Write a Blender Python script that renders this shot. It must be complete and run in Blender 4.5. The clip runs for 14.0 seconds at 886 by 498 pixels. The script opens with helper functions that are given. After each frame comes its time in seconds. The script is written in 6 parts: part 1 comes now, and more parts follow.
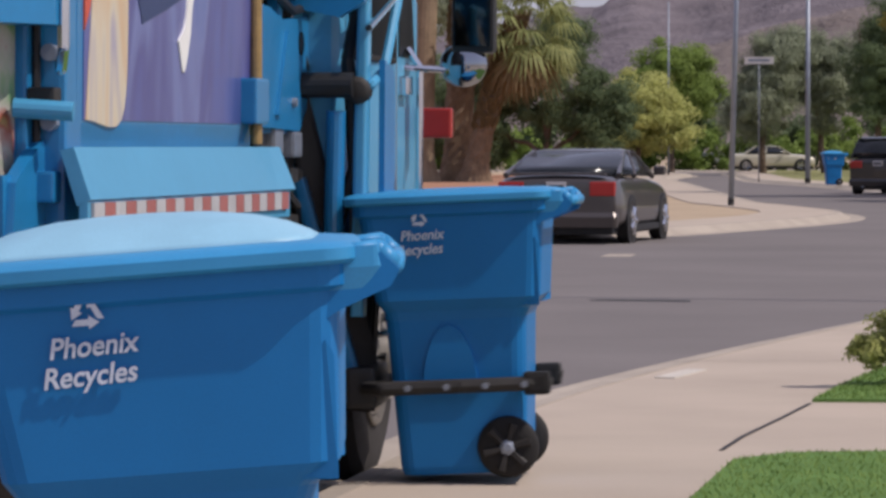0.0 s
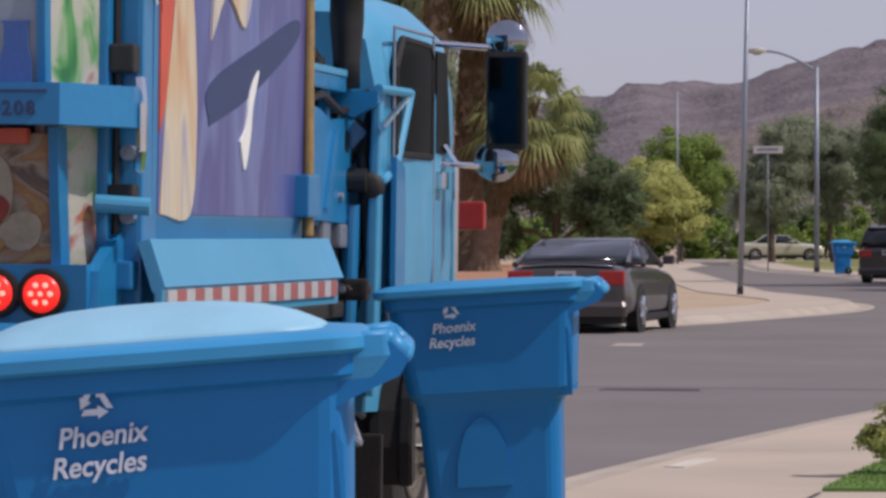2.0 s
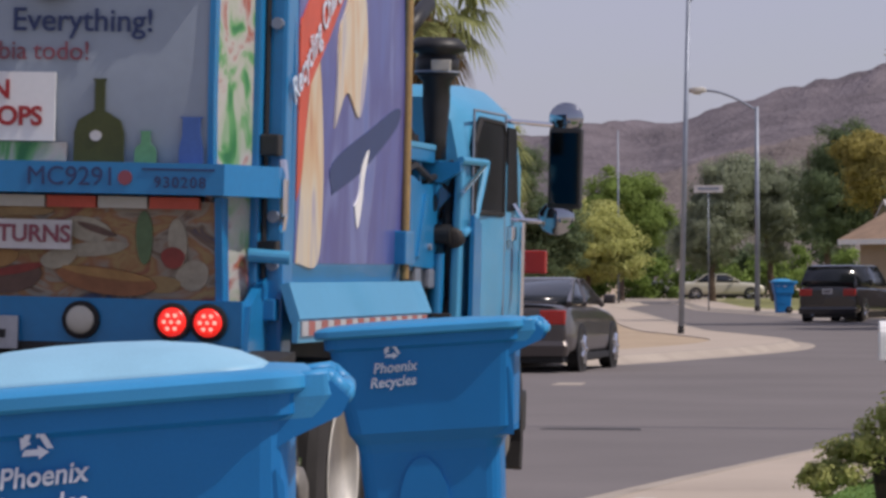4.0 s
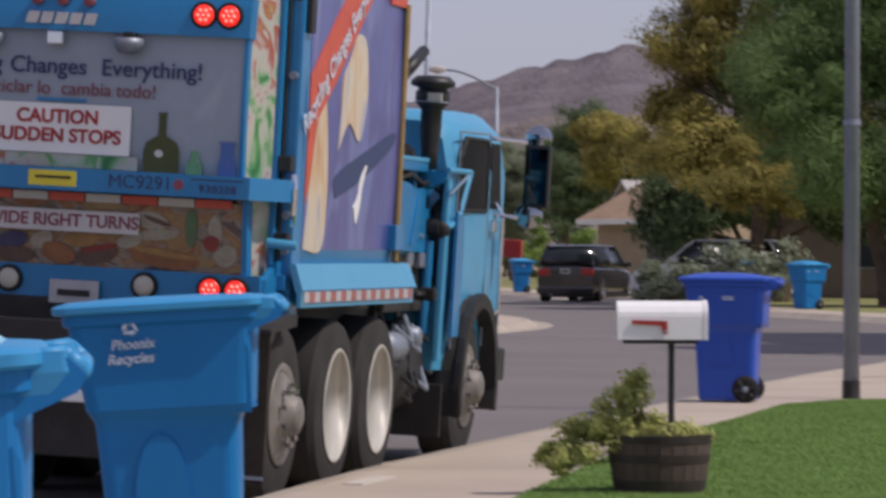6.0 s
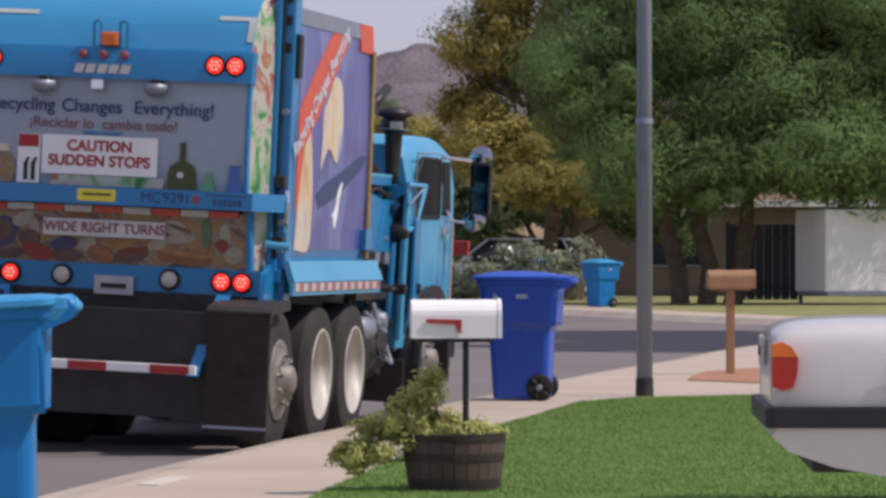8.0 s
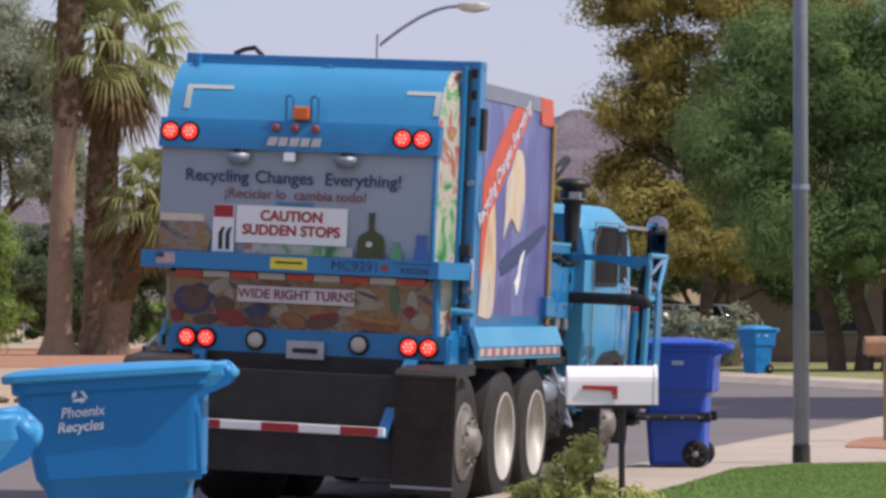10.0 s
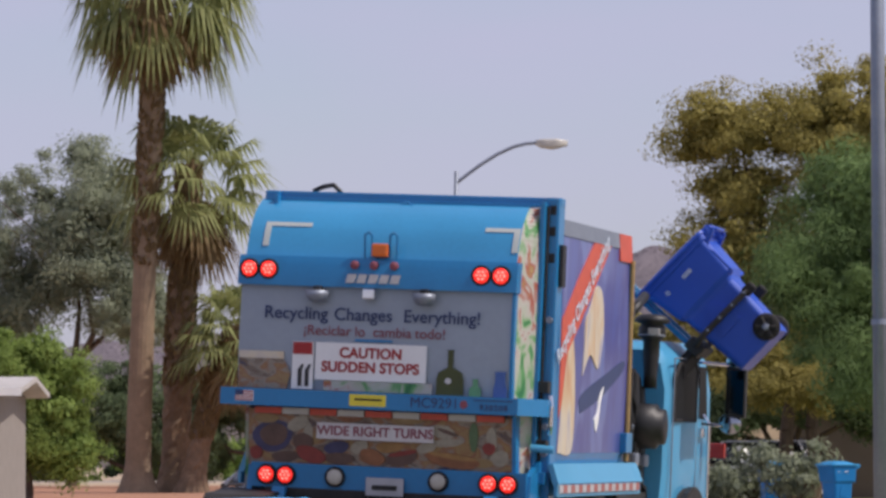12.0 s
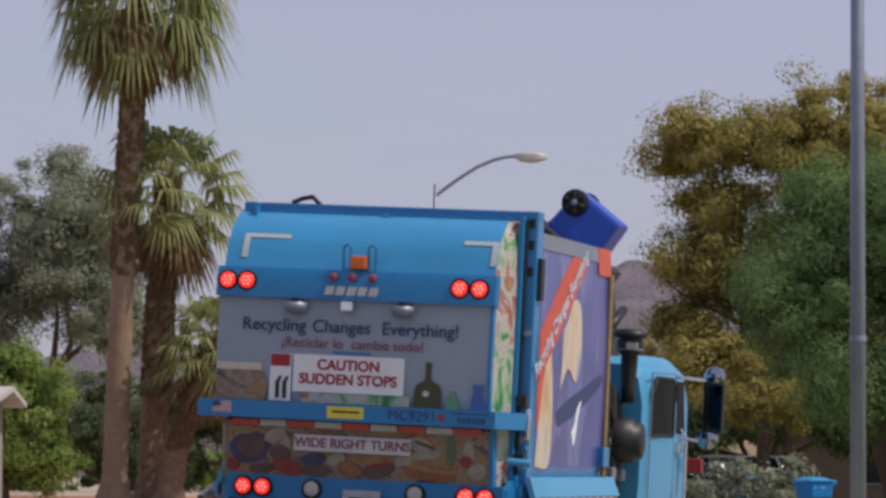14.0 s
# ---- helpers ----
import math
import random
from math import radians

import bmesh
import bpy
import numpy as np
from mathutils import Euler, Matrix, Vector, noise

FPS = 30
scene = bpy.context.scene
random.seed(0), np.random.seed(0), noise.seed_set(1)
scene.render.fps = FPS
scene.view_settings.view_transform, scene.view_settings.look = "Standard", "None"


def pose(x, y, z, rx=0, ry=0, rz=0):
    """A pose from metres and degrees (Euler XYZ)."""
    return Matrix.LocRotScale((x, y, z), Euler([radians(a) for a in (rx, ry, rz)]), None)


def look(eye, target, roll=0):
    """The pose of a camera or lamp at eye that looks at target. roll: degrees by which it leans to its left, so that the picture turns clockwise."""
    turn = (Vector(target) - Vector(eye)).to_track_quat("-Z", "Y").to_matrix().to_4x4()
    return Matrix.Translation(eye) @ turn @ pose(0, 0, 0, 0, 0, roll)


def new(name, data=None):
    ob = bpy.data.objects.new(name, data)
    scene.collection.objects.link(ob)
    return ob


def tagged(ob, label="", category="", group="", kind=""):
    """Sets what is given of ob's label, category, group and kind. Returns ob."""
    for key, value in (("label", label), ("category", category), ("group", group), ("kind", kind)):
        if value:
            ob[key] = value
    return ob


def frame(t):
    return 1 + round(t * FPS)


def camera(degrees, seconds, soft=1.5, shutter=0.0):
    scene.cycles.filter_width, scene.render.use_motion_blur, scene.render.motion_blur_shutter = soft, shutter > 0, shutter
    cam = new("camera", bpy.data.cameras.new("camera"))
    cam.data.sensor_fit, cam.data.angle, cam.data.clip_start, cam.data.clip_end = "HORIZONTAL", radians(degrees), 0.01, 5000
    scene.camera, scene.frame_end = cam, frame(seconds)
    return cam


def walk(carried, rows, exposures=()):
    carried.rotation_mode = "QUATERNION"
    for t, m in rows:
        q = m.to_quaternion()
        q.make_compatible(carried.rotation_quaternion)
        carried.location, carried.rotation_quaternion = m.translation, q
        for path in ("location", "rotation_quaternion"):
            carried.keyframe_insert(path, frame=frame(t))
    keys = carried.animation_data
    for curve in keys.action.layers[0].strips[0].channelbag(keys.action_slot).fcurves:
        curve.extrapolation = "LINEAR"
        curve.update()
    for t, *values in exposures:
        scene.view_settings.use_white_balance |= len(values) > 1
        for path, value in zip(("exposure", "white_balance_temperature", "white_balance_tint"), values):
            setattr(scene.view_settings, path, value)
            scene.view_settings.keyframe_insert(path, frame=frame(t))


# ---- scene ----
# camera on a tripod-like stand at chest height, panning along the street
EYE = Vector((0.0, 0.0, 1.30))
PAN = [  # seconds, turn to the right, tilt up, lean
    (0, -6.727, -1.465, -0.06), (0.5, -6.574, -1.025, -0.06), (1, -6.716, -0.951, -0.01), (1.5, -6.840,
    -0.227, 0.02), (2, -6.858, -0.171, -0.10), (2.5, -6.716, 0.139, 0.03), (3, -6.470, 0.096, 0.16), (3.5,
    -6.283, 0.300, 0.06), (3.7, -6.178, 0.363, -0.03), (5.8, -3.019, 0.391, -0.06), (6, -2.226, 0.082, 0.21),
    (6.5, 0.000, -0.431, 0.29), (7, 0.961, -0.803, 0.11), (7.5, 1.018, -0.478, -0.00), (8, 0.756, 0.076,
    -0.04), (8.5, 0.277, 0.570, -0.08), (9, -0.446, 0.995, 0.04), (9.2, -0.666, 0.997, 0.11), (11.3, -2.421,
    1.723, -0.44), (11.5, -2.392, 2.221, -0.27), (12, -2.632, 3.019, -0.20), (12.5, -2.565, 3.570, -0.08),
    (13, -2.421, 3.644, 0.02), (13.5, -2.577, 3.626, 0.15), (14, -2.323, 3.205, 0.24),
]
cam = camera(12.78, 14.0, soft=3.0, shutter=0.3)


def aim(turn, tilt, lean):
    a, b = radians(turn), radians(tilt)
    way = Vector((math.cos(b) * math.sin(a), math.cos(b) * math.cos(a), math.sin(b)))
    return look(EYE, EYE + way * 20, lean)


walk(cam, [(t, aim(a, b, c)) for t, a, b, c in PAN], exposures=[(t, e, 6700, 16) for t, e in ((0, 0.0), (3.5, -0.05), (6, -0.08), (7, -0.05), (8, 0.15), (8.5, 0.28), (9, 0.28), (11.3, 0.42), (12, 0.16), (12.5, 0.03), (14, -0.05))])

# ---- light: hazy midday sun, high, from the house side ----
SUN = Vector((0.60, -0.13, 0.79)).normalized()
world = bpy.data.worlds.new("sky")
scene.world = world
world.use_nodes = True
wn = world.node_tree.nodes
sky = wn.new("ShaderNodeTexSky")
sky.sky_type = "NISHITA"
sky.sun_disc = False
sky.sun_elevation = math.asin(SUN.z)
sky.sun_rotation = math.atan2(SUN.x, SUN.y)
sky.dust_density = 1.3
sky.ozone_density = 2.5
wn["Background"].inputs["Strength"].default_value = 0.114
haze = wn.new("ShaderNodeMixRGB")  # even veil of summer dust over the whole sky
haze.inputs[2].default_value = (3.9, 4.0, 5.45, 1)
sky_way, wisp, veil = wn.new("ShaderNodeTexCoord"), wn.new("ShaderNodeTexNoise"), wn.new("ShaderNodeMapRange")
stretch_sky = wn.new("ShaderNodeMapping")
stretch_sky.inputs["Scale"].default_value = (5, 5, 16)
wisp.inputs["Scale"].default_value, wisp.inputs["Detail"].default_value = 1.6, 6
veil.inputs["From Min"].default_value, veil.inputs["From Max"].default_value = 0.3, 0.7
veil.inputs["To Min"].default_value, veil.inputs["To Max"].default_value = 0.46, 0.82
world.node_tree.links.new(sky_way.outputs["Generated"], stretch_sky.inputs["Vector"])
world.node_tree.links.new(stretch_sky.outputs[0], wisp.inputs["Vector"])
world.node_tree.links.new(wisp.outputs["Fac"], veil.inputs["Value"])
world.node_tree.links.new(veil.outputs["Result"], haze.inputs[0])
world.node_tree.links.new(sky.outputs[0], haze.inputs[1])
world.node_tree.links.new(haze.outputs[0], wn["Background"].inputs["Color"])
sun = new("sun", bpy.data.lights.new("sun", "SUN"))
sun.data.energy, sun.data.angle, sun.data.color = 3.3, radians(0.6), (1.0, 0.95, 0.88)
sun.matrix_world = look(SUN * 200, (0, 0, 0))


# ---- materials ----
def mat(name, color, rough=0.6, metal=0.0, spread=0.12, scale=6.0, fine=60.0, bump=0.15, depth=0.004, coat=0.0,
        color2=None, island=0.0, stretch=(1, 1, 1), sheen=0.5, noise_mix=None):
    """Principled paint with two scales of variation and fine relief."""
    m = bpy.data.materials.new(name)
    m.use_nodes = True
    nt = m.node_tree
    n, l = nt.nodes, nt.links
    b = n["Principled BSDF"]
    tc = n.new("ShaderNodeTexCoord")
    mp = n.new("ShaderNodeMapping")
    mp.inputs["Scale"].default_value = stretch
    l.new(tc.outputs["Object"], mp.inputs["Vector"])
    big, small = n.new("ShaderNodeTexNoise"), n.new("ShaderNodeTexNoise")
    big.inputs["Scale"].default_value, big.inputs["Detail"].default_value = scale, 5
    small.inputs["Scale"].default_value, small.inputs["Detail"].default_value = fine, 3
    l.new(mp.outputs[0], big.inputs["Vector"])
    l.new(mp.outputs[0], small.inputs["Vector"])
    mixf = n.new("ShaderNodeMath")
    mixf.operation = "MULTIPLY_ADD"
    mixf.inputs[1].default_value = 0.35
    l.new(small.outputs["Fac"], mixf.inputs[0])
    half = n.new("ShaderNodeMath")
    half.operation = "MULTIPLY"
    half.inputs[1].default_value = 0.65
    l.new(big.outputs["Fac"], half.inputs[0])
    l.new(half.outputs[0], mixf.inputs[2])
    fac = mixf.outputs[0]
    if island:
        geo = n.new("ShaderNodeNewGeometry")
        mi = n.new("ShaderNodeMath")
        mi.operation = "MULTIPLY_ADD"
        mi.inputs[1].default_value = island
        l.new(geo.outputs["Random Per Island"], mi.inputs[0])
        sc = n.new("ShaderNodeMath")
        sc.operation = "MULTIPLY"
        sc.inputs[1].default_value = 1 - island
        l.new(fac, sc.inputs[0])
        l.new(sc.outputs[0], mi.inputs[2])
        fac = mi.outputs[0]
    ramp = n.new("ShaderNodeValToRGB")
    lo = [max(0, c * (1 - spread)) for c in color]
    hi = [min(1, c * (1 + spread)) for c in (color2 or color)]
    ramp.color_ramp.elements[0].color, ramp.color_ramp.elements[1].color = (*lo, 1), (*hi, 1)
    wide = 0.3 if island else 0.22
    ramp.color_ramp.elements[0].position, ramp.color_ramp.elements[1].position = 0.5 - wide, 0.5 + wide
    l.new(fac, ramp.inputs[0])
    l.new(ramp.outputs[0], b.inputs["Base Color"])
    b.inputs["Roughness"].default_value = rough
    b.inputs["Metallic"].default_value = metal
    b.inputs["Coat Weight"].default_value = coat
    b.inputs["Specular IOR Level"].default_value = sheen
    if bump:
        bp = n.new("ShaderNodeBump")
        bp.inputs["Strength"].default_value, bp.inputs["Distance"].default_value = bump, depth
        l.new(small.outputs["Fac"], bp.inputs["Height"])
        l.new(bp.outputs[0], b.inputs["Normal"])
    return m


def glow(name, color, power):
    m = mat(name, color, 0.3, spread=0.05)
    b = m.node_tree.nodes["Principled BSDF"]
    b.inputs["Emission Color"].default_value = (*color, 1)
    b.inputs["Emission Strength"].default_value = power
    return m


def collage(name, colors, scale, stretch=(1, 1, 1), rough=0.35):
    """A printed photo film: patches of several inks, warped."""
    m = bpy.data.materials.new(name)
    m.use_nodes = True
    n, l = m.node_tree.nodes, m.node_tree.links
    b = n["Principled BSDF"]
    tc, mp = n.new("ShaderNodeTexCoord"), n.new("ShaderNodeMapping")
    mp.inputs["Scale"].default_value = stretch
    no = n.new("ShaderNodeTexNoise")
    no.inputs["Scale"].default_value, no.inputs["Detail"].default_value = scale, 6
    no.inputs["Distortion"].default_value = 1.2
    ramp = n.new("ShaderNodeValToRGB")
    el = ramp.color_ramp.elements
    for i, c in enumerate(colors):
        p = 0.3 + 0.4 * i / max(1, len(colors) - 1)
        e = el[i] if i < 2 else el.new(p)
        e.position, e.color = p, (*c, 1)
    l.new(tc.outputs["Object"], mp.inputs["Vector"])
    l.new(mp.outputs[0], no.inputs["Vector"])
    l.new(no.outputs["Fac"], ramp.inputs[0])
    l.new(ramp.outputs[0], b.inputs["Base Color"])
    b.inputs["Roughness"].default_value = rough
    return m


def clear(name, color=(0.012, 0.015, 0.018), rough=0.10):
    return mat(name, color, rough, spread=0.05, bump=0, sheen=0.45)


PALESPOT = mat("pale_spot", (0.52, 0.48, 0.42), 0.9, spread=0.25, scale=6)
ASPHALT = mat("asphalt", (0.162, 0.145, 0.140), 0.9, spread=0.16, scale=0.35, fine=45, bump=0.4, depth=0.006, sheen=0.3)
CONCRETE = mat("concrete", (0.42, 0.352, 0.285), 0.85, spread=0.12, scale=0.8, fine=70, bump=0.25, depth=0.003, sheen=0.3)
CURB = mat("curb_concrete", (0.37, 0.32, 0.265), 0.85, spread=0.2, scale=1.3, fine=40, bump=0.3, sheen=0.3)
SAND = mat("sand", (0.40, 0.31, 0.215), 0.95, spread=0.2, scale=0.5, fine=12, bump=0.3, depth=0.02, sheen=0.2)
REDGRAVEL = mat("red_gravel", (0.36, 0.19, 0.12), 0.95, spread=0.3, scale=5, fine=50, bump=0.5, depth=0.02, sheen=0.2)
TURF = mat("turf", (0.105, 0.195, 0.05), 0.95, spread=0.2, scale=1.6, fine=40, bump=0.2, depth=0.02, sheen=0.2)
BLADE = mat("grass_blades", (0.15, 0.24, 0.06), 0.85, spread=0.12, scale=1.6, fine=9, island=0.06, color2=(0.225, 0.32, 0.095), bump=0, sheen=0.15)
DRYTURF = mat("dry_turf", (0.22, 0.22, 0.09), 0.95, spread=0.3, scale=1.0, fine=30, bump=0.4, depth=0.02, sheen=0.2)
# distance haze is put into the ridge's greyed violet colour
HILL = mat("hill", (0.160, 0.138, 0.150), 0.95, spread=0.42, scale=0.03, fine=0.42, bump=0.8, depth=3.0, sheen=0.1)
HILL2 = mat("near_hill", (0.18, 0.15, 0.14), 0.95, spread=0.35, scale=0.04, fine=0.6, bump=0.8, depth=2.0, sheen=0.1)

BINBLUE = mat("sky_blue_plastic", (0.004, 0.162, 0.43), 0.46, spread=0.10, scale=3, fine=220, bump=0.08, depth=0.001, sheen=0.28)
BINLID = mat("lighter_blue_plastic", (0.022, 0.255, 0.52), 0.45, spread=0.14, scale=4, fine=200, bump=0.08, depth=0.001)
# shine of sun and sky is put into the near lid's pale blue
PALELID = mat("sunlit_lid_plastic", (0.24, 0.48, 0.63), 0.5, spread=0.14, scale=5, fine=200, bump=0.08, depth=0.001)
BINDARK = mat("deep_blue_plastic", (0.012, 0.072, 0.44), 0.42, spread=0.1, scale=3, fine=220, bump=0.08, depth=0.001)
INK = mat("white_print", (0.55, 0.62, 0.72), 0.6, spread=0.15, scale=20, bump=0)
WHITE = mat("white_paint", (0.78, 0.78, 0.77), 0.45, spread=0.06, scale=3, fine=40, bump=0.05)
RUBBER = mat("rubber", (0.020, 0.019, 0.019), 0.75, spread=0.35, scale=8, fine=50, bump=0.3, sheen=0.3)
TYRE = mat("dusty_tyre", (0.033, 0.031, 0.030), 0.85, spread=0.4, scale=4, fine=60, bump=0.3, sheen=0.3)
BLACK = mat("black_paint", (0.012, 0.012, 0.013), 0.5, spread=0.4, scale=5, fine=40, bump=0.1)
GRIME = mat("grimy_black_steel", (0.022, 0.020, 0.019), 0.7, spread=0.5, scale=6, fine=30, bump=0.3)
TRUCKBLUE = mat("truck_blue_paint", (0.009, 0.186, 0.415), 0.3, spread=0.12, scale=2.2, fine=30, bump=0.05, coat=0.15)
# paler blue than truck_blue_paint, used on the tail hood alone
HOODBLUE = mat("pale_hood_paint", (0.028, 0.26, 0.49), 0.28, spread=0.10, scale=1.6, fine=30, bump=0.04, coat=0.4)
CABBLUE = mat("cab_blue_paint", (0.06, 0.31, 0.52), 0.4, spread=0.08, scale=2.2, fine=30, bump=0.04, coat=0.15)
CHROME = mat("chrome", (0.75, 0.76, 0.78), 0.12, 1.0, spread=0.06, bump=0.02)
STEEL = mat("galvanised_steel", (0.25, 0.28, 0.335), 0.5, 0.5, spread=0.18, scale=3, fine=30, bump=0.08)
ALU = mat("pale_rim", (0.50, 0.48, 0.43), 0.5, 0.1, spread=0.18, scale=8, bump=0.05)
BRASS = mat("worn_brass_rod", (0.36, 0.24, 0.10), 0.45, 0.4, spread=0.3, scale=9)
GLASS = clear("dark_glass")
CABGLASS = mat("shaded_cab_glass", (0.010, 0.011, 0.013), 0.3, spread=0.3, bump=0, sheen=0.02)
GREYDUST = mat("dusty_grey_steel", (0.16, 0.145, 0.125), 0.8, 0.2, spread=0.4, scale=7, fine=40, bump=0.2)
DUSTRUBBER = mat("dusty_rubber_flap", (0.030, 0.024, 0.019), 0.85, spread=0.5, scale=5, fine=40, bump=0.3, sheen=0.3)
MIRROR = mat("mirror", (0.10, 0.11, 0.11), 0.05, 1.0, spread=0.01, bump=0)
REDLIT = glow("lit_red_lens", (1.0, 0.03, 0.02), 0.75)
PINKLIT = glow("lit_red_core", (1.0, 0.20, 0.16), 2.4)
REDLENS = mat("red_lens", (0.42, 0.022, 0.015), 0.25, spread=0.1, bump=0.02)
AMBER = mat("amber_lens", (0.75, 0.16, 0.02), 0.3, spread=0.1, bump=0.02)
REFWHITE = mat("pale_lens", (0.50, 0.47, 0.40), 0.4, spread=0.1)
ORANGE = mat("orange_red_paint", (0.55, 0.085, 0.045), 0.5, spread=0.15)
REDPAINT = mat("red_paint", (0.35, 0.02, 0.02), 0.5, spread=0.15)
YELLOW = mat("yellow_sticker", (0.75, 0.62, 0.05), 0.5, spread=0.1)
GREYPANEL = mat("grey_blue_print", (0.29, 0.34, 0.40), 0.42, spread=0.10, scale=1.1, fine=15, bump=0.03)
NAVY = mat("navy_print", (0.025, 0.045, 0.13), 0.5, spread=0.1)
MAROON = mat("maroon_print", (0.24, 0.06, 0.08), 0.5, spread=0.1)
BARK = mat("bark", (0.13, 0.095, 0.07), 0.95, spread=0.4, scale=4, fine=30, bump=0.6, depth=0.02, sheen=0.2)
PALMBARK = mat("palm_bark", (0.21, 0.145, 0.095), 0.95, spread=0.4, scale=3, fine=14, bump=0.7, depth=0.03, sheen=0.2)
PALMBASE = mat("smooth_palm_bark", (0.25, 0.185, 0.125), 0.95, spread=0.25, scale=2, fine=10, bump=0.4, depth=0.02, sheen=0.2)


def leafmat(name, a, b_):
    m = mat(name, a, 0.65, spread=0.2, scale=0.7, fine=3.5, island=0.12, color2=b_, bump=0, sheen=0.2)
    n, l = m.node_tree.nodes, m.node_tree.links
    bs, out = n["Principled BSDF"], n["Material Output"]
    thin, mix = n.new("ShaderNodeBsdfTranslucent"), n.new("ShaderNodeMixShader")
    mix.inputs[0].default_value = 0.42
    l.new(bs.inputs["Base Color"].links[0].from_socket, thin.inputs["Color"])
    l.new(bs.outputs[0], mix.inputs[1])
    l.new(thin.outputs[0], mix.inputs[2])
    l.new(mix.outputs[0], out.inputs["Surface"])
    return m


LEAF_GREEN = leafmat("mesquite_leaf", (0.065, 0.115, 0.04), (0.235, 0.345, 0.125))
LEAF_OLIVE = leafmat("olive_yellow_leaf", (0.12, 0.11, 0.03), (0.50, 0.43, 0.13))
LEAF_GREY = leafmat("grey_green_leaf", (0.14, 0.165, 0.11), (0.38, 0.42, 0.29))
LEAF_DARK = leafmat("dark_green_leaf", (0.06, 0.095, 0.045), (0.185, 0.245, 0.12))
LEAF_BRIGHT = leafmat("bright_green_leaf", (0.08, 0.14, 0.03), (0.30, 0.40, 0.10))
LEAF_SHRUB = leafmat("shrub_leaf", (0.22, 0.26, 0.06), (0.62, 0.62, 0.24))
PALM_LEAF = leafmat("palm_leaf", (0.08, 0.12, 0.03), (0.40, 0.42, 0.18))
PALM_DRY = leafmat("dry_palm_leaf", (0.14, 0.095, 0.045), (0.32, 0.23, 0.12))


# ---- mesh helpers ----
def part(name, bm, material, parent=None, label="", smooth=False):
    me = bpy.data.meshes.new(name)
    bm.to_mesh(me)
    bm.free()
    return solid(name, me, material, parent, label, smooth)


def solid(name, me, material, parent=None, label="", smooth=False):
    for m in (material if isinstance(material, (list, tuple)) else [material]):
        me.materials.append(m)
    if smooth:
        me.shade_smooth()
    ob = new(name, me)
    if parent is not None:
        ob.parent = parent
    if label:
        ob["label"] = label
    return ob


def raw(name, verts, faces, material, parent=None, label="", smooth=False):
    me = bpy.data.meshes.new(name)
    me.from_pydata([tuple(v) for v in verts], [], [tuple(f) for f in faces])
    me.update()
    return solid(name, me, material, parent, label, smooth)


def empty(name, m, label, category, group="", kind=""):
    ob = new(name)
    ob.matrix_world = m
    return tagged(ob, label, category, group, kind)


def box(bm, lo, hi, bevel=0.0, m=None):
    lo, hi = Vector(lo), Vector(hi)
    r = bmesh.ops.create_cube(bm, size=1)
    vs = r["verts"]
    for v in vs:
        v.co = Vector([(lo[i] + hi[i]) / 2 + v.co[i] * (hi[i] - lo[i]) for i in range(3)])
    if bevel:
        es = list({e for v in vs for e in v.link_edges})
        g = bmesh.ops.bevel(bm, geom=es, offset=bevel, segments=2, affect="EDGES", profile=0.7)
        vs = list({v for f in g["faces"] for v in f.verts} | {v for v in vs if v.is_valid})
    if m is not None:
        bmesh.ops.transform(bm, matrix=m, verts=vs)
    return vs


def boxed(lo, hi, bevel=0.0, m=None):
    bm = bmesh.new()
    box(bm, lo, hi, bevel, m)
    return bm


def tube(bm, a, b, r1, r2=None, seg=12, caps=True):
    a, b = Vector(a), Vector(b)
    r2 = r1 if r2 is None else r2
    q = (b - a).to_track_quat("Z", "Y").to_matrix().to_4x4()
    return bmesh.ops.create_cone(bm, cap_ends=caps, segments=seg, radius1=r1, radius2=r2, depth=(b - a).length,
                                 matrix=Matrix.Translation((a + b) / 2) @ q)["verts"]


def tubed(a, b, r1, r2=None, seg=12):
    bm = bmesh.new()
    tube(bm, a, b, r1, r2, seg)
    return bm


def pipe(points, r, seg=8):
    """A bent pipe through points."""
    bm = bmesh.new()
    for a, b in zip(points, points[1:]):
        tube(bm, a, b, r, seg=seg)
        bmesh.ops.create_icosphere(bm, subdivisions=1, radius=r * 1.02, matrix=Matrix.Translation(b))
    return bm


def lathe(profile, seg=24, axis="Z", at=(0, 0, 0)):
    """(radius, height) pairs turned about an axis."""
    bm = bmesh.new()
    rings = []
    for r, h in profile:
        ring = []
        for i in range(seg):
            a = 2 * math.pi * i / seg
            p = (r * math.cos(a), r * math.sin(a), h)
            if axis == "X":
                p = (h, r * math.cos(a), r * math.sin(a))
            elif axis == "Y":
                p = (r * math.sin(a), h, r * math.cos(a))
            ring.append(bm.verts.new(Vector(p) + Vector(at)))
        rings.append(ring)
    for u, v in zip(rings, rings[1:]):
        for i in range(seg):
            j = (i + 1) % seg
            bm.faces.new((u[i], u[j], v[j], v[i]))
    for ring in (rings[0], rings[-1]):
        bm.faces.new(ring)
    bmesh.ops.recalc_face_normals(bm, faces=bm.faces)
    return bm


def prism(poly, z0, z1):
    bm = bmesh.new()
    a = [bm.verts.new((x, y, z0)) for x, y in poly]
    b = [bm.verts.new((x, y, z1)) for x, y in poly]
    bm.faces.new(a[::-1])
    bm.faces.new(b)
    k = len(poly)
    for i in range(k):
        bm.faces.new((a[i], a[(i + 1) % k], b[(i + 1) % k], b[i]))
    bmesh.ops.recalc_face_normals(bm, faces=bm.faces)
    return bm


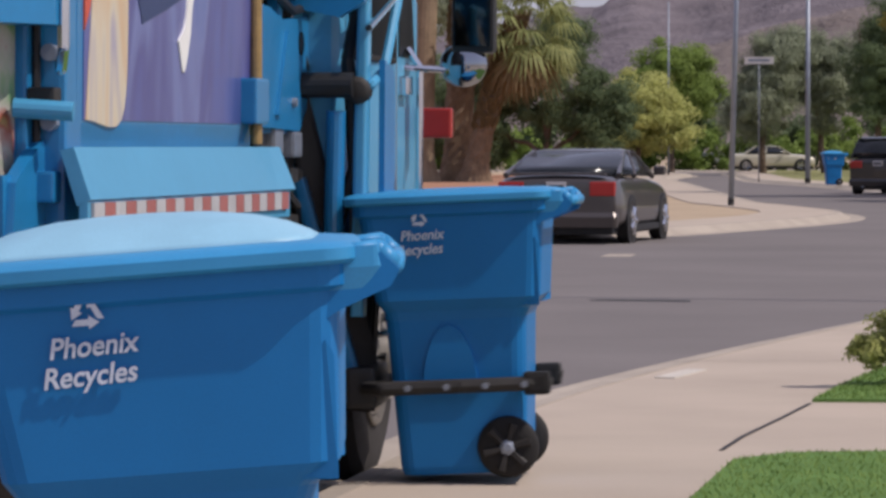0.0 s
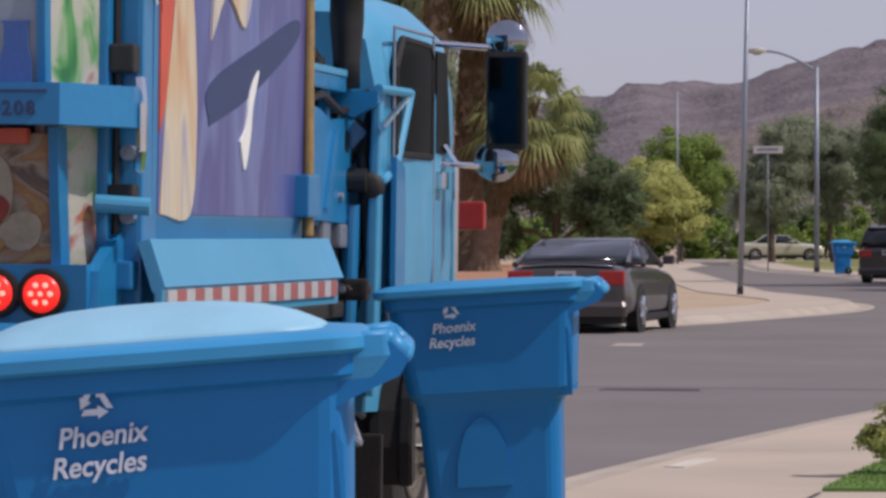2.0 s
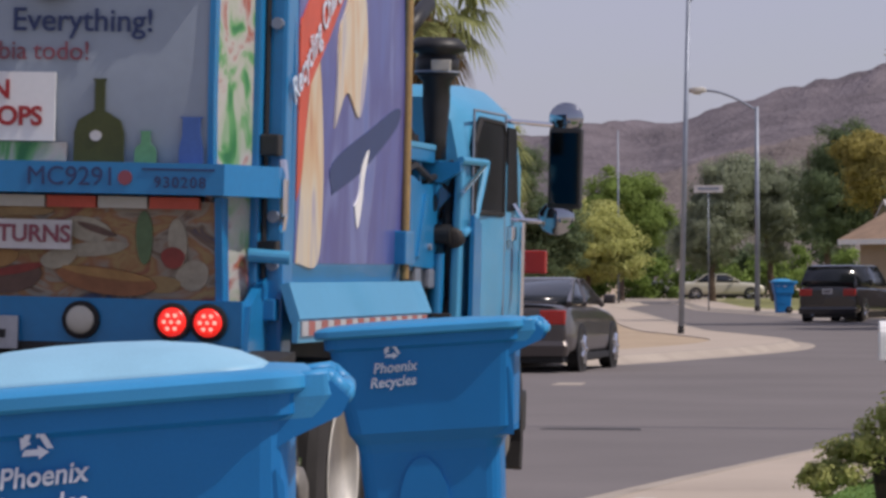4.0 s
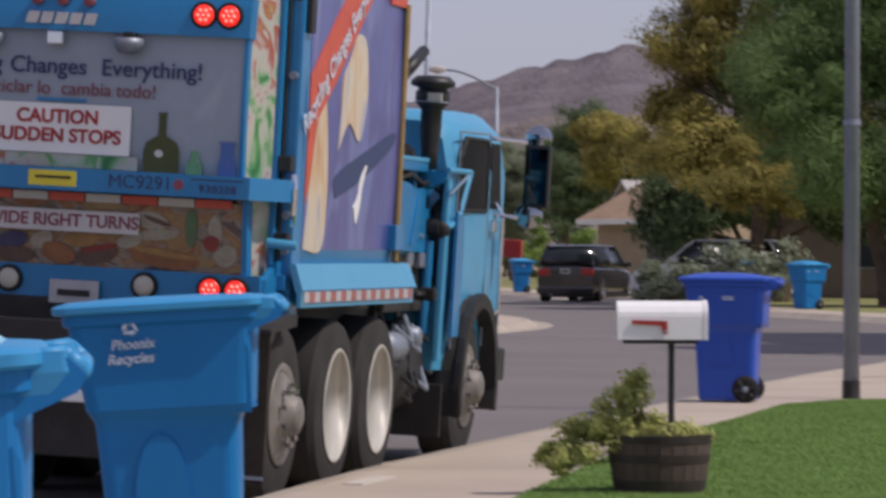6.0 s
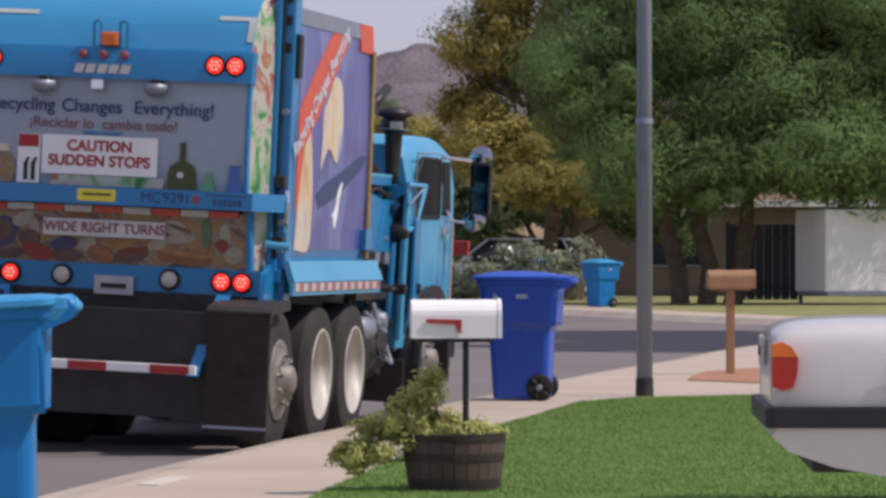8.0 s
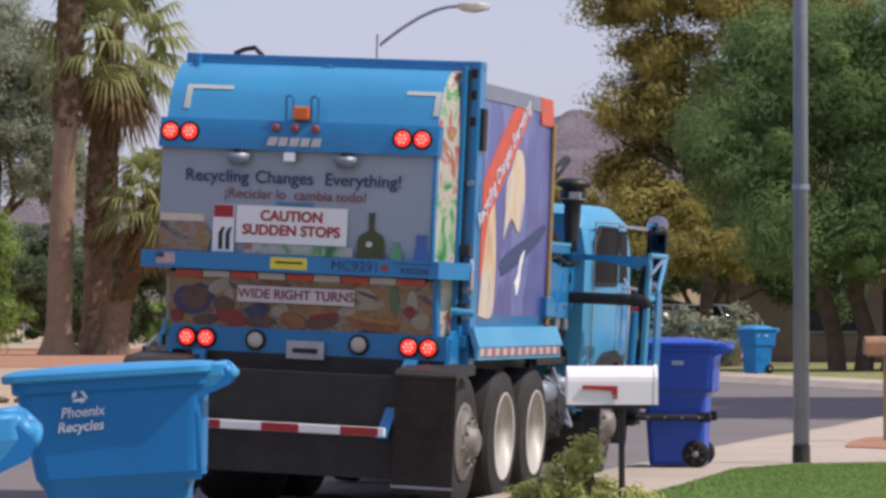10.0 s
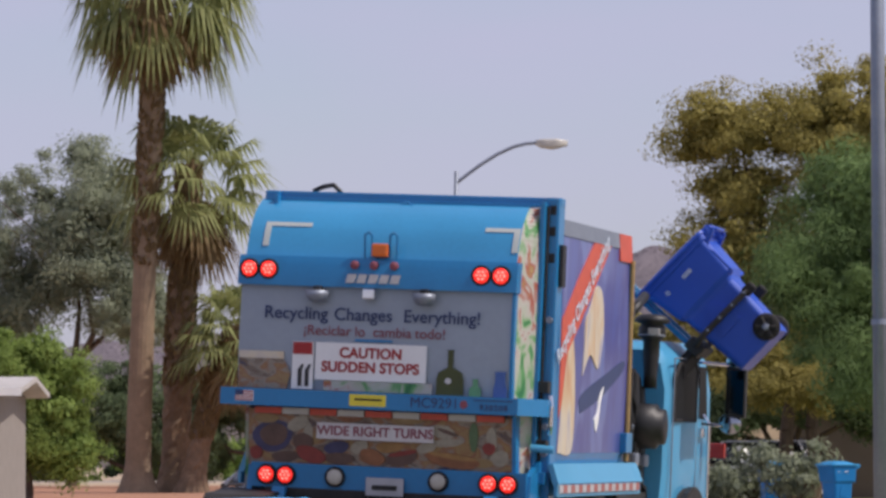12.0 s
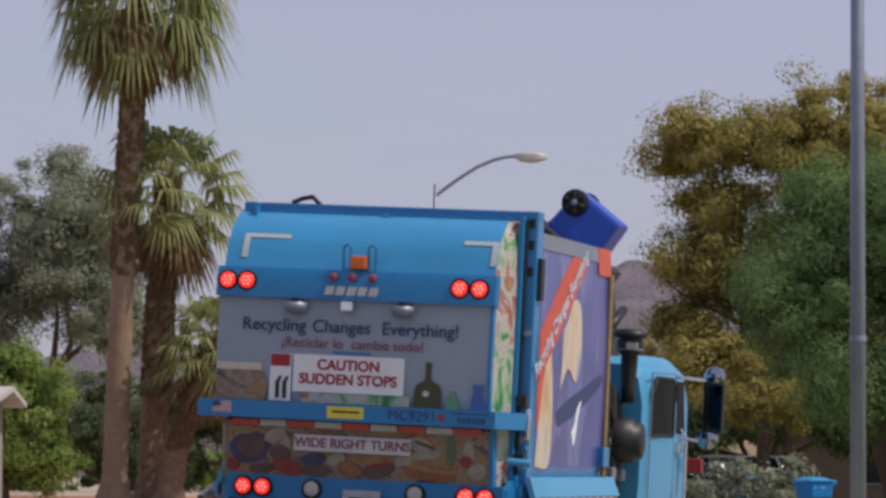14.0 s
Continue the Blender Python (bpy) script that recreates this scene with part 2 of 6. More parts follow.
def slab(poly, t0, t1, plane="YZ"):
    """A flat plate: poly in two axes, thick along the third from t0 to t1."""
    bm = prism(poly, t0, t1)
    for v in bm.verts:
        a, b, c = v.co
        v.co = (c, a, b) if plane == "YZ" else (a, c, b)
    bmesh.ops.recalc_face_normals(bm, faces=bm.faces)
    return bm


def loft(sections, closed=True, caps=True):
    bm = bmesh.new()
    rings = [[bm.verts.new(p) for p in s] for s in sections]
    k = len(rings[0])
    for u, v in zip(rings, rings[1:]):
        for i in range(k if closed else k - 1):
            j = (i + 1) % k
            bm.faces.new((u[i], u[j], v[j], v[i]))
    if caps:
        bm.faces.new(rings[0][::-1])
        bm.faces.new(rings[-1])
    bmesh.ops.recalc_face_normals(bm, faces=bm.faces)
    return bm


def ring(cx, cy, hx, hy, r, z, n=4):
    """A rounded rectangle at height z."""
    out = []
    for sx, sy, a0 in ((1, 1, 0), (-1, 1, 90), (-1, -1, 180), (1, -1, 270)):
        for k in range(n + 1):
            a = radians(a0 + 90 * k / n)
            out.append((cx + sx * (hx - r) + r * math.cos(a), cy + sy * (hy - r) + r * math.sin(a), z))
    return out


def words(name, text, size, m, material, parent, label="", bold=0.0, thick=0.002):
    """Lettering in the built-in font, facing local -y after m."""
    cu = bpy.data.curves.new(name, "FONT")
    cu.body, cu.size, cu.extrude, cu.offset = text, size, thick, bold
    cu.align_x, cu.align_y = "CENTER", "CENTER"
    tmp = bpy.data.objects.new(name, cu)
    me = bpy.data.meshes.new_from_object(tmp)
    me.transform(m @ pose(0, 0, 0, 90))
    bpy.data.objects.remove(tmp)
    return solid(name, me, material, parent, label)


# ---- ground, road, pavements ----
ground = raw("ground", [(-2500, -400, -0.16), (2500, -400, -0.16), (2500, 4000, -0.16), (-2500, 4000, -0.16)], [(0, 1, 2, 3)], SAND)
tagged(ground, "dry sandy desert ground reaching the hills", "ground", kind="structure")
road = raw("road", [(-90, -30, -0.12), (90, -30, -0.12), (90, 260, -0.12), (-90, 260, -0.12)], [(0, 1, 2, 3)], ASPHALT)
tagged(road, "worn grey asphalt residential street", "road", kind="structure")

NEAR = [(-3.05, -8), (-2.95, 5), (-2.75, 12), (-2.5, 18.4), (-2.07, 22.6), (-1.25, 27.6), (-0.35, 32.1), (0.62, 37.5),
        (1.87, 43.8), (3.0, 48.6), (4.2, 54.3), (5.6, 58.9), (8, 62), (14, 64.5), (45, 66)]
ISLE = [(-60, 30), (-30, 42), (-14, 52.5), (-8, 58.8), (-5.6, 61.6), (-4.1, 63.6), (-3.0, 68), (-1.9, 73), (-1.34, 77.5),
        (-1.45, 82.5), (-2.67, 90), (-3.9, 98), (-6.6, 128), (-10.4, 170), (-16, 215), (-60, 216)]
FAR = [(-60, 232), (-14, 226), (-9.4, 205), (-6.4, 164), (-3.7, 146), (-1.2, 129), (1.0, 115), (3.3, 97), (5.1, 89), (6.7, 82),
       (8.2, 78.6), (14, 76.5), (45, 75)]


def offset(line, d):
    out = []
    for i, p in enumerate(line):
        a, b = Vector(line[max(0, i - 1)]), Vector(line[min(len(line) - 1, i + 1)])
        t = (b - a).normalized()
        out.append((p[0] + t.y * d, p[1] - t.x * d))
    return out


def smooth_line(line, k=4):
    """Catmull-Rom through the corners."""
    p = [Vector(q) for q in line]
    p = [2 * p[0] - p[1]] + p + [2 * p[-1] - p[-2]]
    out = []
    for i in range(1, len(p) - 2):
        for j in range(k):
            t = j / k
            a, b, c, d = p[i - 1:i + 3]
            q = 0.5 * (2 * b + (c - a) * t + (2 * a - 5 * b + 4 * c - d) * t * t + (3 * b - a - 3 * c + d) * t ** 3)
            out.append((q.x, q.y))
    return out + [tuple(p[-2])]


def ribbon(line, profile):
    """Sweep an (offset, height) profile along a line in plan."""
    sweeps = [offset(line, o) for o, _ in profile]
    vs, fs, k = [], [], len(line)
    for (o, z), s in zip(profile, sweeps):
        vs += [(x, y, z) for x, y in s]
    for a in range(len(profile) - 1):
        for i in range(k - 1):
            fs.append((a * k + i, a * k + i + 1, (a + 1) * k + i + 1, (a + 1) * k + i))
    return vs, fs


def kerb(name, line, label):
    ob = raw(name, *ribbon(line, [(-0.42, -0.13), (-0.40, -0.108), (-0.12, -0.114), (-0.02, -0.06), (0.08, -0.004), (0.20, 0.004), (0.21, -0.15)]), CURB)
    return tagged(ob, label, "kerb", kind="structure")


near_line, isle_line, far_line = offset(smooth_line(NEAR), 0.36), smooth_line(ISLE[::-1]), smooth_line(FAR[::-1])
kerb("kerb_near", near_line, "rolled concrete kerb and gutter along the pavement")
kerb("kerb_corner", isle_line, "pale concrete kerb round the street corner")
kerb("kerb_far", far_line, "pale concrete kerb on the opposite side")
pv = part("pavement", prism(offset(near_line, 0.2) + [(45, -8)], -0.15, 0.0), CONCRETE)
tagged(pv, "pale concrete pavement and driveway apron", "pavement", kind="structure")
iv = part("corner_lot", prism(offset(isle_line, 0.2), -0.155, -0.02), SAND)
tagged(iv, "bare sandy corner lot", "ground", kind="structure")
fv = part("far_lot", prism(offset(far_line, 0.2) + [(45, 230)], -0.155, -0.02), DRYTURF)
tagged(fv, "dry lawn and dirt front yards", "ground", kind="structure")
for nm, ln in (("pavement_corner", isle_line), ("pavement_far", far_line)):
    ob = raw(nm, *ribbon(ln, [(0.2, -0.02), (0.21, 0.002), (1.7, 0.002), (1.71, -0.03)]), CONCRETE)
    tagged(ob, "strip of pale concrete pavement", "pavement", kind="structure")

LAWN = [(-0.49, 20.24), (-0.36, 21.6), (-0.2, 22.9), (0.09, 25.4), (0.42, 27.4), (0.7, 29.2), (1.02, 30.8), (1.64, 34.4), (2.2, 35.4), (3.2, 35.9), (9, 36.4),
        (9, 20.7), (2.64, 20.42), (0.39, 20.25)]
LAWN2 = [(-0.95, 10), (-0.80, 14.4), (-0.72, 16.3), (-0.5, 16.7), (0.08, 16.86), (1.06, 17.0), (2.2, 17.2), (9, 17.6), (9, 10)]


def lawn(name, poly, count, seed, label):
    ob = part(name, prism(poly, -0.01, 0.018), TURF)
    tagged(ob, label, "lawn", kind="structure")
    rng = np.random.default_rng(seed)
    xs, ys = [p[0] for p in poly], [p[1] for p in poly]
    vs, fs = [], []
    pts = rng.random((count, 2)) * [max(xs) - min(xs), max(ys) - min(ys)] + [min(xs), min(ys)]
    jit = rng.random((count, 4))
    k = len(poly)
    for (x, y), (a, b, c, d) in zip(pts, jit):
        inside = False
        for i in range(k):
            (x1, y1), (x2, y2) = poly[i], poly[i - 1]
            if (y1 > y) != (y2 > y) and x < (x2 - x1) * (y - y1) / (y2 - y1) + x1:
                inside = not inside
        if not inside:
            continue
        h, w, ang = 0.010 + 0.012 * b, 0.002 + 0.002 * c, a * 6.28
        dx, dy = math.cos(ang) * w, math.sin(ang) * w
        n0 = len(vs)
        vs += [(x - dx, y - dy, 0.017), (x + dx, y + dy, 0.017), (x + (d - .5) * .03, y + (a - .5) * .03, 0.017 + h)]
        fs.append((n0, n0 + 1, n0 + 2))
    bl = raw("grass", vs, fs, BLADE)
    tagged(bl, "short mown green grass blades", "grass", kind="stuff")


def clip_right(poly, xmax):
    return [(min(x, xmax), y) for x, y in poly]


lawn("lawn_1", clip_right(LAWN, 4.6), 230000, 3, "mown green front lawn edged by concrete")
lawn("lawn_2", clip_right(LAWN2, 3.2), 50000, 4, "strip of mown green lawn beside the driveway")
gp = part("gravel_bed", prism([(3.05, 40.6), (3.2, 42.0), (3.5, 43.6), (4.1, 44.8), (5.4, 45.5), (9, 45.6), (9, 39.6), (5.0, 39.3), (3.6, 39.8)], -0.01, 0.012), REDGRAVEL)
tagged(gp, "reddish gravel bed round a mailbox post", "gravel", kind="structure")
gp = part("gravel_bed", prism([(-24, 112), (-9.2, 112), (-11, 150), (-17, 190), (-36, 190)], -0.05, 0.0), REDGRAVEL)
tagged(gp, "reddish gravel bed under the palms", "gravel", kind="structure")


def crack(points, w=0.012):
    bm = bmesh.new()
    for (x1, y1), (x2, y2) in zip(points, points[1:]):
        n = Vector((y1 - y2, x2 - x1)).normalized() * w
        f = [bm.verts.new((x1 - n.x, y1 - n.y, 0.004)), bm.verts.new((x2 - n.x, y2 - n.y, 0.004)),
             bm.verts.new((x2 + n.x, y2 + n.y, 0.004)), bm.verts.new((x1 + n.x, y1 + n.y, 0.004))]
        bm.faces.new(f)
    return bm


tagged(part("pavement_joint", crack([(-0.80, 16.95), (-0.74, 17.8), (-0.62, 18.9), (-0.5, 20.1)]), GRIME, None, "dark joint in the concrete"), category="joint", kind="structure")
for y0 in (24.2, 28.4, 33.2, 38.5, 13.2, 10.4):
    near_x = float(np.interp(y0, [p[1] for p in NEAR], [p[0] for p in NEAR]))
    tagged(part("pavement_joint", crack([(near_x + 0.25, y0 - 0.25), (near_x + 1.7, y0)], 0.006), GRIME, None, "dark joint in the concrete"), category="joint", kind="structure")
tagged(part("kerb_patch", prism([(-1.43, 22.30), (-1.31, 22.25), (-1.17, 23.10), (-1.29, 23.15)], 0.0, 0.006), PALESPOT, None, "whitish worn patch on the concrete"), category="patch", kind="structure")
tagged(part("tar_patch", prism([(-2.95, 36.6), (-2.0, 36.4), (-2.02, 36.75), (-2.9, 36.9)], -0.13, -0.116), GRIME, None, "narrow dark tar seam on the asphalt"), category="tar seam", kind="structure")
tagged(part("road_mark", prism([(-4.0, 51.4), (-3.6, 51.4), (-3.62, 52.6), (-3.98, 52.6)], -0.13, -0.117), CURB, None, "pale rubbed spot on the asphalt"), category="road mark", kind="structure")


# ---- hills ----
def hills(name, dist, depth, knots, material, label, seed, rough=1.0):
    """A ridge: angle in degrees from straight ahead and height of its crest in degrees."""
    noise.seed_set(seed)
    az = np.arange(-32, 26, 0.10)
    crest = np.interp(az, [k[0] for k in knots], [k[1] for k in knots])
    vs, fs, rows = [], [], 26
    for r in range(rows):
        f = r / (rows - 1)
        for a, c in zip(az, crest):
            d = dist + depth * f
            x, y = d * math.sin(radians(a)), d * math.cos(radians(a))
            top = math.tan(radians(c)) * (dist + depth)
            s = f ** 0.85
            n = noise.fractal(Vector((x * 0.006, y * 0.006, seed)), 1.0, 2.0, 6)
            n2 = noise.fractal(Vector((x * 0.05, y * 0.05, seed)), 1.0, 2.0, 3)
            vs.append((x, y, -0.5 + top * s + rough * (n * 9 * f * (1.15 - f) * 2 + n2 * 4.5 * f)))
    k = len(az)
    for r in range(rows - 1):
        for i in range(k - 1):
            fs.append((r * k + i, r * k + i + 1, (r + 1) * k + i + 1, (r + 1) * k + i))
    ob = raw(name, vs, fs, material, smooth=True)
    return tagged(ob, label, "hill", kind="structure")


hills("backdrop_hills", 900, 700, [(-32, 1.2), (-14, 1.5), (-7.9, 1.72), (-7.1, 1.8), (-5.6, 1.9), (-4.67, 2.07), (-4.0, 2.27), (-3.0, 2.25), (-2.3, 2.42), (-0.45, 2.9),
                                   (0.28, 3.06), (2, 3.1), (5, 2.6), (12, 1.6), (26, 1)], HILL, "bare purple-brown desert mountain ridge in haze", 5)
hills("backdrop_foothill", 620, 240, [(-32, 0.5), (-9, 0.7), (-5, 0.95), (-2.6, 1.7), (-0.84, 2.15), (0.4, 2.2), (3, 1.8), (26, .5)], HILL2, "brown scrubby foothill before the ridge", 11, 0.6)


# ---- wheeled bins ----
def bin_at(m, body_m, lid_m, label, group, mark, rim_m=None, dome=1.0):
    """A tall wheeled cart; handle and wheels at local +x, print on local -y."""
    rim_m = rim_m or lid_m
    b = empty("wheeled_bin", m, label, "bin", group)
    bm = loft([ring(-0.015, 0, 0.255, 0.235, 0.06, 0.02), ring(-0.015, 0, 0.265, 0.245, 0.06, 0.05), ring(-0.02, 0, 0.295, 0.275, 0.06, 0.62),
               ring(-0.015, 0, 0.305, 0.285, 0.06, 0.655), ring(-0.005, 0, 0.345, 0.315, 0.06, 0.70), ring(-0.02, 0, 0.385, 0.335, 0.06, 1.02),
               ring(-0.02, 0, 0.405, 0.352, 0.06, 1.03), ring(-0.02, 0, 0.408, 0.355, 0.06, 1.075), ring(-0.02, 0, 0.385, 0.335, 0.05, 1.08)])
    part("body", bm, body_m, b, smooth=False)
    # raised arch on each side
    for s in (-1, 1):
        poly = [(-0.05 + 0.115 * math.cos(a), 0.33 + (0.27 if math.sin(a) > 0 else 0.0) * math.sin(a)) for a in np.linspace(0, math.pi, 11)]
        poly = [(x, z, s * (float(np.interp(z, [0.05, 0.62], [0.245, 0.275])))) for x, z in poly]
        out = [[(x, y + s * 0.014, z) for x, z, y in poly], [(x, y - s * 0.03, z) for x, z, y in poly]]
        part("arch_panel", loft(out), body_m, b)
        bm = bmesh.new()
        vs = [bm.verts.new(p) for p in ((0.12, s * 0.285, 0.69), (0.335, s * 0.30, 0.665), (0.345, s * 0.318, 0.90), (0.33, s * 0.325, 0.93), (0.10, s * 0.27, 0.67), (0.30, s * 0.2, 0.66))]
        bmesh.ops.convex_hull(bm, input=vs)
        part("buttress", bm, body_m, b)
    rim = part("lid_rim", loft([ring(-0.03, 0, 0.425, 0.37, 0.07, 1.07), ring(-0.03, 0, 0.435, 0.38, 0.07, 1.078), ring(-0.03, 0, 0.435, 0.38, 0.07, 1.100), ring(-0.03, 0, 0.42, 0.365, 0.07, 1.110), ring(-0.045, 0, 0.37, 0.32, 0.09, 1.118)]), rim_m, b, smooth=True)
    rim.data.set_sharp_from_angle(angle=radians(40))
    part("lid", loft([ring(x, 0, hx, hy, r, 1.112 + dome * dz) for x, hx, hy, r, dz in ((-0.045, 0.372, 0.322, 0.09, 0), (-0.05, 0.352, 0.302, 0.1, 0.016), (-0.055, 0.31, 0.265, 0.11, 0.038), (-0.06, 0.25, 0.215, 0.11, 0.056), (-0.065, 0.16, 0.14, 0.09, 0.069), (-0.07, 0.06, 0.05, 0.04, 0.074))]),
         lid_m, b, "domed plastic lid", smooth=True)
    for s in (-1, 1):
        part("hinge_arm", loft([ring(0.0, s * 0.29, 0.06, 0.03, 0.02, 1.02), ring(0.01, s * 0.29, 0.08, 0.035, 0.02, 1.06), ring(0.01, s * 0.29, 0.08, 0.03, 0.02, 1.1)]), rim_m, b).location = (0.37, 0, 0)
    part("handle", pipe([(0.36, -0.30, 1.085), (0.45, -0.30, 1.09), (0.48, -0.29, 1.06), (0.48, 0.29, 1.06), (0.45, 0.30, 1.09), (0.36, 0.30, 1.085)], 0.02, 10), rim_m, b, smooth=True)
    for s in (-1, 1):
        bm = slab([(0.30, 0.95), (0.37, 0.985), (0.47, 1.02), (0.49, 1.05), (0.455, 1.085), (0.30, 1.075)], s * 0.30 - 0.02, s * 0.30 + 0.02, "XZ")
        part("handle_bracket", bm, body_m, b)
    part("axle", tubed((0.165, -0.27, 0.118), (0.165, 0.27, 0.118), 0.012), STEEL, b)
    for s in (-1, 1):
        w = part("wheel", lathe([(0.06, -0.035), (0.108, -0.034), (0.118, -0.02), (0.12, 0), (0.118, 0.02), (0.108, 0.034), (0.06, 0.035)], 28, "Y", (0.165, s * 0.255, 0.12)), RUBBER, b, smooth=True)
        bm = bmesh.new()
        for k in range(6):
            a = math.pi * k / 3 + 0.3
            c = Vector((0.165, s * 0.294, 0.12))
            tube(bm, c, c + Vector((math.sin(a), 0, math.cos(a))) * 0.092, 0.012, 0.018, 6)
        part("spokes", bm, GRIME, w)
        part("hub", lathe([(0.03, 0), (0.03, 0.012), (0.015, 0.02)], 14, "Y", (0.165, s * 0.292, 0.12)) if s > 0 else lathe([(0.03, 0), (0.03, -0.012), (0.015, -0.02)], 14, "Y", (0.165, -0.292, 0.12)), STEEL, w)
    # print on the side: three chasing arrows and two words
    face = pose(-0.14, -0.3328, 0.940, 3.6)
    if mark == "words":
        lt = words("lettering", "Phoenix\nRecycles", 0.055, face @ pose(0, 0, -0.018), INK, b, "white printed words", 0.0009)
        for v in lt.data.vertices:  # slanted print
            v.co.x += 0.2 * (v.co.z - 0.92)
            v.co.y -= 0.008
            v.co.z += 0.03 * (v.co.x + 0.14)
    else:
        for k in (0, 1):
            part("lettering", boxed((-0.06, -0.343, 0.93 - 0.02 * k), (0.05, -0.336, 0.942 - 0.02 * k), 0, pose(0.02, 0, 0.0)), INK, b, "white printed bars")
    for k in range(3):
        c = math.radians(270 + 120 * k)
        u = Vector((math.cos(c), 0, math.sin(c)))
        v = Vector((-math.sin(c), 0, math.cos(c)))
        o = Vector((-0.005, -0.012, 0.075)) if mark == "words" else Vector((-0.1, -0.010, -0.015))
        r = 0.031 if mark == "words" else 0.022
        bm = bmesh.new()
        q = [bm.verts.new(o + u * r * a + v * r * d) for a, d in ((0.42, -0.72), (0.42, 0.15), (0.2, 0.15), (0.62, 0.85), (1.02, 0.15), (0.8, 0.15), (0.8, -0.95))]
        bm.faces.new(q)
        bmesh.ops.transform(bm, matrix=face, verts=bm.verts)
        part("arrow", bm, INK, b, "white printed arrow")
    for ob in b.children:  # slimmer along the handle's axis
        if ob.name.split(".")[0] not in ("wheel", "axle"):
            ob.data.transform(Matrix.Diagonal((0.93, 1, 1, 1)))
            ob.location.x *= 0.93
    return b


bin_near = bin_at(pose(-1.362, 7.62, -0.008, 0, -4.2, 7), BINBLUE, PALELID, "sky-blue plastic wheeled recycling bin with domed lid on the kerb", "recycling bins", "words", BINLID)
bin_kerb = bin_at(pose(-1.607, 15.42, 0.012, 0, -3.4, 3), BINBLUE, BINLID, "sky-blue plastic wheeled recycling bin set down by the truck", "recycling bins", "words", None, 0.2)
bin_lifted = bin_at(pose(1.19, 35.3, 0, 0, 0, -8), BINDARK, BINDARK, "deep-blue plastic wheeled bin emptied by the truck", "recycling bins", "bars", None, 0.5)
bin_far_a = bin_at(pose(5.13, 96.5, 0, 0, 0, 35), BINBLUE, BINLID, "sky-blue wheeled bin across the street by a dry lawn", "recycling bins", "bars")
bin_far_b = bin_at(pose(-2.6, 137, 0, 0, 0, 10), BINBLUE, BINLID, "sky-blue wheeled bin beside a street lamp far off", "recycling bins", "bars")
bin_far_c = bin_at(pose(3.75, 101, 0, 0, 0, 15), BINBLUE, BINLID, "sky-blue wheeled bin half hidden behind shrubs", "recycling bins", "bars")


# ---- the recycling truck: x to its right, y forward, z up from the road's crown ----
truck = empty("recycling_truck", pose(-3.6, 11, 0), "sky-blue side-loading recycling truck with printed panels and lit tail lamps", "truck")


def tpart(name, bm, material, parent=None, label="", smooth=False):
    return part(name, bm, material, truck if parent is None else parent, label, smooth)


TAIL = [(0.60, 3.235), (0.42, 3.20), (0.26, 3.11), (0.14, 2.98), (0.06, 2.80), (0.02, 2.66), (0.0, 2.45), (-0.01, 2.1), (0.0, 1.86), (0.02, 1.68), (0.05, 1.40), (0.08, 1.22), (0.09, 1.0)]
TAIL = smooth_line(TAIL, 4)


def tail_piece(name, z0, z1, material, half, proud=0.0, label="", left=None):
    left = -half - 0.07 if left is None else left
    zs = [p[1] for p in TAIL][::-1]
    ys = [p[0] for p in TAIL][::-1]
    cuts = sorted({z0, z1, *[z for z in zs if z0 < z < z1], *np.linspace(z0, z1, 5)})
    sec = []
    for z in cuts:
        y = float(np.interp(z, zs, ys))
        sec.append([(left, y - proud, z), (half, y - proud, z), (half, y + 0.1, z), (left, y + 0.1, z)])
    ob = tpart(name, loft(sec), material, None, label, True)
    ob.data.set_sharp_from_angle(angle=radians(30))
    return ob


ART_SIDE = collage("printed_groceries_tall", [(0.02, 0.16, 0.05), (0.10, 0.30, 0.10), (0.36, 0.40, 0.30), (0.44, 0.42, 0.38), (0.34, 0.08, 0.05), (0.36, 0.28, 0.10)], 4.5, (1, 1, 0.8))
ART_FOOD = collage("printed_groceries", [(0.04, 0.05, 0.10), (0.14, 0.09, 0.06), (0.27, 0.24, 0.19), (0.26, 0.12, 0.055), (0.30, 0.21, 0.09), (0.21, 0.05, 0.04)], 4.5, (1, 1, 1.8), 0.45)
ART_VIOLET = collage("violet_blue_print", [(0.05, 0.07, 0.23), (0.09, 0.11, 0.33), (0.075, 0.075, 0.25), (0.15, 0.18, 0.40), (0.08, 0.13, 0.37)], 1.1, (1, 1.8, 0.5), 0.28)
ART_CREAM = collage("printed_cream", [(0.45, 0.16, 0.08), (0.60, 0.40, 0.22), (0.62, 0.55, 0.42), (0.35, 0.32, 0.42)], 1.6, (1, 2.5, 0.5), 0.3)
FADEDRED = mat("faded_red_band", (0.34, 0.11, 0.10), 0.5, spread=0.2)
PALEBAND = mat("dusty_pale_band", (0.42, 0.42, 0.44), 0.5, spread=0.2)
STRIPE = mat("pale_stripe", (0.55, 0.53, 0.52), 0.5)

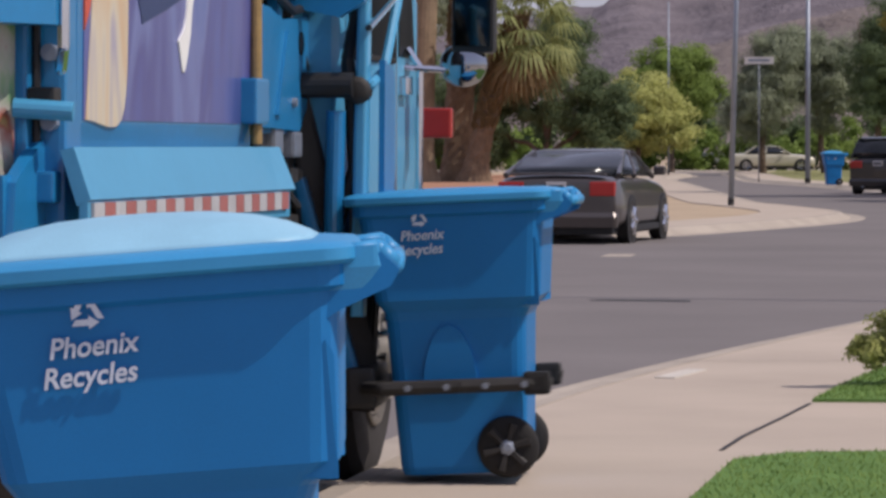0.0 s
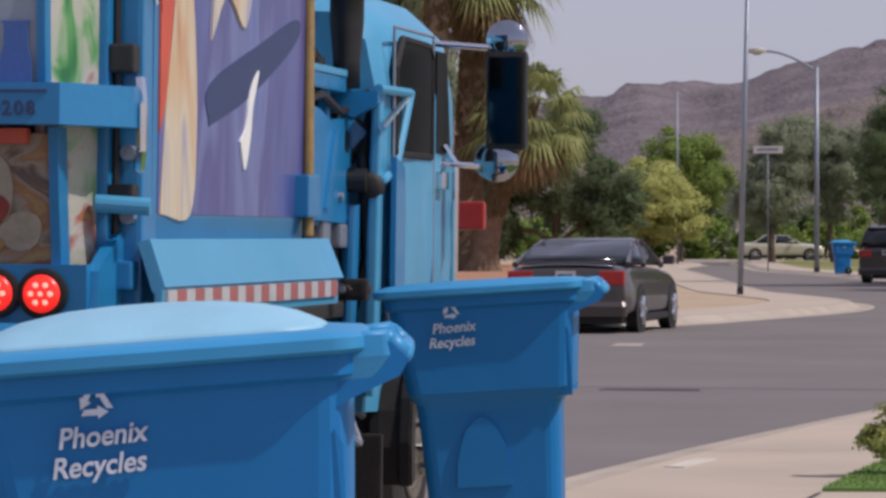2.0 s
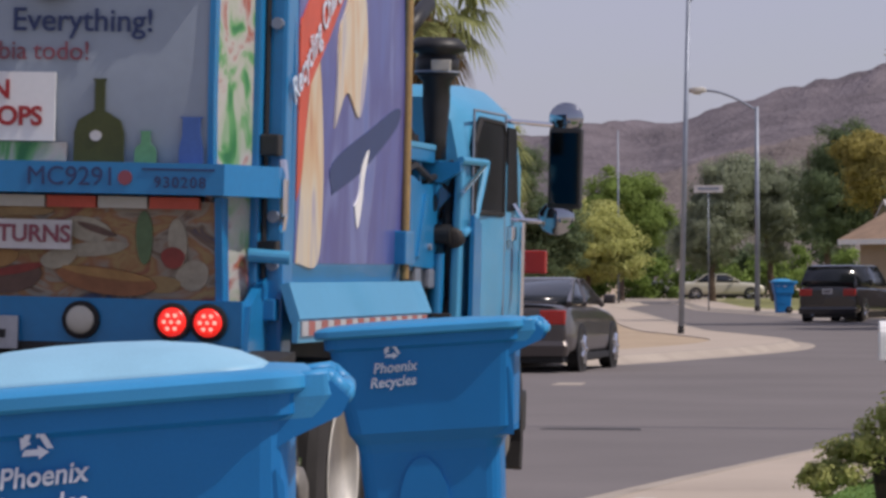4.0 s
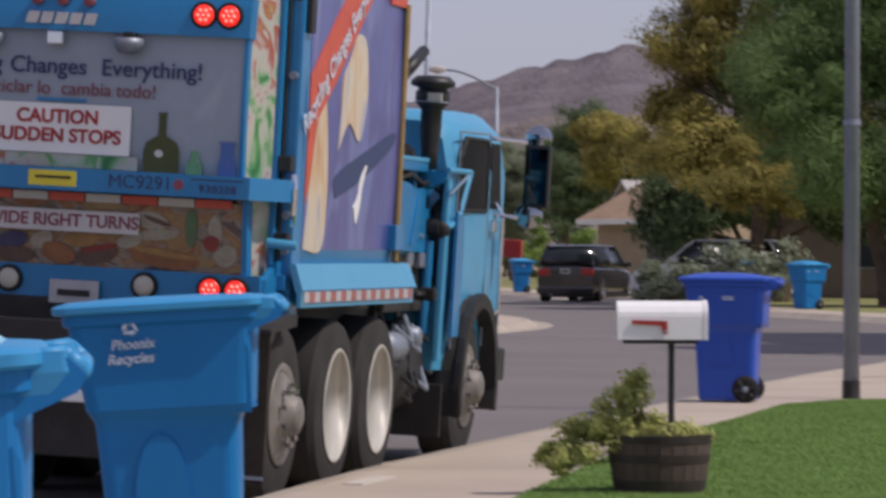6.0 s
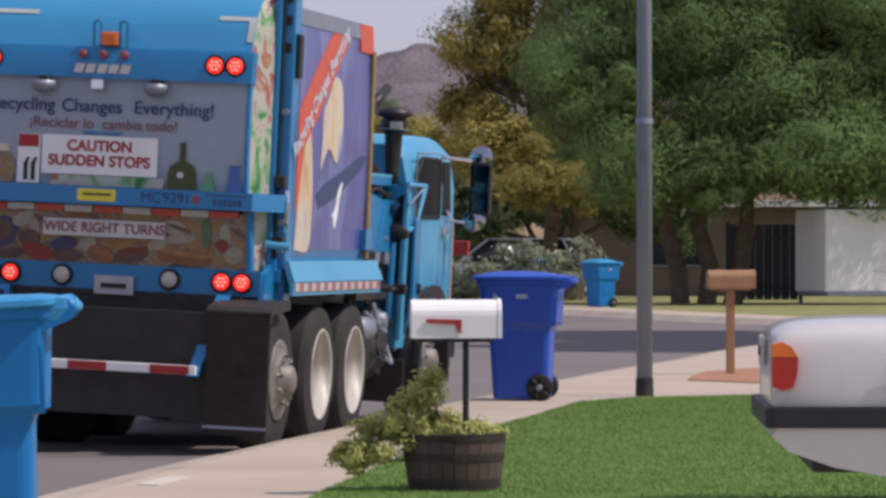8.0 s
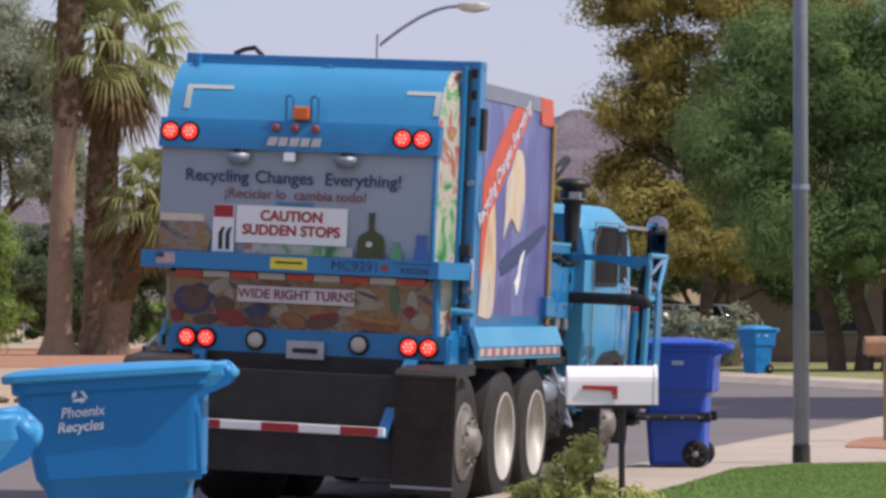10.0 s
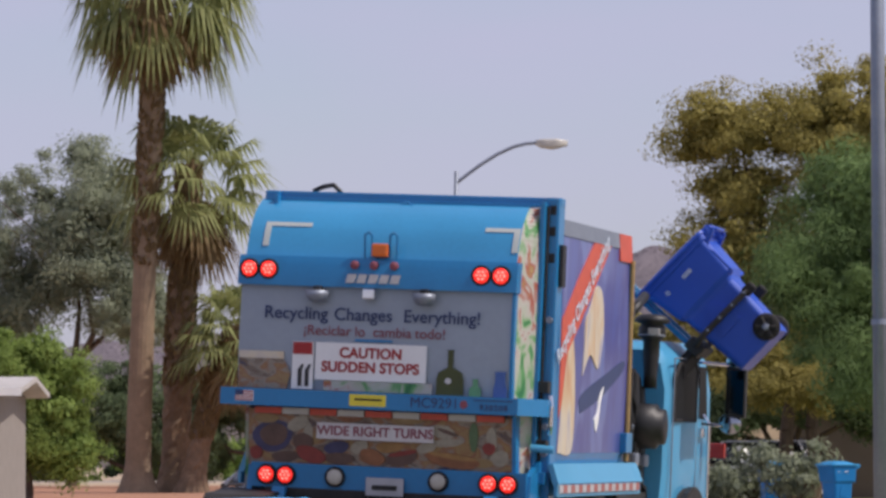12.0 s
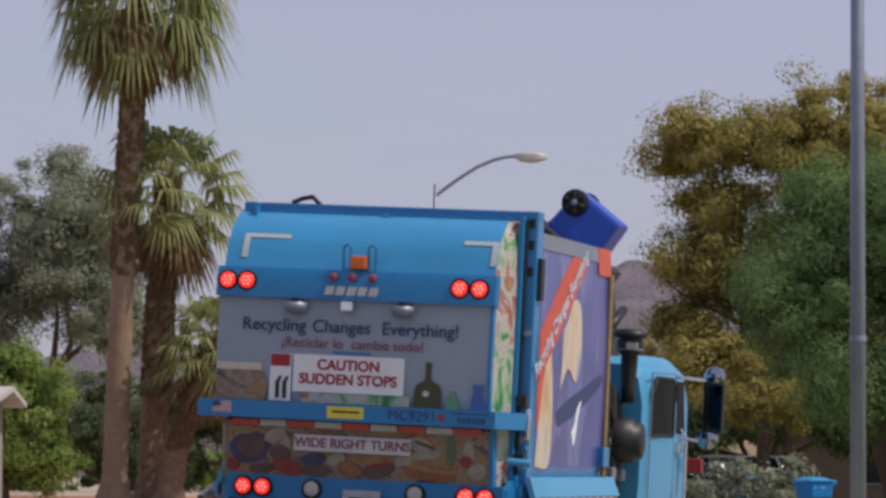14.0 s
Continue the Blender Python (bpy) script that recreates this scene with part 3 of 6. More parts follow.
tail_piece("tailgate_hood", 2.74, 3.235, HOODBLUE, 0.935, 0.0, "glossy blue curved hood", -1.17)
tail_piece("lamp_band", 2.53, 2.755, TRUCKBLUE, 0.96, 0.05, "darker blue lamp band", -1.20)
tail_piece("tail_panel", 1.73, 2.535, GREYPANEL, 0.93, 0.0, "printed grey-blue panel", -1.18)
tail_piece("food_panel", 1.18, 1.60, ART_FOOD, 0.96, 0.0, "panel printed with groceries", -1.09)
tail_piece("panel_lip", 1.18, 1.62, TRUCKBLUE, 0.985, 0.012, "blue edge strip", 0.955)
tail_piece("panel_lip", 1.75, 2.535, TRUCKBLUE, 0.95, 0.012, "blue edge strip", 0.925)
tail_piece("lower_band", 1.015, 1.20, TRUCKBLUE, 1.07, 0.03, "blue lower band", -1.06)
for s in (-1, 1):
    # printed cheek flaring out from the panel's edge to the column
    edge = 0.935 if s > 0 else 1.12
    tpart("tail_cheek", loft([[(s * edge, y + 0.012, z), (s * 1.06, 0.42, z), (s * 1.04, 0.44, z), (s * (edge - 0.03), y + 0.03, z)] for y, z in TAIL if y < 0.4], caps=True), ART_SIDE, None, "side cheek printed with bottles and cartons")
    bm = boxed((s * 1.10 - 0.055, 0.42, 0.98), (s * 1.10 + 0.055, 0.62, 3.27), 0.02)
    tpart("tail_column", bm, TRUCKBLUE)
    bm = boxed((s * 1.045 - 0.02, 0.33, 0.98), (s * 1.045 + 0.02, 0.43, 3.23), 0.012)
    tpart("tail_rib", bm, TRUCKBLUE)
    tpart("column_pipe", tubed((s * 1.075, 0.395, 1.0), (s * 1.075, 0.395, 3.2), 0.014, seg=8), BLACK, None, "dark hose line down the column")
    for z in (2.78, 2.98, 3.14):
        tpart("column_slot", boxed((s * 1.11 - 0.022, 0.414, z), (s * 1.11 + 0.022, 0.424, z + 0.07), 0.004), BLACK, None, "dark slot in the column")
    for z in (1.35, 1.55, 2.35):
        tpart("hinge_bolt", tubed((s * 1.115, 0.38, z), (s * 1.115, 0.43, z), 0.025, seg=10), STEEL)
    for z in (1.12, 1.36, 1.80):
        tpart("latch", boxed((s * 1.11 - 0.045, 0.33, z), (s * 1.11 + 0.035, 0.42, z + 0.09), 0.01), GRIME if z > 1.2 else TRUCKBLUE)
    tpart("column_foot", slab([(0.06, 0.98), (0.62, 0.98), (0.62, 1.20), (0.40, 1.30), (0.10, 1.18)], s * 1.075 - 0.02, s * 1.075 + 0.02), TRUCKBLUE)
    if s > 0:
        tpart("latch_pipe", tubed((s * 1.04, 0.28, 1.39), (s * 1.21, 0.30, 1.38), 0.028), CABBLUE)
        tpart("hook_rod", pipe([(1.165, 0.33, 1.78), (1.18, 0.30, 1.70), (1.18, 0.30, 1.56), (1.165, 0.33, 1.50)], 0.018, 6), CHROME)
        tpart("black_stop", boxed((1.15, 0.46, 2.60), (1.19, 0.58, 2.92), 0.015), BLACK, None, "black rubber stop")
tpart("tail_top_rail", boxed((-1.17, 0.46, 3.205), (1.16, 0.60, 3.27), 0.015), TRUCKBLUE)
tpart("top_lip", boxed((-1.15, 0.40, 3.19), (1.05, 0.46, 3.215), 0.008), TRUCKBLUE)
tpart("roof_hose", pipe([(-0.80, 0.5, 3.275), (-0.72, 0.5, 3.31), (-0.64, 0.5, 3.325), (-0.58, 0.5, 3.27)], 0.018, 6), BLACK)
tpart("eye_bracket", pipe([(-0.12, 0.36, 3.14), (-0.02, 0.39, 3.20), (0.08, 0.36, 3.14), (-0.14, 0.36, 3.14)], 0.012, 6), TRUCKBLUE)
# big cross bar with chamfered ends
bar = tpart("cross_bar", prism([(-1.28, -0.10), (1.02, -0.10), (1.17, 0.24), (1.17, 0.40), (-1.25, 0.40), (-1.29, 0.1)], 1.625, 1.752), TRUCKBLUE)
tpart("yellow_sticker", boxed((-0.27, -0.104, 1.648), (0.01, -0.098, 1.735)), YELLOW, bar, "yellow sticker with a line of print")
tpart("sticker_print", boxed((-0.23, -0.107, 1.69), (-0.02, -0.1, 1.705)), GRIME, bar)
words("bar_lettering", "MC9291", 0.108, pose(0.385, -0.103, 1.690), NAVY, bar, "dark printed letters and figures", 0.0)
tpart("emblem", lathe([(0.03, 0), (0.03, 0.004)], 14, "Y", (0.61, -0.106, 1.690)), MAROON, bar, "dark red round emblem")
tpart("small_print", boxed((0.68, -0.104, 1.722), (0.98, -0.099, 1.730)), NAVY, bar)
for k, digit in enumerate("930208"):
    words("figure", digit, 0.062, pose(0.745 + 0.037 * k, -0.103, 1.672), NAVY, bar, "dark printed figure", 0.001)
flag = tpart("flag_sticker", boxed((-1.16, -0.104, 1.655), (-1.02, -0.098, 1.735)), WHITE, bar, "small striped flag sticker")
for k in range(4):
    tpart("flag_stripe", boxed((-1.16, -0.107, 1.660 + 0.02 * k), (-1.02, -0.103, 1.669 + 0.02 * k)), REDPAINT, flag)
tpart("flag_corner", boxed((-1.16, -0.109, 1.697), (-1.10, -0.105, 1.735)), NAVY, flag)
# reflective strip under the bar
for k in range(9):
    tpart("reflector_strip", boxed((-1.03 + k * 0.215, -0.012, 1.568), (-0.825 + k * 0.215, 0.03, 1.615)), ORANGE if k % 2 == 0 else REFWHITE)
# writing and printed pictures on the tail
for word, x in (("Recycling", -0.74), ("Changes", -0.215), ("Everything!", 0.395)):
    words("slogan_word", word, 0.133, pose(x, -0.016, 2.325), NAVY, truck, "dark blue printed word", 0.001)
for word, x in (("\u00a1Reciclar", -0.49), ("lo", -0.235), ("cambia", 0.015), ("todo!", 0.31)):
    words("slogan_word", word, 0.108, pose(x, -0.018, 2.20), MAROON, truck, "muted red printed word")
cs = tpart("caution_sign", boxed((-0.57, -0.030, 1.835), (0.29, -0.018, 2.115)), WHITE, None, "white sign with red capitals")
words("caution_lettering", "CAUTION\nSUDDEN STOPS", 0.107, pose(-0.14, -0.034, 1.985), REDPAINT, cs, "red capitals", 0.003)
ws = tpart("turn_sign", boxed((-0.545, 0.004, 1.395), (0.36, 0.018, 1.515)), STRIPE, None, "pale sign with maroon capitals")
words("turn_lettering", "WIDE RIGHT TURNS", 0.098, pose(-0.09, 0.0, 1.455), MAROON, ws, "maroon capitals", 0.002)
sk = tpart("warning_sticker", boxed((-0.75, -0.028, 1.76), (-0.585, -0.016, 2.115)), WHITE, None, "small warning sticker")
tpart("sticker_head", boxed((-0.745, -0.034, 2.02), (-0.595, -0.027, 2.11)), REDPAINT, sk)
for k in range(2):
    part("sticker_figure", slab([(-0.70 + 0.055 * k, 1.78), (-0.67 + 0.055 * k, 1.78), (-0.672 + 0.055 * k, 1.90), (-0.655 + 0.055 * k, 1.945), (-0.675 + 0.055 * k, 1.945), (-0.703 + 0.055 * k, 1.90)], -0.034, -0.027, "XZ"), BLACK, sk)
tpart("grab_slot", boxed((-0.27, -0.024, 2.128), (0.02, -0.014, 2.146), 0.003), TRUCKBLUE, None, "blue slot over the sign")
BOTTLE = mat("printed_bottle_green", (0.05, 0.06, 0.012), 0.3, spread=0.3)
BOTTLE2 = mat("printed_light_green", (0.10, 0.28, 0.14), 0.3, spread=0.3)
BOTTLE3 = mat("printed_blue_glass", (0.05, 0.12, 0.35), 0.3, spread=0.2)


def flat_bottle(x, z, w, h, neck, material):
    half = [(1, 0), (1, 0.35), (0.85, 0.5), (neck, 0.62), (neck, 0.97), (neck * 1.25, 0.97), (neck * 1.25, 1)]
    poly = [(x + a * w, z + b * h) for a, b in half] + [(x - a * w, z + b * h) for a, b in half[::-1]]
    tpart("printed_bottle", slab(poly, -0.022, -0.012, "XZ"), material, None, "bottle printed on the panel")


flat_bottle(0.475, 1.752, 0.105, 0.34, 0.2, BOTTLE)
flat_bottle(0.67, 1.752, 0.045, 0.13, 0.42, BOTTLE2)
flat_bottle(0.86, 1.752, 0.05, 0.19, 0.75, BOTTLE3)
tpart("bottle_glint", slab([(0.462 + 0.025 * math.cos(a), 1.86 + 0.022 * math.sin(a)) for a in np.linspace(0, 5.7, 11)], -0.026, -0.02, "XZ"), STRIPE, None, "pale glint printed on the bottle")
tpart("carton_print", slab([(-1.17, 1.98), (-0.82, 1.98), (-0.82, 2.035), (-1.17, 2.035)], -0.02, -0.012, "XZ"), ART_CREAM, None, "cream carton top printed on the panel")
tpart("printed_jar", slab([(-1.17, 1.755), (-0.79, 1.755), (-0.76, 1.88), (-0.82, 1.98), (-1.17, 1.98)], -0.02, -0.012, "XZ"), ART_FOOD, None, "food jar printed on the panel")
tpart("printed_shelf", slab([(-0.5, 1.755), (0.34, 1.755), (0.34, 1.83), (-0.5, 1.83)], -0.022, -0.012, "XZ"), ART_SIDE, None, "row of groceries printed on the panel")
FOOD_INK = [mat("food_print", c, 0.45, spread=0.3, scale=9, fine=40, bump=0) for c in
            ((0.24, 0.10, 0.045), (0.28, 0.19, 0.085), (0.32, 0.29, 0.22), (0.22, 0.04, 0.032), (0.05, 0.05, 0.11), (0.11, 0.065, 0.05), (0.09, 0.15, 0.07), (0.32, 0.18, 0.065))]


def food(x, z, w, h, ink, tilt=0.0, sides=16, layer=0):
    """One flat printed food shape on the lower panel."""
    pts = []
    for a in np.linspace(0, 2 * math.pi, sides + 1)[:-1]:
        u, v = w * math.cos(a) * (1 + .06 * math.sin(3 * a)), h * math.sin(a)
        pts.append((x + u * math.cos(tilt) - v * math.sin(tilt), min(1.575, max(1.205, z + u * math.sin(tilt) + v * math.cos(tilt)))))
    y = float(np.interp(z - h, [1.18, 1.22, 1.40, 1.68], [0.085, 0.078, 0.048, 0.018])) - 0.004 - 0.002 * layer
    shape = slab(pts, y - 0.03, 0.12, "XZ")
    for v in shape.verts:  # lie on the panel's slope
        if v.co.y < 0.1:
            v.co.y = float(np.interp(v.co.z, [1.0, 1.22, 1.40, 1.68, 1.86], [0.09, 0.08, 0.05, 0.02, 0.0])) - 0.005 - 0.002 * layer
    tpart("printed_food", shape, FOOD_INK[ink], None, "food printed on the panel")


# plate, buns, bottles, loaves and fruit, from one end of the panel to the other
for k, (x, z, w, h, ink, tilt) in enumerate(((-0.90, 1.40, 0.16, 0.12, 4, 0.2), (-0.89, 1.41, 0.11, 0.085, 5, 0.2), (-0.70, 1.50, 0.09, 0.05, 2, 0.5), (-0.95, 1.53, 0.10, 0.035, 1, 0), (-0.66, 1.36, 0.08, 0.07, 5, 0),
        (-0.60, 1.27, 0.12, 0.06, 3, -0.3), (-0.62, 1.43, 0.035, 0.09, 2, 0.1), (-0.80, 1.25, 0.11, 0.04, 5, 0.1), (-0.40, 1.33, 0.10, 0.05, 4, 0.2), (-0.38, 1.25, 0.12, 0.045, 5, 0), (-0.22, 1.34, 0.07, 0.05, 2, 0.4),
        (-0.12, 1.27, 0.10, 0.06, 0, -0.3), (0.02, 1.35, 0.11, 0.04, 7, 0.15), (0.10, 1.27, 0.13, 0.055, 5, 0.2), (0.12, 1.31, 0.12, 0.018, 3, 0.2), (0.30, 1.36, 0.08, 0.04, 2, 0.3), (0.50, 1.27, 0.21, 0.055, 0, -0.12),
        (0.50, 1.30, 0.19, 0.02, 7, -0.12), (0.45, 1.40, 0.14, 0.03, 2, 0.1), (0.42, 1.48, 0.10, 0.05, 2, -0.2), (0.46, 1.48, 0.085, 0.015, 5, -0.3), (0.66, 1.45, 0.035, 0.11, 6, 0), (0.80, 1.43, 0.04, 0.10, 2, 0.05),
        (0.78, 1.37, 0.05, 0.045, 3, 0), (0.86, 1.30, 0.07, 0.06, 2, 0.4), (0.72, 1.26, 0.09, 0.035, 1, 0), (-0.30, 1.55, 0.10, 0.022, 0, 0), (0.16, 1.55, 0.12, 0.02, 1, 0), (-1.03, 1.27, 0.05, 0.05, 3, 0))):
    food(x, z, w, h, ink, tilt, layer=k % 6)
# corner marks on the hood
WHITEMARK = mat("white_reflective", (0.42, 0.46, 0.44), 0.5, spread=0.08)
for s in (-1, 1):
    a, b = sorted((s * 0.66 - 0.03 * (s < 0), s * 0.93 - 0.12 * (s < 0)))
    tail_piece("corner_mark", 2.985, 3.015, WHITEMARK, b, 0.008, "white reflective corner mark", a)
    a, b = sorted((s * 0.885 - 0.12 * (s < 0), s * 0.93 - 0.12 * (s < 0)))
    tail_piece("corner_mark", 2.83, 2.985, WHITEMARK, b, 0.008, "white reflective corner mark", a)
# beacon, lamps
for x in (-0.225, -0.03):
    tpart("beacon_guard", pipe([(x, 0.0, 2.74), (x, -0.02, 2.93), (x + 0.03, -0.02, 2.95), (x + 0.055, -0.02, 2.93), (x + 0.055, 0.0, 2.74)], 0.009, 6), TRUCKBLUE)
tpart("beacon", boxed((-0.165, -0.05, 2.765), (-0.04, 0.05, 2.865), 0.02), AMBER, None, "orange beacon")
for x in (-0.29, -0.14, 0.015):
    tpart("marker_lamp", lathe([(0.032, 0.02), (0.032, -0.01), (0.015, -0.02)], 14, "Y", (x, -0.045, 2.70)), MAROON)
for k, x in enumerate((-0.31, -0.225, -0.14, -0.055, 0.03)):
    tpart("maker_badge", slab([(x - 0.042, 2.565), (x + 0.024, 2.565), (x + 0.042, 2.63), (x - 0.024, 2.63)], -0.062, -0.05, "XZ"), STRIPE, None, "pale plain badge bar")


def tail_lamp(x, y, z, lit):
    a = tpart("tail_lamp", lathe([(0.078, 0.03), (0.078, -0.012), (0.066, -0.016)], 22, "Y", (x, y, z)), RUBBER, None, "round lamp in a rubber ring")
    tpart("lens", lathe([(0.060, 0.0), (0.058, -0.020), (0.046, -0.028), (0.02, -0.032)], 20, "Y", (x, y, z)), REDLIT if lit else REFWHITE, a, "glowing red lens" if lit else "pale lens", True)
    if lit:
        bm = bmesh.new()
        for k in range(7):
            aa = k * math.pi / 3
            rr = 0.03 if k < 6 else 0
            bmesh.ops.create_icosphere(bm, subdivisions=1, radius=0.011, matrix=Matrix.Translation((x + rr * math.cos(aa), y - 0.027, z + rr * math.sin(aa))))
        tpart("light_dots", bm, PINKLIT, a)


for s in (-1, 1):
    for x in (0.785, 0.935):
        tail_lamp(s * x, 0.045, 1.11, True)
    for x in (0.76, 0.91):
        tail_lamp(s * x - (0.203 if s < 0 else 0.073), -0.03, 2.65, True)
    tail_lamp(s * 0.40, 0.045, 1.11, False)
for s in (-1, 1):
    tpart("flood_lamp", lathe([(0.085, 0.0), (0.085, -0.04), (0.06, -0.08), (0.02, -0.09)], 16, "Z", (s * 0.415 - 0.15, -0.07, 2.50)), STEEL, None, "grey domed work lamp", True)
    tpart("lamp_bracket", boxed((s * 0.415 - 0.18, -0.09, 2.495), (s * 0.415 - 0.12, 0.0, 2.535), 0.008), GRIME)
tpart("camera_box", boxed((-0.205, -0.10, 2.445), (-0.115, -0.02, 2.52), 0.01), CHROME, None, "small chrome rear-view camera")
plate = tpart("number_plate", boxed((-0.15, 0.015, 0.985), (0.14, 0.035, 1.12), 0.004), PALEBAND, None, "pale number plate with dark bars")
tpart("plate_bar", boxed((-0.10, 0.008, 1.03), (0.09, 0.016, 1.065)), GRIME, plate)
# underside
for s in (-1, 1):
    st = tpart("strut", slab([(s * 0.82 - 0.05, 1.02), (s * 0.82 + 0.05, 1.02), (s * 0.73 + 0.04, 0.45), (s * 0.73 - 0.04, 0.45)], -0.03, 0.03, "XZ"), TRUCKBLUE)
    for v in st.data.vertices:
        v.co.y += float(np.interp(v.co.z, [0.45, 1.0], [-0.45, 0.02]))
ub = tpart("underride_bar", boxed((-0.75, -0.53, 0.46), (0.77, -0.48, 0.525), 0.01), WHITE, None, "red and white striped bar")
for x in (-0.60, 0.0, 0.60):
    tpart("red_stripe", boxed((x - 0.16, -0.535, 0.462), (x + 0.125, -0.529, 0.523)), REDPAINT, ub)
for s in (-1, 1):
    tpart("mud_flap", boxed((s * 1.04 - 0.23, -0.42, 0.05), (s * 1.04 + 0.23, -0.395, 0.93), 0.01), DUSTRUBBER, None, "dusty black rubber flap")
    tpart("flap_hem", boxed((s * 1.04 - 0.23, -0.428, 0.09), (s * 1.04 + 0.23, -0.421, 0.11)), STEEL)
    tpart("flap_bracket", slab([(0.15, 0.93), (0.15, 1.0), (-0.38, 0.955), (-0.43, 0.92), (-0.43, 0.90)], s * 1.04 - 0.235, s * 1.04 + 0.235), GRIME)
    tpart("fender_plate", slab([(-0.40, 0.62), (-0.40, 0.90), (0.02, 0.92), (-0.16, 0.80), (-0.30, 0.62)], s * 1.18 - 0.02, s * 1.18 + 0.02), GREYDUST, None, "dusty grey fender plate over the rear wheel")
tpart("rear_sheet", boxed((-0.92, -0.30, 0.14), (0.80, -0.27, 0.90), 0.01), GRIME, None, "wide black rubber sheet under the tail")
tpart("cross_member", boxed((-0.95, 0.05, 0.86), (0.95, 0.14, 1.02), 0.02), GRIME)
tpart("chassis", boxed((-0.48, 0.1, 0.58), (0.48, 7.4, 0.86), 0.02), GRIME)
tpart("belly", boxed((-0.95, 0.25, 0.86), (0.95, 3.4, 1.15), 0.02), GRIME)
tpart("under_box", boxed((-0.9, 3.0, 0.30), (0.9, 3.25, 0.86), 0.02), BLACK)
tpart("fuel_tank", lathe([(0.05, 3.45), (0.30, 3.46), (0.30, 4.55), (0.05, 4.56)], 20, "Y", (0.78, 0, 0.55)), GRIME, None, "", True)
for k in range(16):
    a, z, y = 0.7 + 0.4 * random.random(), 0.45 + 0.45 * random.random(), 3.3 + 1.6 * random.random()
    tpart("hose", pipe([(a, y, z), (a + 0.1, y + 0.12, z - 0.1), (a, y + 0.3, z + 0.06), (a - 0.1, y + 0.42, z - 0.04)], 0.018, 6), STEEL if k % 3 == 0 else BLACK)

# body with printed side panels
BODY = [(-1.13, 1.2), (1.13, 1.2), (1.155, 1.35), (1.16, 2.2), (1.14, 3.02), (1.12, 3.12), (-1.12, 3.12), (-1.14, 3.02), (-1.16, 2.2), (-1.155, 1.35)]
tpart("body", loft([[(x, y, z) for x, z in BODY] for y in (0.55, 3.08)]), TRUCKBLUE)


def side_shape(name, poly, layer, material, label="", s=1, soft=False):
    """A flat printed shape that hugs the body's side; poly in (y, z)."""
    zs, xs = [1.35, 2.2, 3.02, 3.2], [1.155, 1.16, 1.14, 1.12]
    if soft:
        poly = smooth_line(poly + [poly[0]], 5)[:-1]
    bm = bmesh.new()
    k = len(poly)
    a = [bm.verts.new((s * (float(np.interp(z, zs, xs)) + 0.003 + 0.003 * layer), y, z)) for y, z in poly]
    b = [bm.verts.new((s * (float(np.interp(z, zs, xs)) - 0.01), y, z)) for y, z in poly]
    bm.faces.new(a)
    for i in range(k):
        bm.faces.new((a[i], a[(i + 1) % k], b[(i + 1) % k], b[i]))
    bmesh.ops.recalc_face_normals(bm, faces=bm.faces)
    return tpart(name, bm, material, None, label)


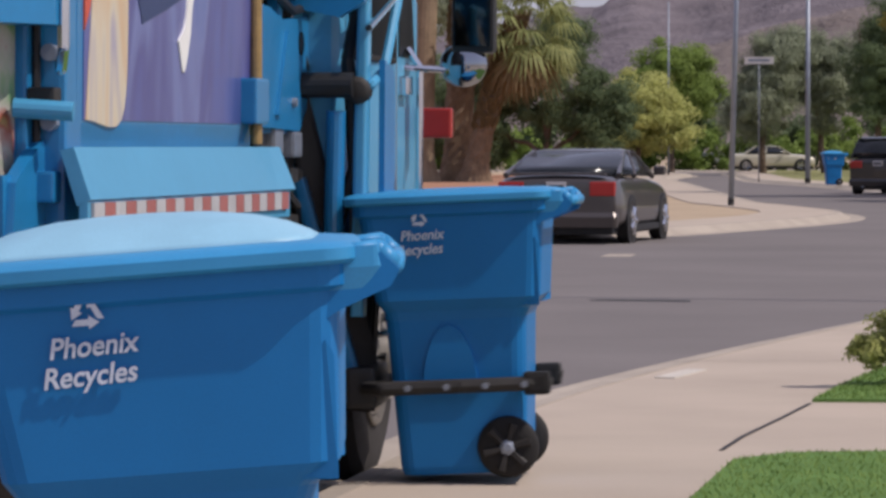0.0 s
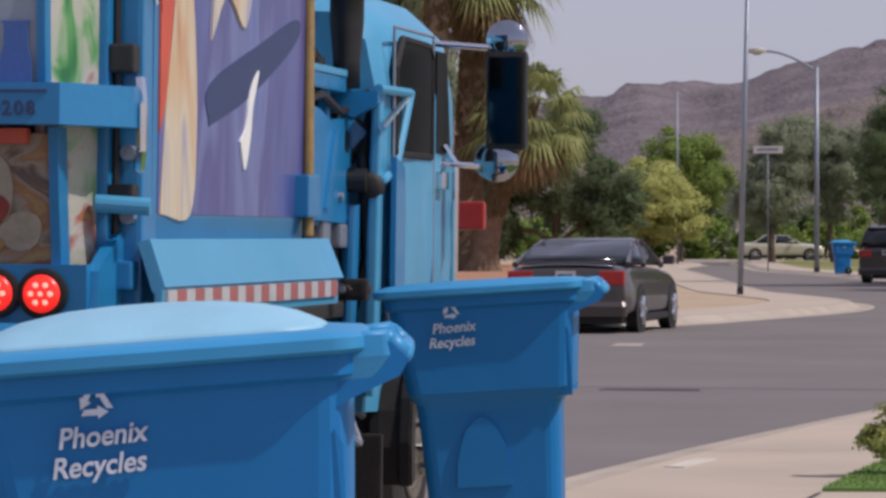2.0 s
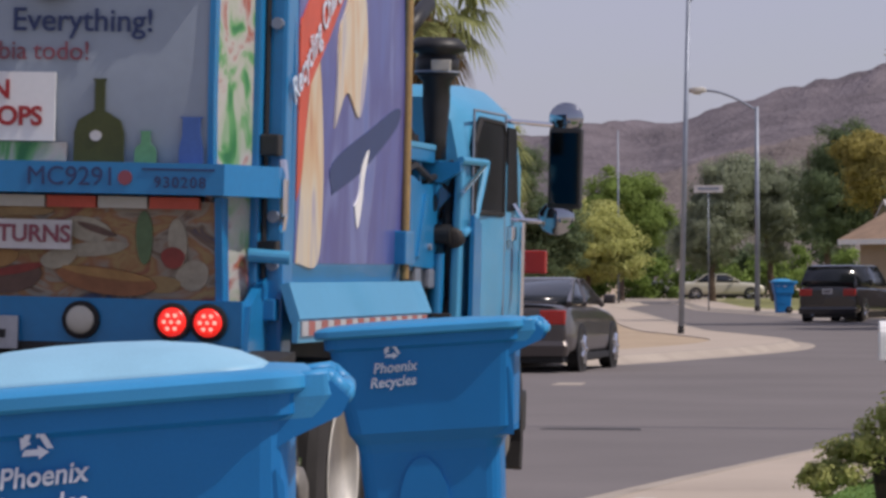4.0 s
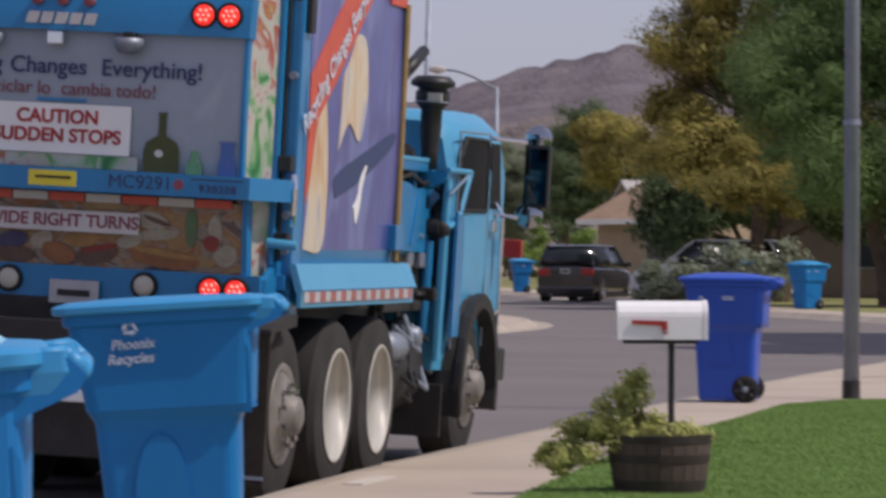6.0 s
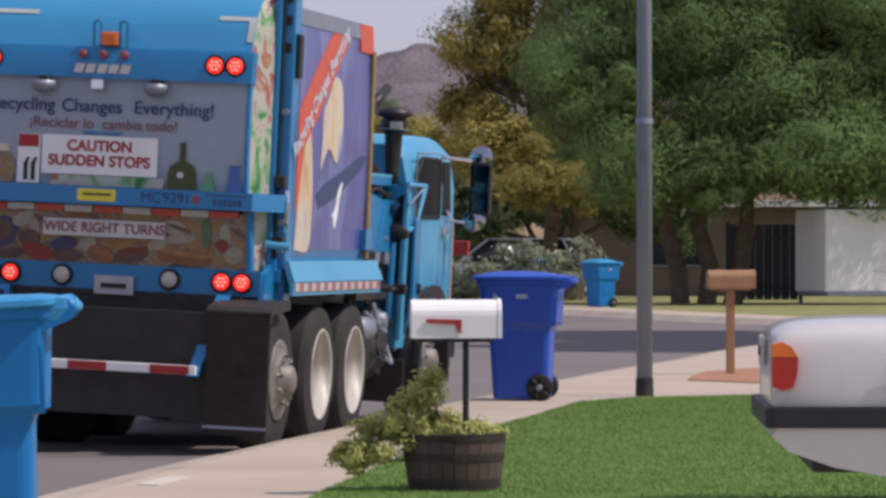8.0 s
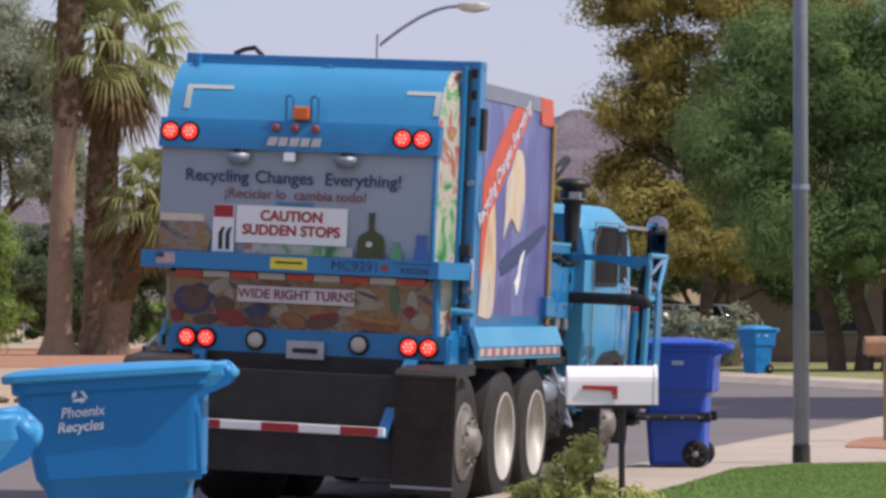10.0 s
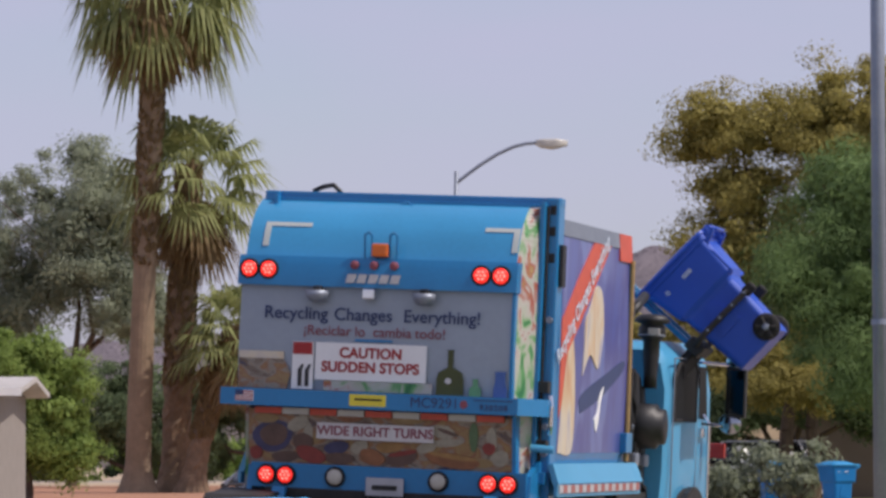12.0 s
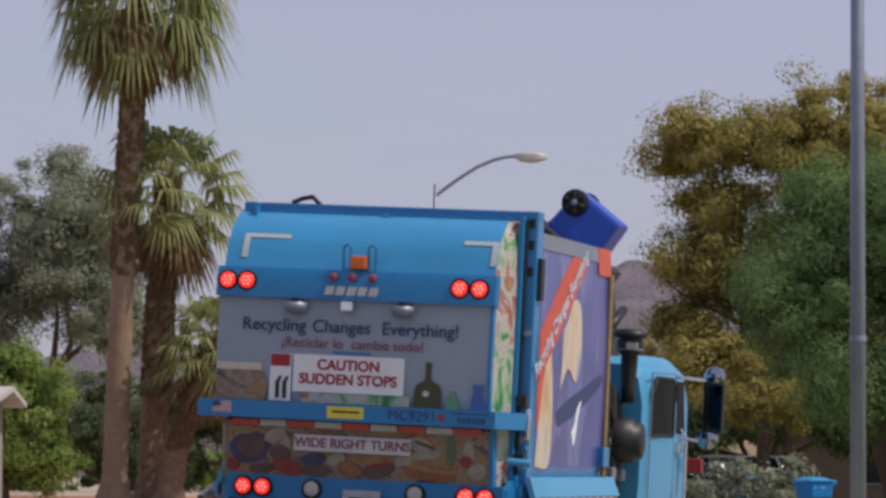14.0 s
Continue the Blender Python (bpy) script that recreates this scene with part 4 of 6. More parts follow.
for s in (1, -1):
    zz = list(np.linspace(1.36, 3.0, 9))
    panel = side_shape("side_panel", [(0.62, z) for z in zz] + [(3.02, z) for z in zz[::-1]], 0, ART_VIOLET, "violet-blue printed side panel", s)
    side_shape("printed_swirl", [(0.64, 1.36), (1.08, 1.36), (1.16, 1.65), (1.12, 1.95), (1.02, 2.25), (0.95, 2.42), (0.86, 2.2), (0.74, 1.85)], 1, ART_CREAM, "cream and orange swirl print", s, True)
    side_shape("printed_streak", [(0.62, 1.62), (0.70, 1.72), (0.80, 2.0), (0.84, 2.15), (0.74, 2.3), (0.62, 2.35)], 1, ORANGE, "orange-red streak print", s, True)
    side_shape("banner", [(0.62, 2.0), (0.62, 2.36), (1.2, 2.72), (1.75, 3.02), (2.35, 3.02), (1.9, 2.75), (1.2, 2.33)], 2, ORANGE, "orange-red diagonal printed banner", s)
    side_shape("printed_hand", [(1.35, 1.95), (1.6, 2.12), (1.9, 2.02), (2.05, 2.3), (2.0, 2.6), (1.8, 2.66), (1.6, 2.5), (1.42, 2.35)], 3, ART_CREAM, "pale cream figure print", s, True)
    side_shape("printed_can", [(1.35, 1.66), (2.0, 1.78), (2.8, 2.0), (2.85, 2.1), (2.2, 1.98), (1.35, 1.8)], 1, NAVY, "dark blue band print", s, True)
    side_shape("printed_bird", [(1.85, 1.62), (1.95, 1.68), (2.0, 1.8), (2.15, 1.88), (2.05, 1.74), (2.02, 1.64), (1.93, 1.52)], 2, WHITE, "small white bird print", s, True)
    side_shape("panel_rail", [(0.56, 3.0), (3.1, 3.0), (3.1, 3.12), (0.56, 3.12)], 3, STEEL, "grey top rail", s)
    side_shape("red_corner", [(2.62, 2.9), (3.08, 2.9), (3.08, 3.12), (2.62, 3.12)], 5, ORANGE, "orange-red corner patch", s)
    # sloping skirt over the wheels with its striped edge
    sk = tpart("skirt", loft([[(s * 1.16, y, 1.27), (s * 1.20, y, 1.28), (s * (1.25 + e), y, 1.13), (s * (1.21 + e), y, 1.11)] for y, e in ((0.34, 0), (3.10, 0.0), (3.34, 0.01))]), CABBLUE)
    for k in range(22):
        y = 0.37 + k * 0.131
        tpart("stripe", boxed((s * 1.25 - 0.006, y, 1.06), (s * 1.25 + 0.004, y + 0.125, 1.12)), FADEDRED if k % 2 else PALEBAND, sk)
    tpart("skirt_edge", boxed((s * 1.235 - 0.02, 0.34, 1.03), (s * 1.235 + 0.008, 3.32, 1.125), 0.004), CABBLUE, sk)
    tpart("corner_rod", tubed((s * 1.18, 3.02, 1.29), (s * 1.165, 3.06, 2.92), 0.022), BRASS, None, "worn brass-coloured rod")
    tpart("rod_clamp", boxed((s * 1.165 - 0.05, 2.86, 1.36), (s * 1.165 + 0.05, 3.08, 1.52), 0.01), TRUCKBLUE)
sl = words("banner_lettering", "Recycling Changes Everything", 0.165, pose(0, 0, 0), INK, truck, "white slogan along the banner", 0.001)
sl.data.transform(pose(0, 0, 0, 0, -30))
sl.data.transform(Matrix(((0, -1, 0, 1.184), (1, 0, 0, 1.32), (0, 0, 1, 2.55), (0, 0, 0, 1))))
for v in sl.data.vertices:
    v.co.x += float(np.interp(v.co.z, [2.2, 3.02], [-0.008, -0.026]))

# gear bay between body and cab
tpart("hopper_wall", boxed((-1.1, 3.10, 1.1), (0.9, 3.3, 2.1), 0.02), GRIME)
# open-topped blue gear box: a drilled cheek plate under a top beam, dark works inside
cradle = empty("gear_cradle", Matrix(), "", "")
cradle.parent = truck
part("gear_plate", slab([(3.42, 1.36), (4.45, 1.34), (4.72, 1.52), (4.75, 1.80), (4.10, 1.76), (3.86, 1.80), (3.42, 1.82)], 1.03, 1.06), TRUCKBLUE, cradle, "blue drilled steel cheek plate")
part("gear_floor", boxed((0.50, 3.42, 1.33), (1.035, 4.5, 1.37), 0.008), TRUCKBLUE, cradle)
part("top_beam", boxed((0.62, 3.40, 1.88), (1.07, 4.80, 1.945), 0.012), TRUCKBLUE, cradle, "blue top beam of the gear box")
part("beam_lip", boxed((1.05, 3.40, 1.945), (1.075, 4.80, 1.975), 0.006), CABBLUE, cradle)
for y in (3.45, 4.10, 4.70):
    part("beam_post", boxed((1.0, y, 1.74), (1.045, y + 0.07, 1.89), 0.006), TRUCKBLUE, cradle)
part("plate_hole", tubed((1.058, 4.46, 1.68), (1.066, 4.46, 1.68), 0.045, seg=16), BLACK, cradle)
for y, z in ((3.55, 1.45), (3.55, 1.72), (4.30, 1.45), (4.64, 1.62)):
    part("plate_bolt", tubed((1.055, y, z), (1.078, y, z), 0.018, seg=8), STEEL, cradle)
part("plate_rib", slab([(3.95, 1.40), (4.03, 1.40), (4.22, 1.72), (4.14, 1.72)], 1.058, 1.075), TRUCKBLUE, cradle)
for k in range(5):
    y = 3.55 + 0.24 * k
    part("valve_block", boxed((0.80, y, 1.72), (1.0, y + 0.14, 1.80 + 0.03 * (k % 2)), 0.012), (GRIME, STEEL, BLACK)[k % 3], cradle)
part("gear_hose", pipe([(1.02, 3.5, 1.80), (1.06, 3.9, 1.86), (1.06, 4.3, 1.80), (1.09, 4.7, 1.84)], 0.018, 6), BLACK, cradle)
tpart("hopper_side", boxed((-1.15, 3.2, 1.0), (-1.05, 4.7, 2.1), 0.02), TRUCKBLUE)
tpart("arm_web", slab([(3.75, 0.95), (4.56, 0.95), (4.58, 1.60), (4.44, 1.98), (4.15, 2.06), (3.95, 1.75), (3.72, 1.70)], 0.95, 0.985), BLACK, None, "greasy black web of the lifting arm")
for y, z0, z1 in ((3.92, 1.05, 1.78), (4.20, 1.0, 2.02), (4.46, 1.0, 1.92)):
    tpart("arm_tower", loft([ring(0.95, y, 0.07, 0.08, 0.03, z0), ring(0.955, y + 0.03, 0.07, 0.07, 0.03, (z0 + z1) / 2), ring(0.955, y, 0.055, 0.06, 0.03, z1)]), BLACK, None, "greasy black casting of the lifting arm")
for y, z in ((4.0, 1.55), (4.34, 1.72), (4.34, 1.42), (4.10, 1.30)):
    tpart("arm_fitting", tubed((0.9, y, z), (1.02, y + 0.03, z + 0.02), 0.03, 0.028, 10), STEEL)
for k in range(6):
    y, z = 3.88 + 0.11 * k, 1.25 + 0.12 * (k % 3)
    tpart("arm_hose", pipe([(0.95, y, z + 0.5), (1.01, y + 0.05, z + 0.25), (0.99, y + 0.02, z), (0.94, y + 0.12, z - 0.2)], 0.02, 6), BLACK if k % 3 else GRIME)
motor = tpart("motor", lathe([(0.08, 0), (0.19, 0.02), (0.19, 0.30), (0.15, 0.32), (0.15, 0.37), (0.05, 0.38)], 24, "X", (0.86, 4.30, 1.58)), BLACK, None, "round black drive motor", True)
# dark box added where the open bay is only in shade
tpart("bay_lining", boxed((-0.95, 3.32, 0.88), (0.62, 4.55, 1.5), 0.02), GRIME, None, "dark fill for the shaded gear bay")
tpart("grease_tray", boxed((0.3, 3.35, 0.95), (1.05, 4.5, 1.02), 0.02), GRIME)
# two more black boxes standing for the bay's shade
tpart("bay_screen", boxed((0.2, 3.34, 0.60), (1.0, 3.40, 1.98), 0.01), BLACK)
tpart("bay_back", boxed((-0.9, 3.42, 1.5), (0.55, 4.5, 1.92), 0.01), BLACK)
tpart("air_intake", lathe([(0.058, 1.90), (0.058, 2.02), (0.072, 2.18), (0.072, 2.30), (0.095, 2.32), (0.095, 2.34)], 20, "Z", (1.06, 4.44, 0)), BLACK, None, "black air intake stack", True)
ic = tpart("intake_cap", lathe([(0.095, 2.33), (0.115, 2.34), (0.115, 2.42), (0.10, 2.43), (0.10, 2.445), (0.15, 2.46), (0.15, 2.49), (0.11, 2.525), (0.03, 2.53)], 22, "Z", (1.06, 4.44, 0)), BLACK, None, "", True)
tpart("cap_window", boxed((1.05, 4.32, 2.355), (1.15, 4.345, 2.41), 0.006), REFWHITE, ic)
tpart("cap_band", lathe([(0.116, 2.345), (0.118, 2.347), (0.118, 2.355), (0.116, 2.357)], 22, "Z", (1.06, 4.44, 0)), STEEL, ic)
tpart("exhaust", pipe([(1.06, 3.26, 2.05), (1.07, 3.26, 2.40), (1.09, 3.42, 2.50), (1.12, 3.80, 2.66)], 0.042, 10), BLACK, None, "", True)
for k in range(9):
    a, z, y = 0.72 + 0.3 * random.random(), 1.0 + 0.32 * random.random(), 3.42 + 1.0 * random.random()
    tpart("gear_hose", pipe([(a, y, z), (a + 0.08, y + 0.08, z - 0.12), (a + 0.06, y + 0.2, z - 0.2), (a - 0.04, y + 0.3, z - 0.12)], 0.02, 6), BLACK if k % 3 else STEEL)
for k in range(7):
    a, z, y = 0.78 + 0.18 * random.random(), 1.02 + 0.26 * random.random(), 3.42 + 1.0 * random.random()
    tpart("valve_block", boxed((a, y, z), (a + 0.12, y + 0.16, z + 0.10), 0.015), (GRIME, STEEL, BRASS)[k % 3])
tpart("air_tank", lathe([(0.04, 3.40), (0.10, 3.42), (0.10, 3.86), (0.04, 3.88)], 16, "Y", (1.02, 0, 0.72)), STEEL, None, "small pale air tank", True)
tpart("filter_can", lathe([(0.06, 0), (0.075, 0.02), (0.075, 0.20), (0.05, 0.22)], 14, "X", (0.92, 4.12, 0.78)), STEEL, None, "", True)
tpart("splash_flap", boxed((0.82, 4.58, 0.10), (1.20, 4.62, 0.46), 0.01), TYRE, None, "dusty black flap behind the front wheel")

# carriage of the lifting gear, which slides out sideways
carriage = empty("arm_carriage", Matrix(), "", "")
carriage.parent = truck
part("carriage_beam", slab([(0.35, 1.89), (1.20, 1.89), (1.20, 1.84), (1.10, 1.78), (0.80, 1.84), (0.35, 1.84)], 4.40, 4.47, "XZ"), TRUCKBLUE, carriage, "blue carriage beam with a gusset")
part("carriage_post", loft([ring(1.15, 4.58, 0.026, 0.05, 0.015, 0.62), ring(1.16, 4.58, 0.026, 0.05, 0.015, 1.30), ring(1.175, 4.56, 0.022, 0.04, 0.015, 1.88)]), CABBLUE, carriage, "pale blue steel post")
part("carriage_tube", tubed((0.25, 4.50, 1.52), (1.14, 4.50, 1.52), 0.05, seg=16), BLACK, carriage, "black telescoping tube")
part("carriage_ram", tubed((1.05, 4.56, 0.78), (1.07, 4.52, 1.42), 0.038, seg=14), TRUCKBLUE, carriage)
part("carriage_hose", pipe([(1.10, 4.62, 1.90), (1.13, 4.64, 1.80), (1.10, 4.60, 1.62), (1.12, 4.58, 1.45), (1.13, 4.60, 1.20), (1.06, 4.62, 0.98)], 0.028, 8), BLACK, carriage, "bundle of black hoses")
part("carriage_hose", pipe([(1.13, 4.60, 1.88), (1.17, 4.62, 1.70), (1.15, 4.60, 1.5), (1.16, 4.62, 1.25), (1.12, 4.60, 1.05)], 0.016, 8), GRIME, carriage)
part("carriage_knuckle", lathe([(0.03, -0.04), (0.055, -0.03), (0.055, 0.03), (0.03, 0.04)], 16, "Y", (1.15, 4.55, 1.50)), GRIME, carriage, "", True)
part("carriage_guard", pipe([(1.20, 4.42, 1.90), (1.24, 4.98, 1.90), (1.22, 4.74, 1.58), (1.20, 4.55, 1.52)], 0.02, 8), CABBLUE, carriage, "pale blue bent tube guard")
part("carriage_panel", slab([(4.60, 0.78), (4.82, 0.78), (4.86, 1.30), (4.84, 1.58), (4.62, 1.62)], 1.222, 1.245), TRUCKBLUE, carriage, "dark blue side plate")
part("carriage_stay", tubed((1.21, 4.44, 1.74), (1.235, 4.92, 1.88), 0.014, seg=8), CHROME, carriage)

DIMCHROME = mat("dim_mirror", (0.36, 0.38, 0.42), 0.06, 1.0, spread=0.02, bump=0)

# cab
CAB = []
for y, zr, hw in ((4.62, 2.25, 1.02), (4.70, 2.31, 1.06), (5.3, 2.34, 1.08), (6.0, 2.34, 1.08), (6.34, 2.32, 1.07), (6.44, 2.26, 1.06), (6.50, 2.08, 1.05), (6.53, 1.6, 1.05), (6.53, 0.6, 1.05)):
    CAB.append([(-hw, y, 0.55), (-hw - 0.04, y, 1.2), (-hw - 0.04, y, min(zr - .3, 1.9)), (-hw, y, zr - 0.14), (-hw + 0.12, y, zr - 0.02), (0, y, zr), (hw - 0.12, y, zr - 0.02), (hw, y, zr - 0.14), (hw + 0.04, y, min(zr - .3, 1.9)), (hw + 0.04, y, 1.2), (hw, y, 0.55)])
cab = tpart("cab", loft(CAB), CABBLUE, None, "pale blue rounded cab", True)
cab.data.set_sharp_from_angle(angle=radians(38))
for s in (1, -1):
    X = s * 1.118
    part("side_window", slab([(4.76, 1.64), (5.70, 1.64), (5.70, 2.08), (5.62, 2.13), (4.92, 2.13), (4.76, 2.0)], X - 0.012, X + 0.006), CABGLASS, cab, "dark cab window")
    part("quarter_window", slab([(5.82, 1.66), (6.22, 1.66), (6.10, 2.12), (5.82, 2.12)], X - 0.012, X + 0.006), CABGLASS, cab)
    part("window_seal", pipe([(X, 4.76, 1.64), (X, 5.70, 1.64), (X, 5.70, 2.08), (X, 5.62, 2.13), (X, 4.92, 2.13), (X, 4.76, 2.0), (X, 4.76, 1.64)], 0.016, 6), RUBBER, cab)
    part("door_edge", pipe([(X + s * 0.003, 4.70, 0.7), (X + s * 0.003, 4.70, 2.17), (X, 5.75, 2.18), (X, 5.78, 0.7)], 0.007, 6), STEEL, cab)
    part("grab_rail", pipe([(X + s * .01, 6.0, 1.7), (X + s * 0.06, 6.0, 1.62), (X + s * 0.06, 6.0, 0.95), (X + s * .01, 6.0, 0.88)], 0.014, 8), CHROME, cab)
    part("door_latch", boxed((X - 0.01, 5.82, 1.5), (X + s * 0.03 + 0.01, 5.96, 1.58), 0.008), CHROME, cab)
    mir = part("mirror_arm", pipe([(s * 1.08, 5.95, 2.16), (s * 1.37, 6.02, 2.14), (s * 1.40, 6.02, 1.6), (s * 1.08, 5.98, 1.62)], 0.014, 8), CHROME, cab)
    part("mirror_case", boxed((s * 1.39 - 0.085, 5.98, 1.68), (s * 1.39 + 0.085, 6.08, 2.13), 0.025), BLACK, mir)
    part("mirror_glass", boxed((s * 1.39 - 0.07, 5.972, 1.71), (s * 1.39 + 0.07, 5.982, 2.10)), MIRROR, mir)
    part("round_mirror", lathe([(0.01, -0.03), (0.06, -0.025), (0.09, -0.008), (0.095, 0.0), (0.08, 0.03), (0.03, 0.05)], 20, "Y", (s * 1.35, 6.01, 1.63)), DIMCHROME, mir, "", True)
    part("round_mirror", lathe([(0.01, -0.03), (0.055, -0.025), (0.085, -0.008), (0.09, 0.0), (0.08, 0.03), (0.03, 0.05)], 20, "Y", (s * 1.39, 6.01, 2.18)), DIMCHROME, mir, "", True)
    part("turn_lamp", boxed((s * 1.18 - 0.07, 6.38, 1.32), (s * 1.18 + 0.07, 6.44, 1.45), 0.012), REDLENS, cab, "red square lamp")
part("rear_window", boxed((-0.55, 4.60, 1.75), (0.55, 4.63, 2.1), 0.01), CABGLASS, cab)
part("windscreen", slab([(-0.95, 1.62), (0.95, 1.62), (0.92, 2.05), (-0.92, 2.05)], 6.51, 6.545, "XZ"), GLASS, cab)
part("roof_marker", boxed((-0.05, 6.1, 2.31), (0.05, 6.2, 2.36), 0.01), AMBER, cab)
part("bumper", boxed((-1.12, 6.48, 0.42), (1.12, 6.72, 0.66), 0.03), BLACK, cab)
part("valance", boxed((-1.05, 6.42, 0.22), (1.06, 6.5, 0.45), 0.02), CABBLUE, cab)

for ob in (cab, *cab.children_recursive):
    ob.data.transform(Matrix.Diagonal((1.085, 1, 1, 1)))


def truck_wheel(x, y, dual, convex):
    """A road wheel whose own origin is its hub, so that it can roll."""
    s = 1 if x > 0 else -1
    w = empty("wheel", Matrix.Translation((x, y, 0.425 if x > 0 else 0.33)), "", "")
    w.parent = truck
    R = 0.52
    width = 0.60 if dual else 0.28
    prof = [(0.33, -0.01), (0.42, 0.0), (0.49, -0.02), (R, -0.06), (R, -width + 0.06), (0.50, -width + 0.03), (0.44, -width + .01), (0.30, -width)]
    part("tyre", lathe([(r, s * h) for r, h in prof], 40, "X"), TYRE, w, "dusty black tyre", True).data.set_sharp_from_angle(angle=radians(35))
    if convex:
        rim = [(0.295, -0.01), (0.285, 0.008), (0.25, -0.012), (0.21, 0.02), (0.12, 0.03), (0.105, 0.10), (0.06, 0.12)]
    else:
        rim = [(0.345, -0.004), (0.335, 0.004), (0.32, -0.01), (0.27, -0.05), (0.20, -0.075), (0.11, -0.075), (0.10, -0.02), (0.05, -0.01)]
    part("rim", lathe([(r, s * h) for r, h in rim], 32, "X"), GREYRIM if convex else ALU, w, "pale steel rim", True)
    nut = bpy.data.meshes.new("wheel_nut")
    bm = tubed((0, 0, 0), (s * 0.05, 0, 0), 0.018, seg=6)
    bm.to_mesh(nut)
    bm.free()
    nut.materials.append(CHROME if convex else STEEL)
    for k in range(10):
        a = 2 * math.pi * k / 10
        o = new("wheel_nut", nut)
        o.parent = w
        o.location = (s * (0.02 if convex else -0.08), 0.165 * math.cos(a), 0.165 * math.sin(a))
    return w


GREYRIM = mat("dusty_grey_rim", (0.20, 0.185, 0.165), 0.55, 0.3, spread=0.3, scale=8, bump=0.05)
WHEELS = [truck_wheel(s * 1.2, y, d, c) for s in (1, -1) for y, d, c in ((0.20, False, True), (1.56, True, False), (2.70, True, False), (5.4, False, True))]

for s in (-1, 1):
    arc = [(5.40 + 0.66 * math.cos(a), 0.40 + 0.66 * math.sin(a)) for a in np.linspace(-0.25, math.pi + 0.25, 16)]
    arc += [(5.40 + 0.57 * math.cos(a), 0.40 + 0.57 * math.sin(a)) for a in np.linspace(math.pi + 0.25, -0.25, 16)]
    fd = tpart("wheel_arch", slab(arc, min(s * 0.85, s * 1.30), max(s * 0.85, s * 1.30)), TYRE, None, "dusty black rubber wheel arch")
    for k in range(3):
        x = s * (1.27 - 0.13 * k)
        rib = [(5.40 + r * math.cos(a), 0.40 + r * math.sin(a)) for r, sp in ((0.675, 1), (0.655, -1)) for a in np.linspace(-0.25, math.pi + 0.25, 14)[::sp]]
        part("rib", slab(rib, x - 0.02, x + 0.02), BLACK, fd)

# lifting arm: a sliding boom and a gripper; both ride on the truck
boom = tpart("boom", boxed((-0.05, -0.06, -0.20), (0.05, 0.06, 0.55), 0.02), BLACK, None, "greasy black lifting boom")
part("boom_plate", boxed((0.051, -0.045, -0.18), (0.064, 0.045, 0.5), 0.01), TRUCKBLUE, boom)
part("boom_knuckle", lathe([(0.06, -0.09), (0.085, -0.075), (0.085, 0.075), (0.06, 0.09)], 18, "Y"), GRIME, boom, "", True)
slider = tpart("slider", boxed((-0.05, -0.06, -0.9), (0.05, 0.06, 0.0), 0.015), GRIME, None, "black sliding inner arm")
part("slider_hose", pipe([(0.06, 0, -0.85), (0.12, 0.05, -0.5), (0.07, 0, -0.1)], 0.018, 6), BLACK, slider)
link = tpart("lift_link", boxed((-0.03, 0.10, -0.05), (0.03, 0.16, 0.9), 0.012), CABBLUE, None, "pale blue lifting link")
part("link_bar", boxed((-0.025, -0.16, -0.05), (0.025, -0.10, 0.85), 0.012), TRUCKBLUE, link)
part("link_pin", tubed((0, -0.18, 0.86), (0, 0.18, 0.86), 0.03, seg=10), CHROME, link)
# gripper in the bin's own space: two curved fingers round the waist of the bin
gripper = tpart("gripper", boxed((-0.46, -0.24, 0.37), (-0.34, 0.24, 0.53), 0.02), BLACK, None, "black steel gripper with rubber fingers")
for s in (-1, 1):
    part("finger", pipe([(-0.38, s * 0.24, 0.45), (-0.30, s * 0.34, 0.45), (0.0, s * 0.35, 0.45), (0.26, s * 0.33, 0.45), (0.33, s * 0.28, 0.45)], 0.028, 8), GRIME, gripper)
    part("finger_tip", boxed((0.24, s * 0.30 - 0.045, 0.405), (0.345, s * 0.30 + 0.045, 0.495), 0.02), RUBBER, gripper)
    for k in range(4):
        part("finger_bolt", tubed((-0.2 + 0.15 * k, s * 0.365, 0.45), (-0.2 + 0.15 * k, s * 0.384, 0.45), 0.013, seg=8), STEEL, gripper)


# ---- posts, lamps and signs ----
def street_pole(name, x, y, top, r, label, collar=None, material=STEEL):
    p = empty(name, pose(x, y, 0), label, "pole")
    part("shaft", tubed((0, 0, 0), (0, 0, top), r, r * 0.72, 18), material, p, smooth=True)
    part("base_sleeve", tubed((0, 0, 0), (0, 0, 0.16), r * 1.12, r * 1.08, 18), GRIME, p)
    if collar:
        part("collar", tubed((0, 0, collar - 0.025), (0, 0, collar + 0.025), r * 1.1, r * 1.05, 18), STEEL, p)
    return p


